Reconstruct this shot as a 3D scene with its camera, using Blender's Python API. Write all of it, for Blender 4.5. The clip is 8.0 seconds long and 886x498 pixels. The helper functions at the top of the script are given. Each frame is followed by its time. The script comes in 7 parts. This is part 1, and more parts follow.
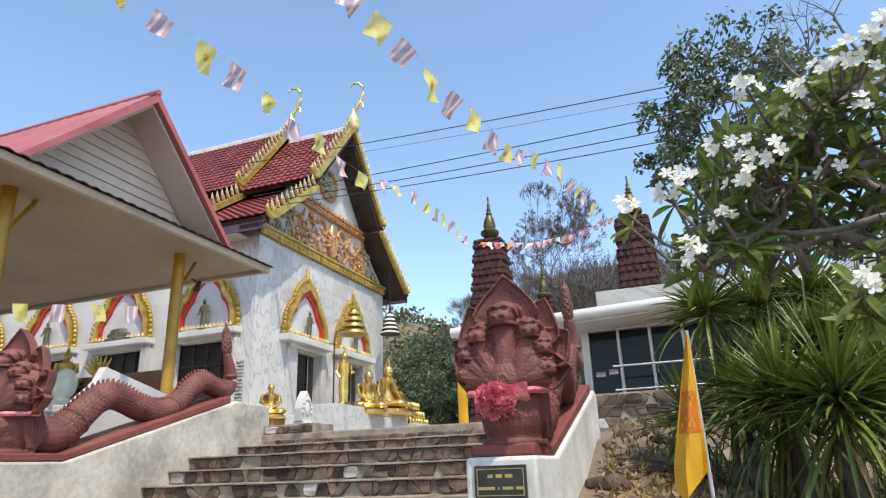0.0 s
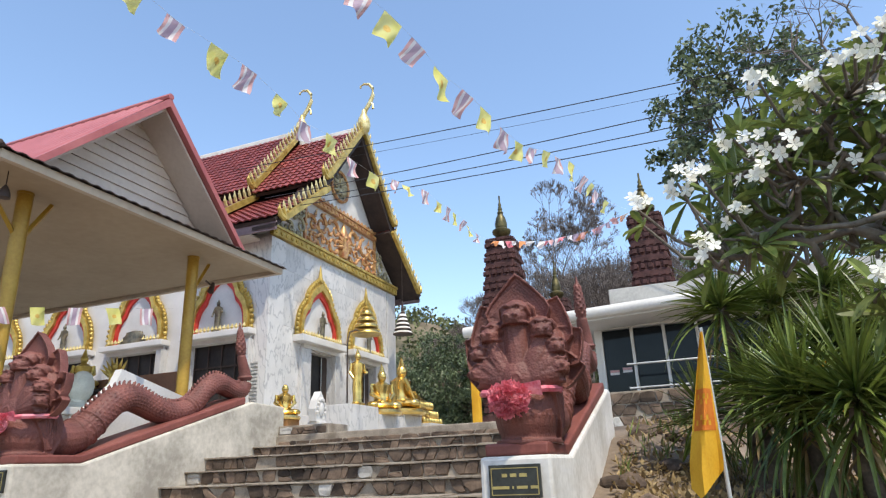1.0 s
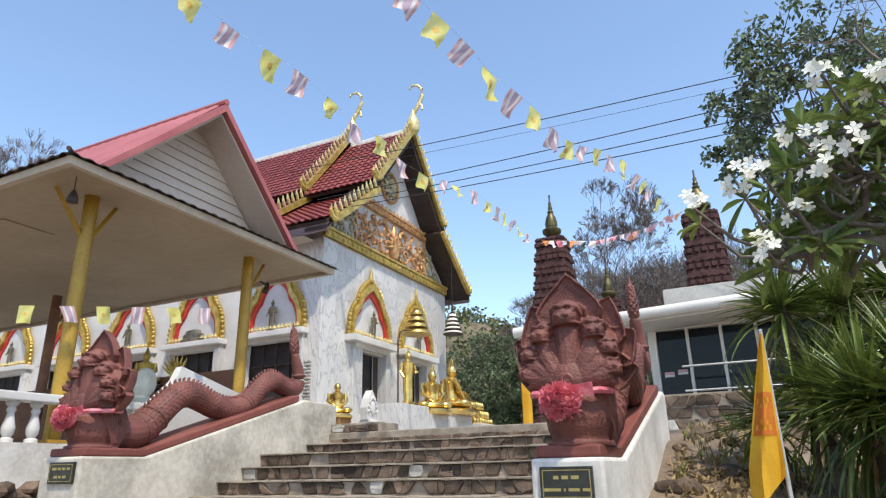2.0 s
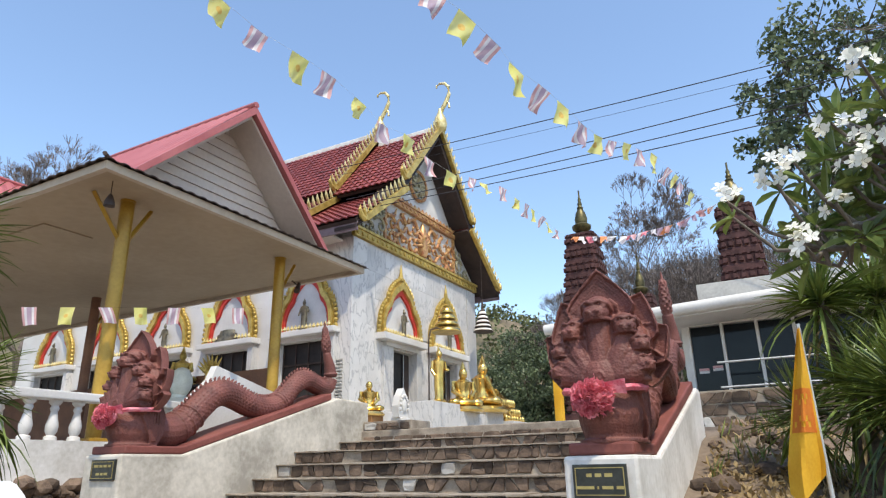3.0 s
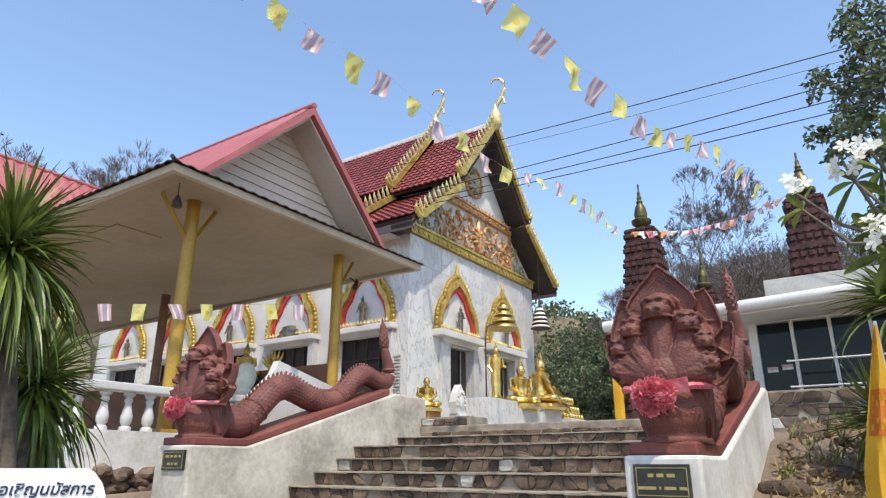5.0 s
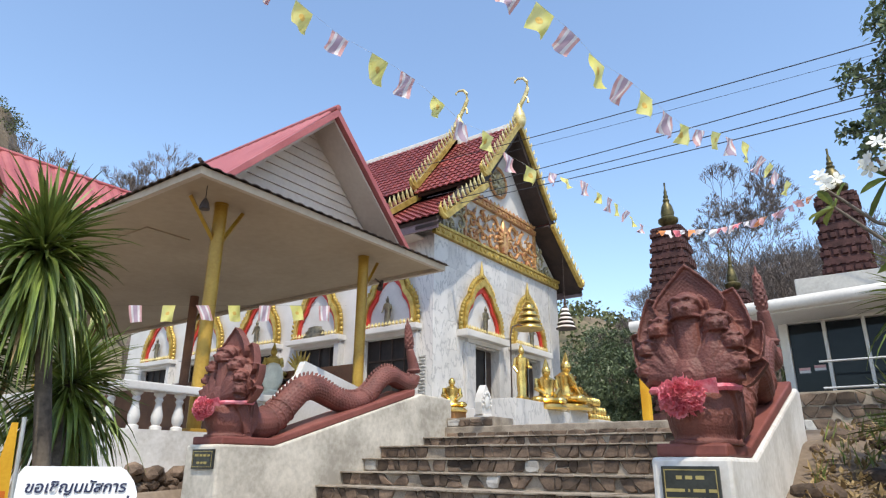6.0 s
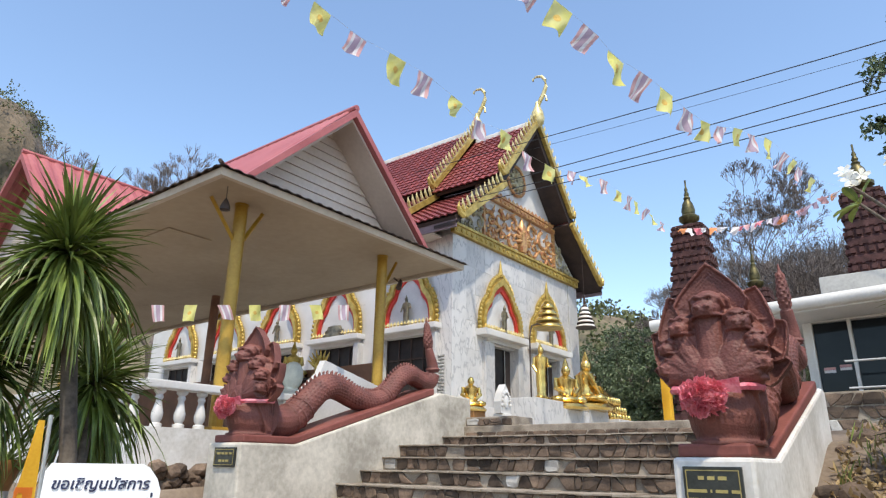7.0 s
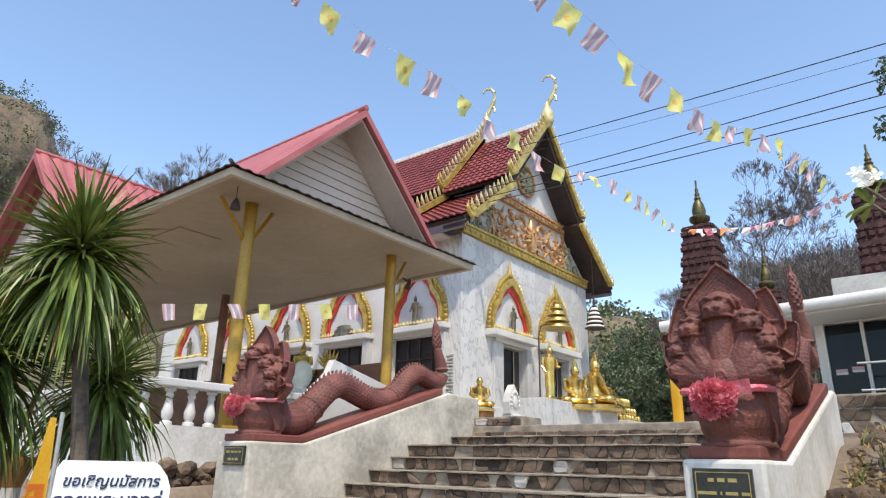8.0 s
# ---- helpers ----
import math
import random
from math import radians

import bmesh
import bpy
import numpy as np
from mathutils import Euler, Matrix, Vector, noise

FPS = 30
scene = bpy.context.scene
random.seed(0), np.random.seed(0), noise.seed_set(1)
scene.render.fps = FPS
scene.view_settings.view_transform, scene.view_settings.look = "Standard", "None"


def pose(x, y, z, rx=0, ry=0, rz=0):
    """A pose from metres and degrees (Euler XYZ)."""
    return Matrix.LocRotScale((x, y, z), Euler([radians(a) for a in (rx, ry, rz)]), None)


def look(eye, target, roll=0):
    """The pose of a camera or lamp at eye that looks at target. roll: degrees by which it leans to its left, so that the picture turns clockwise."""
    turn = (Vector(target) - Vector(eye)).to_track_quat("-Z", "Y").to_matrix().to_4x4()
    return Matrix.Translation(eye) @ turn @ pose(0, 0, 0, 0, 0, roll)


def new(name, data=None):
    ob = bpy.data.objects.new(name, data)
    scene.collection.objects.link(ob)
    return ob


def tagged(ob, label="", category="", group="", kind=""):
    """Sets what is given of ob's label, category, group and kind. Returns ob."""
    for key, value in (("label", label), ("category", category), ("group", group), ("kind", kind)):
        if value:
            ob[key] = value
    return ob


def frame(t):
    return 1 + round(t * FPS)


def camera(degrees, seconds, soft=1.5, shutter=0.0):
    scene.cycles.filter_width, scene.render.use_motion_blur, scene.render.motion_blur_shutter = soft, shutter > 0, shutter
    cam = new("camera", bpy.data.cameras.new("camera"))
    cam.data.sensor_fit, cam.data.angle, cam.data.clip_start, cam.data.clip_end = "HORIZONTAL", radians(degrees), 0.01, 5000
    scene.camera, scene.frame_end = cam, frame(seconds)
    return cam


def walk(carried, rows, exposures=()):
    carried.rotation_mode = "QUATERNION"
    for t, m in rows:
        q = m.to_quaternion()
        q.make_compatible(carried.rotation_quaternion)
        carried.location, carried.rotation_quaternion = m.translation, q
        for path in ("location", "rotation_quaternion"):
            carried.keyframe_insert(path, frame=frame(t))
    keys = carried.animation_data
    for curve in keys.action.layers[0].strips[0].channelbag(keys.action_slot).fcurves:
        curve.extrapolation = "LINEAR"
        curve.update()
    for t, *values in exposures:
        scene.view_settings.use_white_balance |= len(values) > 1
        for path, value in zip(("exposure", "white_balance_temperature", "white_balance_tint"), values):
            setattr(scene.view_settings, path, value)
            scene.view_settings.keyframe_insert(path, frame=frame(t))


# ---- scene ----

# ---------------------------------------------------------------- camera and its walk
cam = camera(68.65, 8.0, soft=1.25)
# seconds, yaw, pitch, lean: a slow hand-held pan from one standing place
PAN = [(0.0, 20.32, 18.74, -2.04), (0.5, 20.23, 18.77, -2.36), (1.0, 21.42, 18.74, -2.35), (1.5, 23.45, 18.80, -1.77),
       (2.0, 26.04, 18.88, -1.13), (3.5, 29.82, 18.63, -1.08), (4.0, 31.34, 18.54, -0.73), (4.5, 32.72, 18.48, -0.23),
       (6.0, 36.26, 18.50, 0.49), (6.5, 37.20, 18.46, 0.61), (7.0, 37.99, 18.41, 0.80), (7.5, 38.52, 18.40, 1.06),
       (8.0, 38.84, 18.39, 1.22)]
walk(cam, [(t, pose(0.0012 * t, 0.0007 * t, 1.6, 90 + p, 0, yaw) @ pose(0, 0, 0, 0, 0, lean)) for t, yaw, p, lean in PAN],
     exposures=((0.0, 1.03, 6750, 7.5), (8.0, 1.03, 6750, 7.5)))

# ---------------------------------------------------------------- sky, sun, exposure
SUN_TO = Vector((0.48, -0.42, 1.12)).normalized()
world = bpy.data.worlds.new("sky")
scene.world = world
world.use_nodes = True
wn, wl = world.node_tree.nodes, world.node_tree.links
sky = wn.new("ShaderNodeTexSky")
sky.sky_type = "NISHITA"
sky.sun_disc = False
sky.sun_elevation = math.asin(SUN_TO.z)
sky.sun_rotation = math.atan2(SUN_TO.x, SUN_TO.y)
sky.dust_density = 0.8
sky.ozone_density = 2.2
wl.new(sky.outputs[0], wn["Background"].inputs[0])
wn["Background"].inputs[1].default_value = 0.15
sun = new("sun", bpy.data.lights.new("sun", "SUN"))
sun.data.energy, sun.data.angle, sun.data.color = 2.15, radians(0.55), (1.0, 0.925, 0.82)
sun.matrix_world = look((0, 0, 60), Vector((0, 0, 60)) - SUN_TO)


# ---------------------------------------------------------------- materials
def mat(name, c1, c2, rough=0.7, metal=0.0, scale=3.0, fine=40.0, bump=0.2, dist=0.01, spec=0.4, vary=0.0, island=0.0, transmit=0.0):
    """Two colours mixed by a broad and a fine noise, with relief; vary: change from object to object, island: from piece to piece."""
    m = bpy.data.materials.new(name)
    m.use_nodes = True
    n, l = m.node_tree.nodes, m.node_tree.links
    b = n["Principled BSDF"]
    co = n.new("ShaderNodeTexCoord")
    big, small = n.new("ShaderNodeTexNoise"), n.new("ShaderNodeTexNoise")
    for tex, sc in ((big, scale), (small, fine)):
        tex.inputs["Scale"].default_value, tex.inputs["Detail"].default_value = sc, 5
        l.new(co.outputs["Object"], tex.inputs["Vector"])
    add = n.new("ShaderNodeMath")
    add.operation = "MULTIPLY_ADD"
    add.inputs[1].default_value, add.inputs[2].default_value = 0.45, -0.22
    l.new(small.outputs["Fac"], add.inputs[0])
    both = n.new("ShaderNodeMath")
    l.new(big.outputs["Fac"], both.inputs[0])
    l.new(add.outputs[0], both.inputs[1])
    ramp = n.new("ShaderNodeValToRGB")
    ramp.color_ramp.elements[0].position, ramp.color_ramp.elements[1].position = 0.32, 0.68
    ramp.color_ramp.elements[0].color, ramp.color_ramp.elements[1].color = (*c1, 1), (*c2, 1)
    l.new(both.outputs[0], ramp.inputs[0])
    col = ramp.outputs[0]
    for amount, node, out in ((vary, "ShaderNodeObjectInfo", "Random"), (island, "ShaderNodeNewGeometry", "Random Per Island")):
        if amount:
            src, mr, mix = n.new(node), n.new("ShaderNodeMapRange"), n.new("ShaderNodeHueSaturation")
            mr.inputs[3].default_value, mr.inputs[4].default_value = 1 - amount, 1 + amount
            l.new(src.outputs[out], mr.inputs[0])
            l.new(mr.outputs[0], mix.inputs["Value"])
            l.new(col, mix.inputs["Color"])
            col = mix.outputs[0]
    l.new(col, b.inputs["Base Color"])
    b.inputs["Roughness"].default_value, b.inputs["Metallic"].default_value = rough, metal
    b.inputs["Specular IOR Level"].default_value = spec
    if bump:
        bp = n.new("ShaderNodeBump")
        bp.inputs["Strength"].default_value, bp.inputs["Distance"].default_value = bump, dist
        l.new(both.outputs[0], bp.inputs["Height"])
        l.new(bp.outputs[0], b.inputs["Normal"])
    if transmit:
        tr, mx = n.new("ShaderNodeBsdfTranslucent"), n.new("ShaderNodeMixShader")
        mx.inputs[0].default_value = transmit
        l.new(col, tr.inputs[0])
        l.new(b.outputs[0], mx.inputs[1])
        l.new(tr.outputs[0], mx.inputs[2])
        l.new(mx.outputs[0], n["Material Output"].inputs[0])
    return m


def marble_mat(name, base, vein, scale=1.9, rough=0.35):
    m = mat(name, base, tuple(c * 0.86 for c in base), rough, scale=1.6, fine=30, bump=0.05, vary=0.13)
    n, l = m.node_tree.nodes, m.node_tree.links
    b = n["Principled BSDF"]
    co, mp, wv, rp, mx = (n.new("ShaderNode" + k) for k in ("TexCoord", "Mapping", "TexWave", "ValToRGB", "Mix"))
    mp.inputs["Rotation"].default_value = (0.65, 0.4, 0.4)
    mp.inputs["Scale"].default_value = (1, 1, 0.42)
    wv.inputs["Scale"].default_value, wv.inputs["Distortion"].default_value = scale, 9
    wv.inputs["Detail"].default_value, wv.inputs["Detail Scale"].default_value = 8, 2.4
    rp.color_ramp.elements[0].position, rp.color_ramp.elements[1].position = 0.0, 0.13
    rp.color_ramp.elements[0].color, rp.color_ramp.elements[1].color = (1, 1, 1, 1), (0, 0, 0, 1)
    inf, sc = n.new("ShaderNodeObjectInfo"), n.new("ShaderNodeVectorMath")
    sc.operation = "SCALE"
    sc.inputs[0].default_value = (13.0, 7.0, 19.0)
    l.new(inf.outputs["Random"], sc.inputs["Scale"])
    l.new(sc.outputs[0], mp.inputs["Location"])
    l.new(co.outputs["Object"], mp.inputs[0])
    l.new(mp.outputs[0], wv.inputs[0])
    l.new(wv.outputs["Fac"], rp.inputs[0])
    mx.data_type = "RGBA"
    src = b.inputs["Base Color"].links[0].from_socket
    l.new(rp.outputs[0], mx.inputs[0])
    l.new(src, mx.inputs[6])
    mx.inputs[7].default_value = (*vein, 1)
    l.new(mx.outputs[2], b.inputs["Base Color"])
    return m


M_WHITE = mat("white_paint", (0.53, 0.51, 0.48), (0.64, 0.62, 0.59), 0.6, scale=1.0, fine=25, bump=0.08)
M_OLDWHITE = mat("weathered_white", (0.50, 0.475, 0.43), (0.73, 0.71, 0.68), 0.8, scale=1.6, fine=18, bump=0.25)
M_CEMENT = mat("cement", (0.31, 0.28, 0.23), (0.60, 0.55, 0.465), 0.85, scale=1.3, fine=14, bump=0.3)
M_CONCRETE = mat("concrete", (0.30, 0.29, 0.27), (0.45, 0.44, 0.41), 0.9, scale=1.1, fine=16, bump=0.3)
M_MORTAR = mat("mortar", (0.18, 0.145, 0.11), (0.36, 0.305, 0.24), 0.95, scale=4, fine=50, bump=0.5)
M_STONE = mat("rubble_stone", (0.055, 0.037, 0.027), (0.165, 0.115, 0.080), 0.85, scale=5, fine=45, bump=0.5, vary=0.6)
M_PALESTONE = mat("pale_stone", (0.30, 0.28, 0.25), (0.45, 0.43, 0.40), 0.85, scale=5, fine=45, bump=0.5, vary=0.2)
M_MARBLE = marble_mat("grey_veined_marble", (0.585, 0.565, 0.54), (0.40, 0.39, 0.38))
M_GOLD = mat("gold_leaf", (0.58, 0.39, 0.11), (0.80, 0.58, 0.21), 0.26, 0.95, scale=3, fine=30, bump=0.15)
M_GOLDPAINT = mat("gold_paint", (0.36, 0.24, 0.05), (0.62, 0.45, 0.13), 0.40, 0.45, scale=4, fine=30, bump=0.2)
M_PALEGOLD = mat("pale_gold_trim", (0.50, 0.38, 0.13), (0.75, 0.64, 0.34), 0.4, 0.35, scale=4, fine=30, bump=0.2)
M_POLE = mat("gold_painted_steel", (0.30, 0.165, 0.02), (0.43, 0.26, 0.04), 0.35, 0.2, scale=2, fine=20, bump=0.05)
M_NAGA = mat("red_brown_sandstone_paint", (0.095, 0.033, 0.026), (0.20, 0.070, 0.054), 0.60, scale=3.5, fine=55, bump=0.35, dist=0.012)
def carved_scales(m, scale, depth):
    """Adds small overlapping scale relief on top of a material's own bump."""
    n, l = m.node_tree.nodes, m.node_tree.links
    b = n["Principled BSDF"]
    co, vo, bp = n.new("ShaderNodeTexCoord"), n.new("ShaderNodeTexVoronoi"), n.new("ShaderNodeBump")
    vo.inputs["Scale"].default_value = scale
    bp.inputs["Strength"].default_value, bp.inputs["Distance"].default_value, bp.invert = 0.55, depth, True
    l.new(co.outputs["Object"], vo.inputs["Vector"])
    l.new(vo.outputs["Distance"], bp.inputs["Height"])
    l.new(b.inputs["Normal"].links[0].from_socket, bp.inputs["Normal"])
    l.new(bp.outputs[0], b.inputs["Normal"])


carved_scales(M_NAGA, 48.0, 0.007)
M_PLINTH = mat("oxblood_plinth_paint", (0.15, 0.042, 0.032), (0.225, 0.072, 0.055), 0.6, scale=2.5, fine=30, bump=0.25)
M_TILE = mat("red_roof_tile", (0.14, 0.026, 0.024), (0.25, 0.053, 0.046), 0.36, scale=2, fine=25, bump=0.1, vary=0.25, island=0.18)
M_METALRED = mat("red_metal_sheet", (0.32, 0.085, 0.085), (0.41, 0.13, 0.125), 0.42, scale=0.8, fine=8, bump=0.03)
M_REDTRIM = mat("red_paint", (0.48, 0.03, 0.02), (0.60, 0.06, 0.04), 0.5, scale=3, fine=20, bump=0.05)
M_CEILING = mat("cream_ceiling_board", (0.315, 0.238, 0.155), (0.39, 0.302, 0.202), 0.8, scale=0.5, fine=6, bump=0.03)
M_FASCIA = mat("cream_fascia", (0.40, 0.32, 0.24), (0.52, 0.43, 0.33), 0.7, scale=0.8, fine=9, bump=0.05)
M_SIDING = mat("pale_grey_siding", (0.50, 0.42, 0.365), (0.60, 0.52, 0.455), 0.7, scale=0.9, fine=12, bump=0.06)
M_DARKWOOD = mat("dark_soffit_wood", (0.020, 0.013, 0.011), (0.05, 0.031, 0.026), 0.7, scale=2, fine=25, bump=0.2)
# near-black colour that stands in for the shade inside the hall
M_ROOMSHADE = mat("painted_room_shade", (0.012, 0.010, 0.009), (0.03, 0.025, 0.022), 0.6, scale=2, fine=10, bump=0.05)
M_IRON = mat("dark_steel", (0.05, 0.035, 0.03), (0.10, 0.07, 0.055), 0.5, 0.5, scale=3, fine=20, bump=0.1)
M_GALV = mat("galvanised_pipe", (0.42, 0.42, 0.41), (0.60, 0.60, 0.58), 0.4, 0.7, scale=3, fine=20, bump=0.05)
M_BRONZE = mat("dark_bronze", (0.05, 0.045, 0.022), (0.15, 0.125, 0.05), 0.45, 0.6, scale=4, fine=30, bump=0.3)
M_BRONZEFIG = mat("aged_bronze_figure", (0.09, 0.08, 0.06), (0.26, 0.22, 0.14), 0.38, 0.6, scale=6, fine=40, bump=0.3)
M_PRANG = mat("dark_red_tower_stone", (0.045, 0.019, 0.018), (0.105, 0.046, 0.042), 0.85, scale=2.5, fine=20, bump=0.5)
M_REDGOLD = mat("red_gold_relief", (0.38, 0.13, 0.06), (0.66, 0.42, 0.17), 0.42, 0.35, scale=7, fine=40, bump=0.3)
M_GREYRELIEF = mat("greenish_gold_relief", (0.26, 0.24, 0.17), (0.52, 0.46, 0.28), 0.45, 0.3, scale=6, fine=40, bump=0.3)
M_WOODBLOCK = mat("brown_tile", (0.20, 0.09, 0.03), (0.34, 0.17, 0.06), 0.5, scale=4, fine=30, bump=0.1)
M_BROWNWOOD = mat("red_brown_wood", (0.12, 0.05, 0.03), (0.22, 0.10, 0.055), 0.55, scale=2, fine=30, bump=0.1)
M_FASCIAGREY = mat("mauve_grey_fascia", (0.16, 0.11, 0.12), (0.26, 0.19, 0.20), 0.6, scale=2, fine=20, bump=0.1)
M_BLACK = mat("black_granite", (0.012, 0.014, 0.013), (0.035, 0.038, 0.035), 0.25, scale=8, fine=60, bump=0.02)
M_LETTER = mat("gilt_lettering", (0.34, 0.26, 0.09), (0.46, 0.37, 0.14), 0.4, 0.4, scale=8, fine=40, bump=0)
M_PINK = mat("pink_ribbon", (0.66, 0.12, 0.17), (0.84, 0.34, 0.38), 0.55, scale=12, fine=50, bump=0.1, transmit=0.25)
M_BARK = mat("grey_bark", (0.055, 0.043, 0.033), (0.15, 0.12, 0.09), 0.9, scale=6, fine=40, bump=0.6)
M_GREYBARK = mat("pale_grey_bark", (0.08, 0.066, 0.053), (0.19, 0.165, 0.138), 0.85, scale=7, fine=40, bump=0.4)
M_TWIG = mat("dry_twig", (0.10, 0.08, 0.07), (0.20, 0.165, 0.145), 0.9, scale=4, fine=20, bump=0)
M_LEAF = mat("dark_tree_leaf", (0.06, 0.085, 0.042), (0.16, 0.20, 0.10), 0.5, scale=3, fine=20, bump=0, island=0.4, transmit=0.3)
M_BLADE = mat("strap_leaf", (0.052, 0.085, 0.020), (0.20, 0.25, 0.055), 0.36, scale=2, fine=12, bump=0, island=0.45, transmit=0.2)
M_DRYBLADE = mat("dead_strap_leaf", (0.22, 0.15, 0.07), (0.38, 0.28, 0.14), 0.8, scale=4, fine=20, bump=0, island=0.3, transmit=0.2)
M_PLUMLEAF = mat("plumeria_leaf", (0.07, 0.115, 0.025), (0.22, 0.265, 0.075), 0.42, scale=3, fine=16, bump=0, island=0.45, transmit=0.3)
M_PETAL = mat("white_petal", (0.78, 0.76, 0.62), (0.86, 0.86, 0.82), 0.6, scale=9, fine=30, bump=0, transmit=0.3)
M_SCRUB = mat("hill_scrub_leaf", (0.07, 0.085, 0.035), (0.15, 0.16, 0.07), 0.8, scale=0.15, fine=2, bump=0, island=0.45, transmit=0.2)
M_EARTH = mat("dry_earth", (0.12, 0.088, 0.062), (0.235, 0.18, 0.13), 0.95, scale=0.9, fine=14, bump=0.6, dist=0.03)
M_HILL = mat("dry_hillside", (0.07, 0.07, 0.035), (0.20, 0.155, 0.10), 0.95, scale=0.12, fine=1.2, bump=0.6, dist=0.3)
M_CLIFF = mat("limestone_cliff", (0.055, 0.05, 0.035), (0.21, 0.155, 0.105), 0.95, scale=0.06, fine=0.6, bump=0.8, dist=1.5)
M_YELLOW = mat("yellow_cloth", (0.78, 0.74, 0.20), (0.86, 0.83, 0.36), 0.75, scale=3, fine=60, bump=0.05, transmit=0.5)
M_AMBER = mat("amber_flag_cloth", (0.70, 0.36, 0.02), (0.82, 0.48, 0.04), 0.75, scale=3, fine=60, bump=0.05, transmit=0.3)
M_EMBLEM = mat("orange_print", (0.66, 0.17, 0.02), (0.74, 0.25, 0.03), 0.75, scale=6, fine=60, bump=0, transmit=0.3)
M_FADED = mat("faded_amber_print", (0.70, 0.46, 0.10), (0.78, 0.56, 0.16), 0.75, scale=6, fine=60, bump=0, transmit=0.3)
M_FLAGRED = mat("faded_red_cloth", (0.62, 0.34, 0.34), (0.74, 0.46, 0.45), 0.75, scale=5, fine=50, bump=0, transmit=0.4)
M_FLAGWHITE = mat("white_cloth", (0.74, 0.70, 0.72), (0.82, 0.80, 0.80), 0.75, scale=5, fine=50, bump=0, transmit=0.4)
M_FLAGBLUE = mat("faded_violet_blue_cloth", (0.46, 0.34, 0.43), (0.56, 0.43, 0.51), 0.75, scale=5, fine=50, bump=0, transmit=0.4)
M_FLAGORANGE = mat("orange_cloth", (0.70, 0.24, 0.08), (0.78, 0.36, 0.16), 0.75, scale=5, fine=50, bump=0, transmit=0.4)
M_WIRE = mat("black_cable", (0.02, 0.02, 0.022), (0.04, 0.04, 0.045), 0.6, scale=3, fine=10, bump=0)
M_STRING = mat("pale_twine", (0.5, 0.5, 0.48), (0.62, 0.62, 0.6), 0.8, scale=3, fine=10, bump=0)
M_SIGN = mat("white_signboard", (0.80, 0.80, 0.80), (0.86, 0.86, 0.86), 0.45, scale=2, fine=14, bump=0.02)
M_INK = mat("dark_blue_sign_paint", (0.02, 0.025, 0.06), (0.035, 0.04, 0.09), 0.5, scale=4, fine=20, bump=0)
M_GREYPLASTER = mat("grey_plaster_figure", (0.55, 0.54, 0.46), (0.70, 0.69, 0.60), 0.7, scale=5, fine=30, bump=0.2)
M_GLASS = mat("tinted_glass", (0.010, 0.013, 0.016), (0.016, 0.02, 0.024), 0.06, scale=1, fine=3, bump=0, spec=0.16)


# ---------------------------------------------------------------- mesh helpers
def thing(name, at, label, category, group="", kind=""):
    ob = new(name)
    ob.empty_display_size = 0.2
    ob.location = at
    return tagged(ob, label, category, group, kind)


def mesh_of(name, bm, material, smooth=False):
    me = bpy.data.meshes.new(name)
    bmesh.ops.recalc_face_normals(bm, faces=bm.faces)
    bm.to_mesh(me)
    bm.free()
    for m in (material if isinstance(material, (list, tuple)) else (material,)):
        me.materials.append(m)
    if smooth:
        me.shade_smooth()
        me.set_sharp_from_angle(angle=radians(42))
    return me


def part(name, bm, material, parent=None, label="", smooth=False, kind=""):
    """Links a bmesh, in world metres, as one mesh object; under a parent it keeps its place."""
    ob = new(name, mesh_of(name, bm, material, smooth))
    if parent:
        hang(ob, parent)
    return tagged(ob, label, kind=kind)


def placed(ob):
    """Where an object stands in the world, before the scene is evaluated."""
    return placed(ob.parent) @ ob.matrix_parent_inverse @ ob.matrix_basis if ob.parent else ob.matrix_basis.copy()


def hang(ob, parent):
    ob.parent = parent
    ob.matrix_parent_inverse = placed(parent).inverted()
    return ob


def box(bm, x0, x1, y0, y1, z0, z1, bevel=0.0, m=None):
    vs = [bm.verts.new((x, y, z)) for x in (x0, x1) for y in (y0, y1) for z in (z0, z1)]
    fs = [bm.faces.new([vs[i] for i in q]) for q in ((0, 1, 3, 2), (4, 6, 7, 5), (0, 4, 5, 1), (2, 3, 7, 6), (0, 2, 6, 4), (1, 5, 7, 3))]
    if bevel:
        es = list({e for f in fs for e in f.edges})
        vs = list({v for g in (bmesh.ops.bevel(bm, geom=es, offset=bevel, segments=2, affect="EDGES", profile=0.6)["verts"], vs) for v in g if v.is_valid})
    if m:
        bmesh.ops.transform(bm, matrix=m, verts=vs)
    return bm


def boxed(*a, **k):
    return box(bmesh.new(), *a, **k)


def prism(bm, pts, depth_axis, a, b):
    """A polygon drawn in the two other axes, from a to b along depth_axis ('x': pts are y,z; 'y': x,z; 'z': x,y)."""
    put = {"x": lambda p, d: (d, p[0], p[1]), "y": lambda p, d: (p[0], d, p[1]), "z": lambda p, d: (p[0], p[1], d)}[depth_axis]
    lo, hi = [bm.verts.new(put(p, a)) for p in pts], [bm.verts.new(put(p, b)) for p in pts]
    n = len(pts)
    bm.faces.new(lo)
    bm.faces.new(hi[::-1])
    for i in range(n):
        bm.faces.new((lo[i], lo[(i + 1) % n], hi[(i + 1) % n], hi[i]))
    return bm


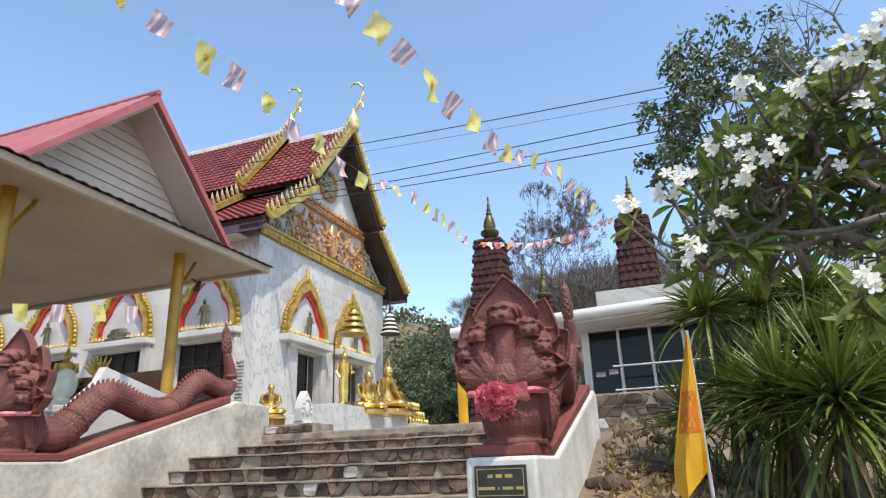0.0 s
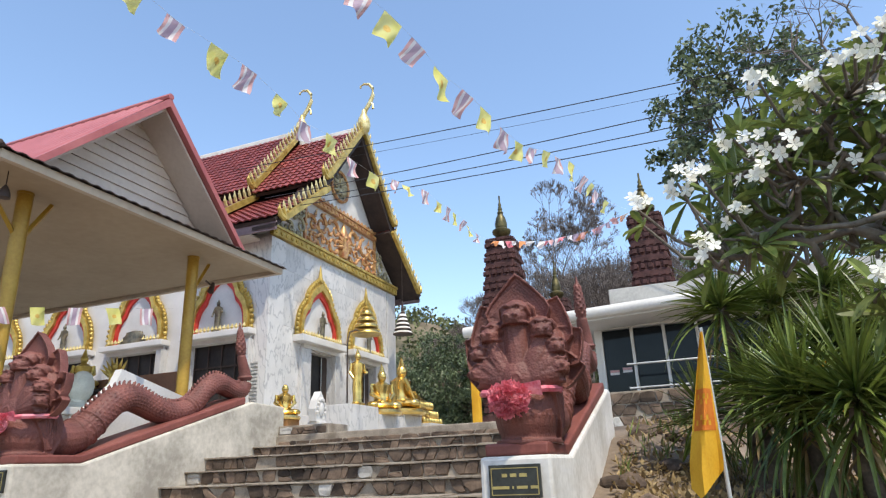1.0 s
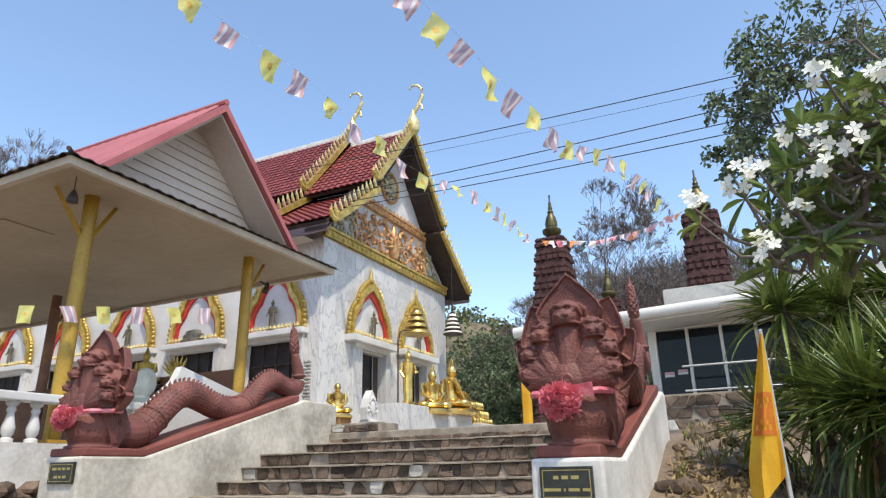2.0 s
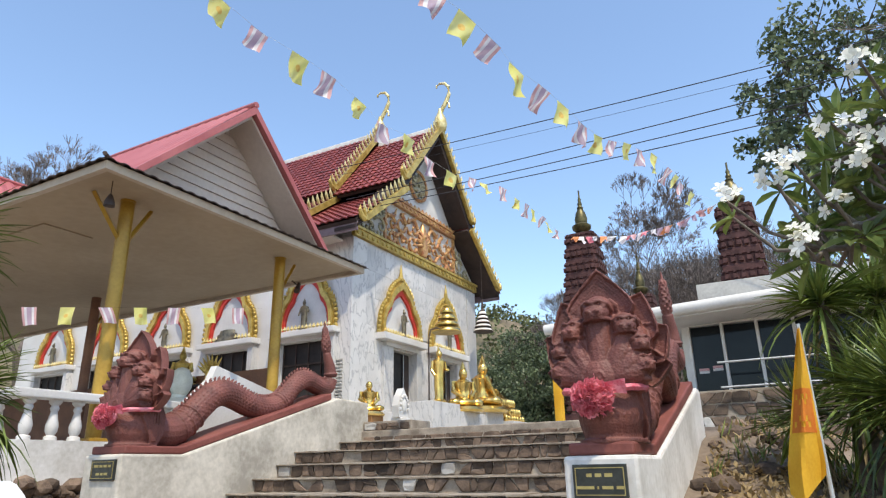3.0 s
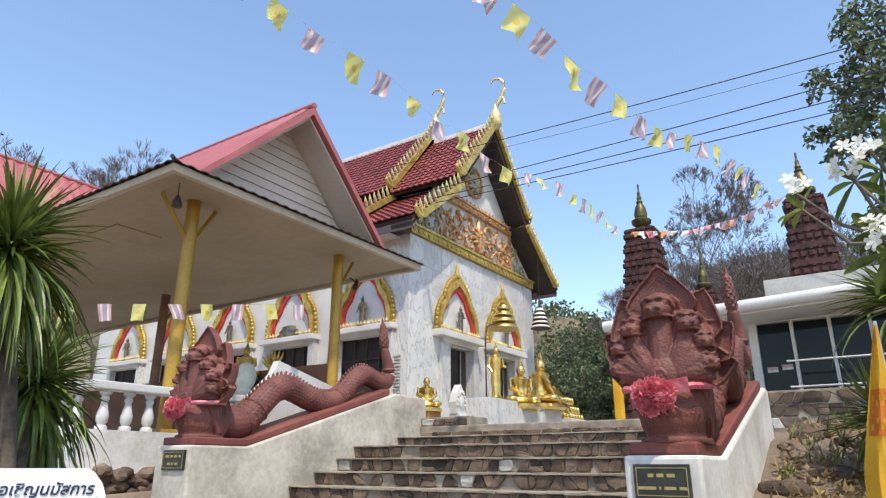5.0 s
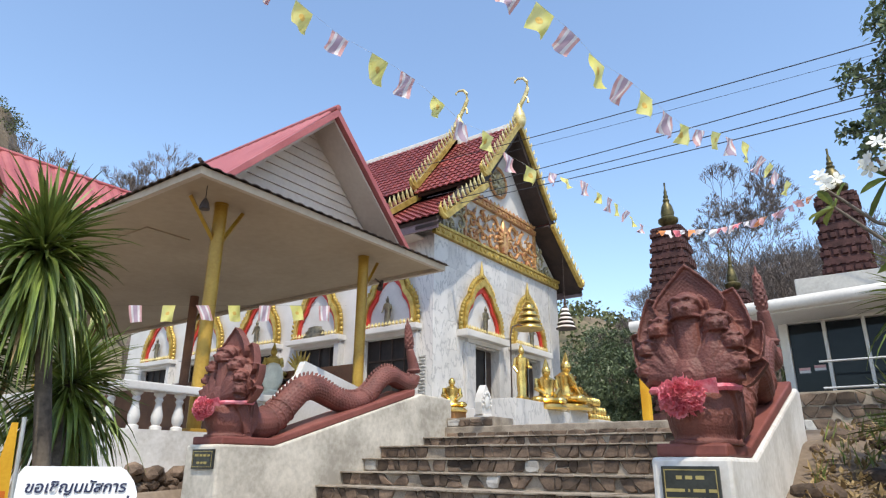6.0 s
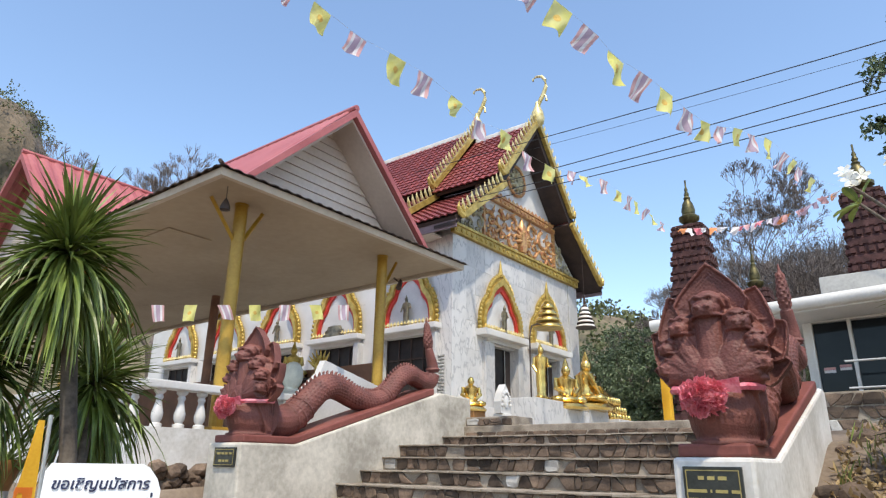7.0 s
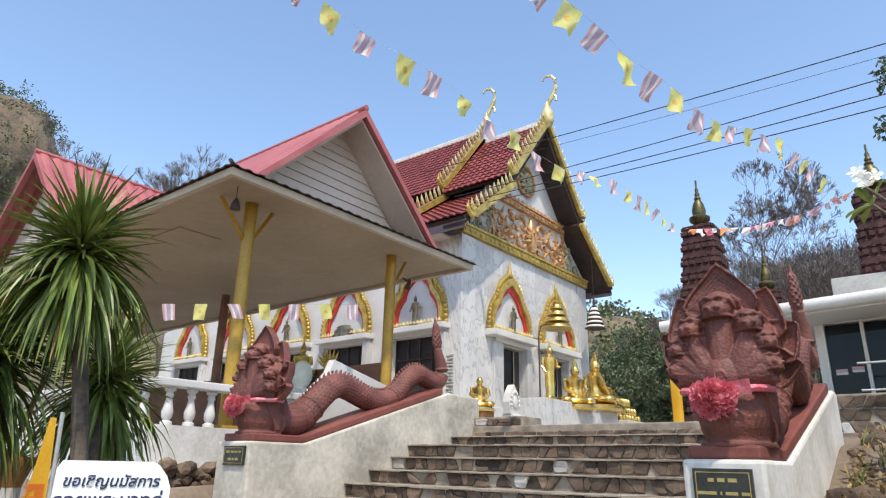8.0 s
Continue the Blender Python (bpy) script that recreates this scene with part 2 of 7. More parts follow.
def tube(bm, pts, radii, n=8, flat=1.0):
    """A round bar through pts with a radius at each; flat squeezes it sideways."""
    pts = [Vector(p) for p in pts]
    if not isinstance(radii, (list, tuple)):
        radii = [radii] * len(pts)
    rings = []
    up = Vector((0.02, 0.03, 1))
    for i, p in enumerate(pts):
        d = (pts[min(i + 1, len(pts) - 1)] - pts[max(i - 1, 0)]).normalized()
        s = d.cross(up)
        if s.length < 0.05:
            s = d.cross(Vector((1, 0.1, 0)))
        s.normalize()
        u = s.cross(d)
        rings.append([bm.verts.new(p + radii[i] * (flat * s * math.cos(6.28318 * k / n) + u * math.sin(6.28318 * k / n))) for k in range(n)])
    for a, b in zip(rings, rings[1:]):
        for k in range(n):
            bm.faces.new((a[k], a[(k + 1) % n], b[(k + 1) % n], b[k]))
    bm.faces.new(rings[0][::-1])
    bm.faces.new(rings[-1])
    return bm


def lathe(bm, at, profile, n=20, square=0.0):
    """Turns (radius, height) pairs round an upright axis; square = 1 gives four flat sides."""
    rings = []
    for r, h in profile:
        ring = []
        for k in range(n):
            a = 6.28318 * (k + 0.5) / n
            c, s = math.cos(a), math.sin(a)
            q = (1 - square) + square / max(abs(c), abs(s))
            ring.append(bm.verts.new((at[0] + r * c * q, at[1] + r * s * q, at[2] + h)))
        rings.append(ring)
    for a, b in zip(rings, rings[1:]):
        for k in range(n):
            bm.faces.new((a[k], a[(k + 1) % n], b[(k + 1) % n], b[k]))
    bm.faces.new(rings[0][::-1])
    bm.faces.new(rings[-1])
    return bm


def ball(bm, at, r, m=None, seg=12, rings=8):
    """An ellipsoid with radii r."""
    mm = Matrix.Translation(at) @ (m or Matrix.Identity(4)) @ Matrix.Diagonal((*r, 1))
    top, low = bm.verts.new(mm @ Vector((0, 0, 1))), bm.verts.new(mm @ Vector((0, 0, -1)))
    rows = []
    for j in range(1, rings):
        a = math.pi * j / rings
        rows.append([bm.verts.new(mm @ Vector((math.sin(a) * math.cos(6.28318 * k / seg), math.sin(a) * math.sin(6.28318 * k / seg), math.cos(a)))) for k in range(seg)])
    for k in range(seg):
        n = (k + 1) % seg
        bm.faces.new((top, rows[0][k], rows[0][n]))
        bm.faces.new((low, rows[-1][n], rows[-1][k]))
        for p, q in zip(rows, rows[1:]):
            bm.faces.new((p[k], q[k], q[n], p[n]))
    return bm


def sheet(name, verts, faces, material, smooth=False):
    me = bpy.data.meshes.new(name)
    me.from_pydata(verts, [], faces)
    me.materials.append(material)
    if smooth:
        me.shade_smooth()
    return new(name, me)


# ---------------------------------------------------------------- ground, terrace, stairs
TERRACE = 2.25


def smoothstep(a, b, v):
    v = min(1, max(0, (v - a) / (b - a)))
    return v * v * (3 - 2 * v)


def ground_height(x, y):
    bank = 0.5 * smoothstep(6.8, 8.7, y) * (1 - smoothstep(-0.9, 0.6, x)) * (1 - smoothstep(11, 14, y))
    right = smoothstep(-1.95, -1.55, x) * (smoothstep(3.2, 7, y) * 1.25 + smoothstep(6, 15.5, y) * 0.75 + bank)
    left = (1 - smoothstep(-8.1, -7.9, x)) * smoothstep(1.5, 5.2, y) * 1.25
    rough = noise.noise((x * 0.9, y * 0.9, 0)) * 0.12 + noise.noise((x * 2.7, y * 2.7, 4)) * 0.05
    far = smoothstep(40, 90, math.hypot(x, y)) * 1.5
    return max(right, left) + rough * smoothstep(0.1, 0.6, max(right, left)) + far


def build_ground():
    steps = [-3000, -900, -300, -120, -60, -40] + [-30 + 0.75 * i for i in range(54)] + [12, 16, 24, 40, 80, 200, 600, 3000]
    rows = [-3000, -600, -100, -30, -10, -4] + [-1 + 0.5 * i for i in range(40)] + [20, 24, 30, 45, 70, 120, 300, 900, 3000]
    verts = [(x, y, ground_height(x, y)) for y in rows for x in steps]
    w = len(steps)
    faces = [(j * w + i, j * w + i + 1, (j + 1) * w + i + 1, (j + 1) * w + i) for j in range(len(rows) - 1) for i in range(w - 1)]
    tagged(sheet("ground", verts, faces, M_EARTH, True), "dry brown earth slope with leaf litter", "ground", kind="structure")


build_ground()
terrace = part("terrace", boxed(-46, -1.75, 10.3, 60, 0.2, TERRACE, 0.02), M_CONCRETE)
tagged(terrace, "grey concrete temple terrace above the stairs", "terrace", kind="structure")
terrace_curb = part("terrace_curb", boxed(-7.25, -1.75, 10.0, 10.3, 1.9, TERRACE + 0.03, 0.02), M_MORTAR)
tagged(terrace_curb, "weathered grey concrete curb above the top step", "curb", kind="structure")

# step noses: (y of the riser, height of the tread)
STEPS = [(4.15, 0.19), (4.6, 0.38), (5.05, 0.57), (5.5, 0.76), (5.95, 0.95), (6.4, 1.14), (6.88, 1.33), (7.37, 1.52), (7.83, 1.71), (8.22, 1.90), (9.36, 2.08)]
STAIR_L, STAIR_R = -7.25, -1.8
staircase = thing("staircase", (-4.5, 7, 0), "wide brown rubble stone stairs with cement joints", "stairs", kind="structure")
for i, (y, z) in enumerate(STEPS):
    y1 = 10.0 if i == len(STEPS) - 1 else 10.02 - 0.001 * i
    lo = 0 if i == 0 else STEPS[i - 1][1]
    part("step", boxed(STAIR_L, STAIR_R, y + 0.035, y1, lo - 0.02, z - 0.03), M_MORTAR, staircase)
    bm = bmesh.new()
    n = 26
    for k in range(n):      # cement tread slab with an uneven nose
        xa, xb = STAIR_L + (STAIR_R - STAIR_L) * k / n, STAIR_L + (STAIR_R - STAIR_L) * (k + 1) / n
        box(bm, xa + 0.002, xb - 0.002, y - 0.012 + random.uniform(-0.012, 0.012), (STEPS[i + 1][0] + 0.06) if i < len(STEPS) - 1 else 10.0, z - 0.024 + random.uniform(-0.006, 0.004), z + random.uniform(-0.008, 0.004), 0.006)
    part("tread", bm, M_MORTAR, staircase)

part("step_block", boxed(-7.24, -6.2, 10.04, 10.7, TERRACE - 0.05, 2.44, 0.02), M_MORTAR, staircase)

# ---------------------------------------------------------------- balustrade walls of the stairs
def balustrade_wall(name, x0, x1, top0, slope, y_front, y_bend, y_end, landing, label, m):
    """A stepped-end wall: a level pedestal in front, then a slope, then a level end."""
    zt = top0 + slope * (y_end - y_bend)
    pts = [(y_front, 0), (y_front, top0), (y_bend, top0), (y_end, zt), (y_end + landing, zt - 0.02), (y_end + landing, 0)]
    ob = part(name, prism(bmesh.new(), pts, "x", x0, x1), m)
    bv = ob.modifiers.new("bevel", "BEVEL")
    bv.width, bv.segments, bv.limit_method = 0.03, 2, "ANGLE"
    tagged(ob, label, "wall", kind="structure")
    pl = [(y_front + 0.06, top0 + 0.002), (y_front + 0.06, top0 + 0.10), (y_bend, top0 + 0.10), (y_end - 0.15, zt - 0.15 * slope + 0.12), (y_end - 0.15, zt - 0.15 * slope + 0.004), (y_bend, top0 + 0.002)]
    ob = part(name.replace("wall", "plinth"), prism(bmesh.new(), pl, "x", x0 + 0.03, x1 - 0.03), M_PLINTH)
    bv = ob.modifiers.new("bevel", "BEVEL")
    bv.width, bv.segments, bv.limit_method = 0.02, 2, "ANGLE"
    tagged(ob, "oxblood painted plinth under the serpent statue", "plinth", kind="structure")


balustrade_wall("balustrade_wall_west", -7.95, -7.25, 1.84, 0.305, 5.2, 6.1, 9.3, 0.92, "grey weathered cement balustrade wall beside the stairs", M_CEMENT)
balustrade_wall("balustrade_wall_east", -1.80, -1.21, 1.68, 0.305, 5.2, 6.05, 8.75, 0.16, "white painted balustrade wall beside the stairs", M_OLDWHITE)


def rubble(parent, rect, axis, plane, count, seed, name="stone"):
    """Close-set split stones over a rectangle (a0, a1, z0, z1) of an upright plane facing -y."""
    r = random.Random(seed)
    a0, a1, z0, z1 = rect
    rows = max(1, round((z1 - z0) / 0.24))
    per = max(1, count // rows)
    h = (z1 - z0) / rows
    for j in range(rows):
        lo, hi = z0 + j * h, z0 + (j + 1) * h
        w = (a1 - a0) / per
        cuts = [(a0, a0)] + [(a0 + w * (i + r.uniform(-0.38, 0.38)) + r.uniform(-0.4, 0.4) * h, a0 + w * (i + r.uniform(-0.38, 0.38)) + r.uniform(-0.4, 0.4) * h) for i in range(1, per)] + [(a1, a1)]
        cuts = [(min(max(p, a0), a1), min(max(q, a0), a1)) for p, q in cuts]
        for (p0, q0), (p1, q1) in zip(cuts, cuts[1:]):
            if p1 - p0 < 0.05 or q1 - q0 < 0.05:
                continue
            split = r.random() < 0.18 and p1 - p0 > 0.22
            mid = lo + h * r.uniform(0.35, 0.65)
            shapes = [[(p0, lo), (p1, lo), (q1, hi), (q0, hi)]]
            if split:
                ml, mr = ((p0 + q0) / 2, mid), ((p1 + q1) / 2, lo + h * r.uniform(0.3, 0.7))
                shapes = [[(p0, lo), (p1, lo), mr, ml], [ml, mr, (q1, hi), (q0, hi)]]
            for sh in shapes:
                cx, cz = sum(u for u, v in sh) / 4, sum(v for u, v in sh) / 4
                ring = []
                for (u, v), (u2, v2) in zip(sh, sh[1:] + sh[:1]):
                    f = r.uniform(0.35, 0.65)
                    ring += [(u + (cx - u) * 0.10 + r.uniform(-0.012, 0.012), v + (cz - v) * 0.10), (u + (u2 - u) * f + r.uniform(-0.012, 0.012), v + (v2 - v) * f + r.uniform(-0.008, 0.008))]
                bm = bmesh.new()
                out = r.uniform(0.010, 0.032)
                f0 = [bm.verts.new((cx + (u - cx) * 1.0, plane + 0.03, cz + (v - cz) * 0.98)) for u, v in ring]
                f1 = [bm.verts.new((cx + (u - cx) * 0.97, plane - out * 0.7, cz + (v - cz) * 0.93)) for u, v in ring]
                f2 = [bm.verts.new((cx + (u - cx) * 0.84, plane - out + r.uniform(-0.008, 0.008), cz + (v - cz) * 0.78)) for u, v in ring]
                n = len(ring)
                for a, b in ((f0, f1), (f1, f2)):
                    for i in range(n):
                        bm.faces.new((a[i], a[(i + 1) % n], b[(i + 1) % n], b[i]))
                bm.faces.new(f2)
                part(name, bm, M_PALESTONE if r.random() < 0.018 else M_STONE, parent)


# ---------------------------------------------------------------- ordination hall
FX, SY, NY, MY = -13.0, 17.2, 26.5, 21.85       # front wall, near side wall, far side wall, middle line
BACK = -32.0
WTOP, PLINTH_Z = 9.4, 3.85
hall = thing("ordination_hall", (FX, MY, TERRACE), "white marble-clad temple hall with tiered red tile roof", "temple")


def wall_with_holes(axis, plane, thick, a0, a1, z0, z1, holes):
    """An upright wall in one piece with rectangular openings (a, b, zlow, zhigh) right through it."""
    bm = bmesh.new()
    ca = sorted({a0, a1, *[v for h in holes for v in h[:2]]})
    cz = sorted({z0, z1, *[v for h in holes for v in h[2:]]})
    made = {}

    def vert(i, j, back):
        if (i, j, back) not in made:
            d = plane - thick * back if axis == "x" else plane + thick * back
            made[i, j, back] = bm.verts.new((d, ca[i], cz[j]) if axis == "x" else (ca[i], d, cz[j]))
        return made[i, j, back]

    def solid(i, j):
        if not (0 <= i < len(ca) - 1 and 0 <= j < len(cz) - 1):
            return False
        return not any(h[0] < (ca[i] + ca[i + 1]) / 2 < h[1] and h[2] < (cz[j] + cz[j + 1]) / 2 < h[3] for h in holes)

    for i in range(len(ca) - 1):
        for j in range(len(cz) - 1):
            if not solid(i, j):
                continue
            for back in (0, 1):
                bm.faces.new([vert(*c, back) for c in ((i, j), (i + 1, j), (i + 1, j + 1), (i, j + 1))])
            for (di, dj), (p, q) in (((-1, 0), ((i, j), (i, j + 1))), ((1, 0), ((i + 1, j), (i + 1, j + 1))), ((0, -1), ((i, j), (i + 1, j))), ((0, 1), ((i, j + 1), (i + 1, j + 1)))):
                if not solid(i + di, j + dj):
                    bm.faces.new([vert(*p, 0), vert(*q, 0), vert(*q, 1), vert(*p, 1)])
    return bm


BAYS = [-14.85, -18.5, -22.0, -25.75, -29.4]
DOORS = [(19.58, 21.2), (22.95, 24.5)]
PEDIMENTS = [20.1, 23.65]
side_holes = [(c - 1.14, c + 1.14, 3.7, 5.85) for c in BAYS]
part("front_wall", wall_with_holes("x", FX, 0.4, SY, NY, TERRACE, WTOP, [(a, b, 3.0, 5.75) for a, b in DOORS]), M_MARBLE, hall, "grey veined white marble cladding")
part("side_wall", wall_with_holes("y", SY, 0.4, BACK, FX - 0.4, TERRACE, 10.4, side_holes), M_WHITE, hall)
part("far_side_wall", boxed(BACK, FX - 0.4, NY - 0.4, NY, TERRACE, 10.4), M_WHITE, hall)
part("back_wall", boxed(BACK - 0.4, BACK, SY, NY, TERRACE, 10.4), M_WHITE, hall)
part("inner_floor", boxed(BACK, FX - 0.4, SY + 0.4, NY - 0.4, 2.8, 3.0), M_ROOMSHADE, hall)
part("corner_pilaster", boxed(FX - 0.75, FX + 0.07, SY - 0.07, SY + 0.75, TERRACE, 9.35, 0.015), M_MARBLE, hall)
part("corner_pilaster", boxed(FX - 0.75, FX + 0.07, NY - 0.75, NY + 0.07, TERRACE, 9.35, 0.015), M_MARBLE, hall)
part("plinth", boxed(FX + 0.08, FX + 0.62, SY - 0.35, NY + 0.3, TERRACE, 3.45, 0.02), M_MARBLE, hall)
part("plinth", boxed(FX + 0.62, FX + 1.3, SY + 0.6, NY - 0.3, TERRACE, 2.95, 0.02), M_MARBLE, hall)
part("side_plinth", boxed(BACK, FX + 0.08, SY - 0.35, SY - 0.001, TERRACE, 3.45, 0.02), M_WHITE, hall)
# marble slabs of the front, each with its own veins
for j in range(6):
    for i in range(13):
        ya, yb = SY + 0.76 + i * 0.598, SY + 0.76 + (i + 1) * 0.598
        za, zb = 3.46 + j * 0.985, 3.46 + (j + 1) * 0.985
        if za < 6.2 and any(ya < d1 + 0.36 and yb > d0 - 0.36 for d0, d1 in DOORS):
            continue
        part("marble_slab", boxed(FX + 0.001, FX + 0.022 + 0.003 * ((i + j) % 2), ya + 0.003, yb - 0.003, za + 0.003, zb - 0.003), M_MARBLE, hall)
# carved strip on the corner
bm = bmesh.new()
for i in range(14):
    box(bm, FX - 0.52, FX - 0.22, SY - 0.13, SY - 0.072, 3.6 + i * 0.11, 3.68 + i * 0.11, 0.02)
    ball(bm, (FX - 0.37 + 0.08 * (-1) ** i, SY - 0.13, 3.64 + i * 0.11), (0.07, 0.04, 0.045), seg=6, rings=4)
part("carved_strip", bm, M_CONCRETE, hall, "grey carved relief strip")
for a, b in DOORS:
    # a near-black sheet fills the doorway as the shade of the room
    d = part("door", boxed(FX - 0.34, FX - 0.26, a, b, 3.0, 5.75), M_ROOMSHADE, hall, "doorway backed by a sheet painted as room shade, with narrow door leaf")
    part("door_leaf", boxed(FX - 0.255, FX - 0.21, b - 0.42, b - 0.02, 3.0, 5.72, 0.01), M_IRON, d)
    part("door_rail", boxed(FX - 0.208, FX - 0.19, b - 0.44, b - 0.40, 3.0, 5.72, 0.004), M_GALV, d)
    part("jamb", boxed(FX - 0.1, FX + 0.16, a - 0.6, a - 0.002, 3.45, 5.8, 0.02), M_MARBLE, hall)
    part("jamb", boxed(FX - 0.1, FX + 0.16, b + 0.002, b + 0.34, 3.45, 5.8, 0.02), M_MARBLE, hall)
for c in BAYS:
    # the room's shade is painted: a near-black sheet behind the bars
    w = part("window", boxed(c - 1.14, c + 1.14, SY + 0.14, SY + 0.18, 3.7, 5.85), M_ROOMSHADE, hall, "window opening backed by a sheet painted as room shade")
    for k in range(5):
        part("bar", boxed(c - 1.12 + k * 0.56 - 0.02, c - 1.12 + k * 0.56 + 0.02, SY + 0.08, SY + 0.11, 3.7, 5.85), M_IRON, w)
    for z in (4.4, 5.1):
        part("bar", boxed(c - 1.14, c + 1.14, SY + 0.075, SY + 0.115, z - 0.025, z + 0.025), M_IRON, w)
    part("jamb", boxed(c - 1.38, c - 1.142, SY - 0.20, SY + 0.06, 3.45, 5.86, 0.015), M_MARBLE, hall)
    part("jamb", boxed(c + 1.142, c + 1.38, SY - 0.30, SY + 0.06, 3.45, 5.86, 0.015), M_MARBLE, hall)

# pediment arches: half outline as (share of half width, share of height)
ARCH = [(1.0, 0.0), (1.0, 0.14), (0.97, 0.28), (0.90, 0.40), (0.78, 0.50), (0.68, 0.55), (0.62, 0.60), (0.57, 0.70), (0.46, 0.80), (0.28, 0.89), (0.0, 1.0)]


def arch_pediment(put, w, h, front):
    """put(a, z, out) gives the place of a point a along the wall, z above the sill, out from the wall."""
    def band(bm, s0, s1, o0, o1):
        half = [(u * w, v * h) for u, v in ARCH]
        line = [(-u, v) for u, v in half] + [(u, v) for u, v in half[-2::-1]]
        rows = []
        for u, v in line:
            cu, cv = 0, h * 0.25
            f0, f1 = s0, s1
            rows.append([bm.verts.new(put(u * s, v * (0.06 * (s - 1) + s) if v else 0, o)) for s, o in ((f0, o0), (f1, o0), (f1, o1), (f0, o1))])
        for a, b in zip(rows, rows[1:]):
            for k in range(4):
                bm.faces.new((a[k], a[(k + 1) % 4], b[(k + 1) % 4], b[k]))
        bm.faces.new(rows[0])
        bm.faces.new(rows[-1][::-1])
        return line
    bm = bmesh.new()
    line = band(bm, 0.88, 1.0, 0.0, 0.22)
    frame_ob = part("arch_frame", bm, M_GOLDPAINT, hall, "gilded cusped arch frame")
    bm = bmesh.new()
    band(bm, 1.0, 1.07, 0.0, 0.12)
    for (u0, v0), (u1, v1) in zip(line, line[1:]):      # curled leaves along the outer edge
        m = max(1, round(math.hypot(u1 - u0, v1 - v0) / 0.16))
        for k in range(m):
            u, v = u0 + (u1 - u0) * (k + 0.5) / m, v0 + (v1 - v0) * (k + 0.5) / m
            d = Vector((u, v - h * 0.3)).normalized()
            p = Vector(put(u * 1.05 + d.x * 0.05, v * 1.05 + d.y * 0.05, 0.12))
            ball(bm, p, (0.085, 0.085, 0.085), seg=6, rings=4)
            q = Vector(put(u * 1.05 + d.x * 0.14, v * 1.05 + d.y * 0.14 + 0.05, 0.14))
            tube(bm, [p, q], [0.055, 0.012], 5)
    tube(bm, [put(0, h * 1.02, 0.1), put(0, h * 1.18, 0.1), put(0, h * 1.34, 0.1)], [0.11, 0.06, 0.01], 6)
    part("leaf_trim", bm, M_GOLDPAINT, frame_ob)
    bm = bmesh.new()
    band(bm, 0.78, 0.88, 0.0, 0.12)
    part("red_band", bm, M_REDTRIM, frame_ob)
    bm = bmesh.new()
    half = [(u * w * 0.80, v * h * 0.80) for u, v in ARCH]
    ring = [(-u, v) for u, v in half] + [(u, v) for u, v in half[-2::-1]]
    bm.faces.new([bm.verts.new(put(u, v, 0.03)) for u, v in ring])
    part("panel", bm, M_WHITE, frame_ob)
    bm = bmesh.new()
    n = int(2 * w / 0.16)
    for k in range(n):
        a = -w + (k + 0.5) * 2 * w / n
        tube(bm, [put(a, 0.0, 0.26), put(a, 0.09, 0.26), put(a + 0.02, 0.21, 0.26)], [0.055, 0.07, 0.01], 6)
    part("leaf_border", bm, M_PALEGOLD, frame_ob)


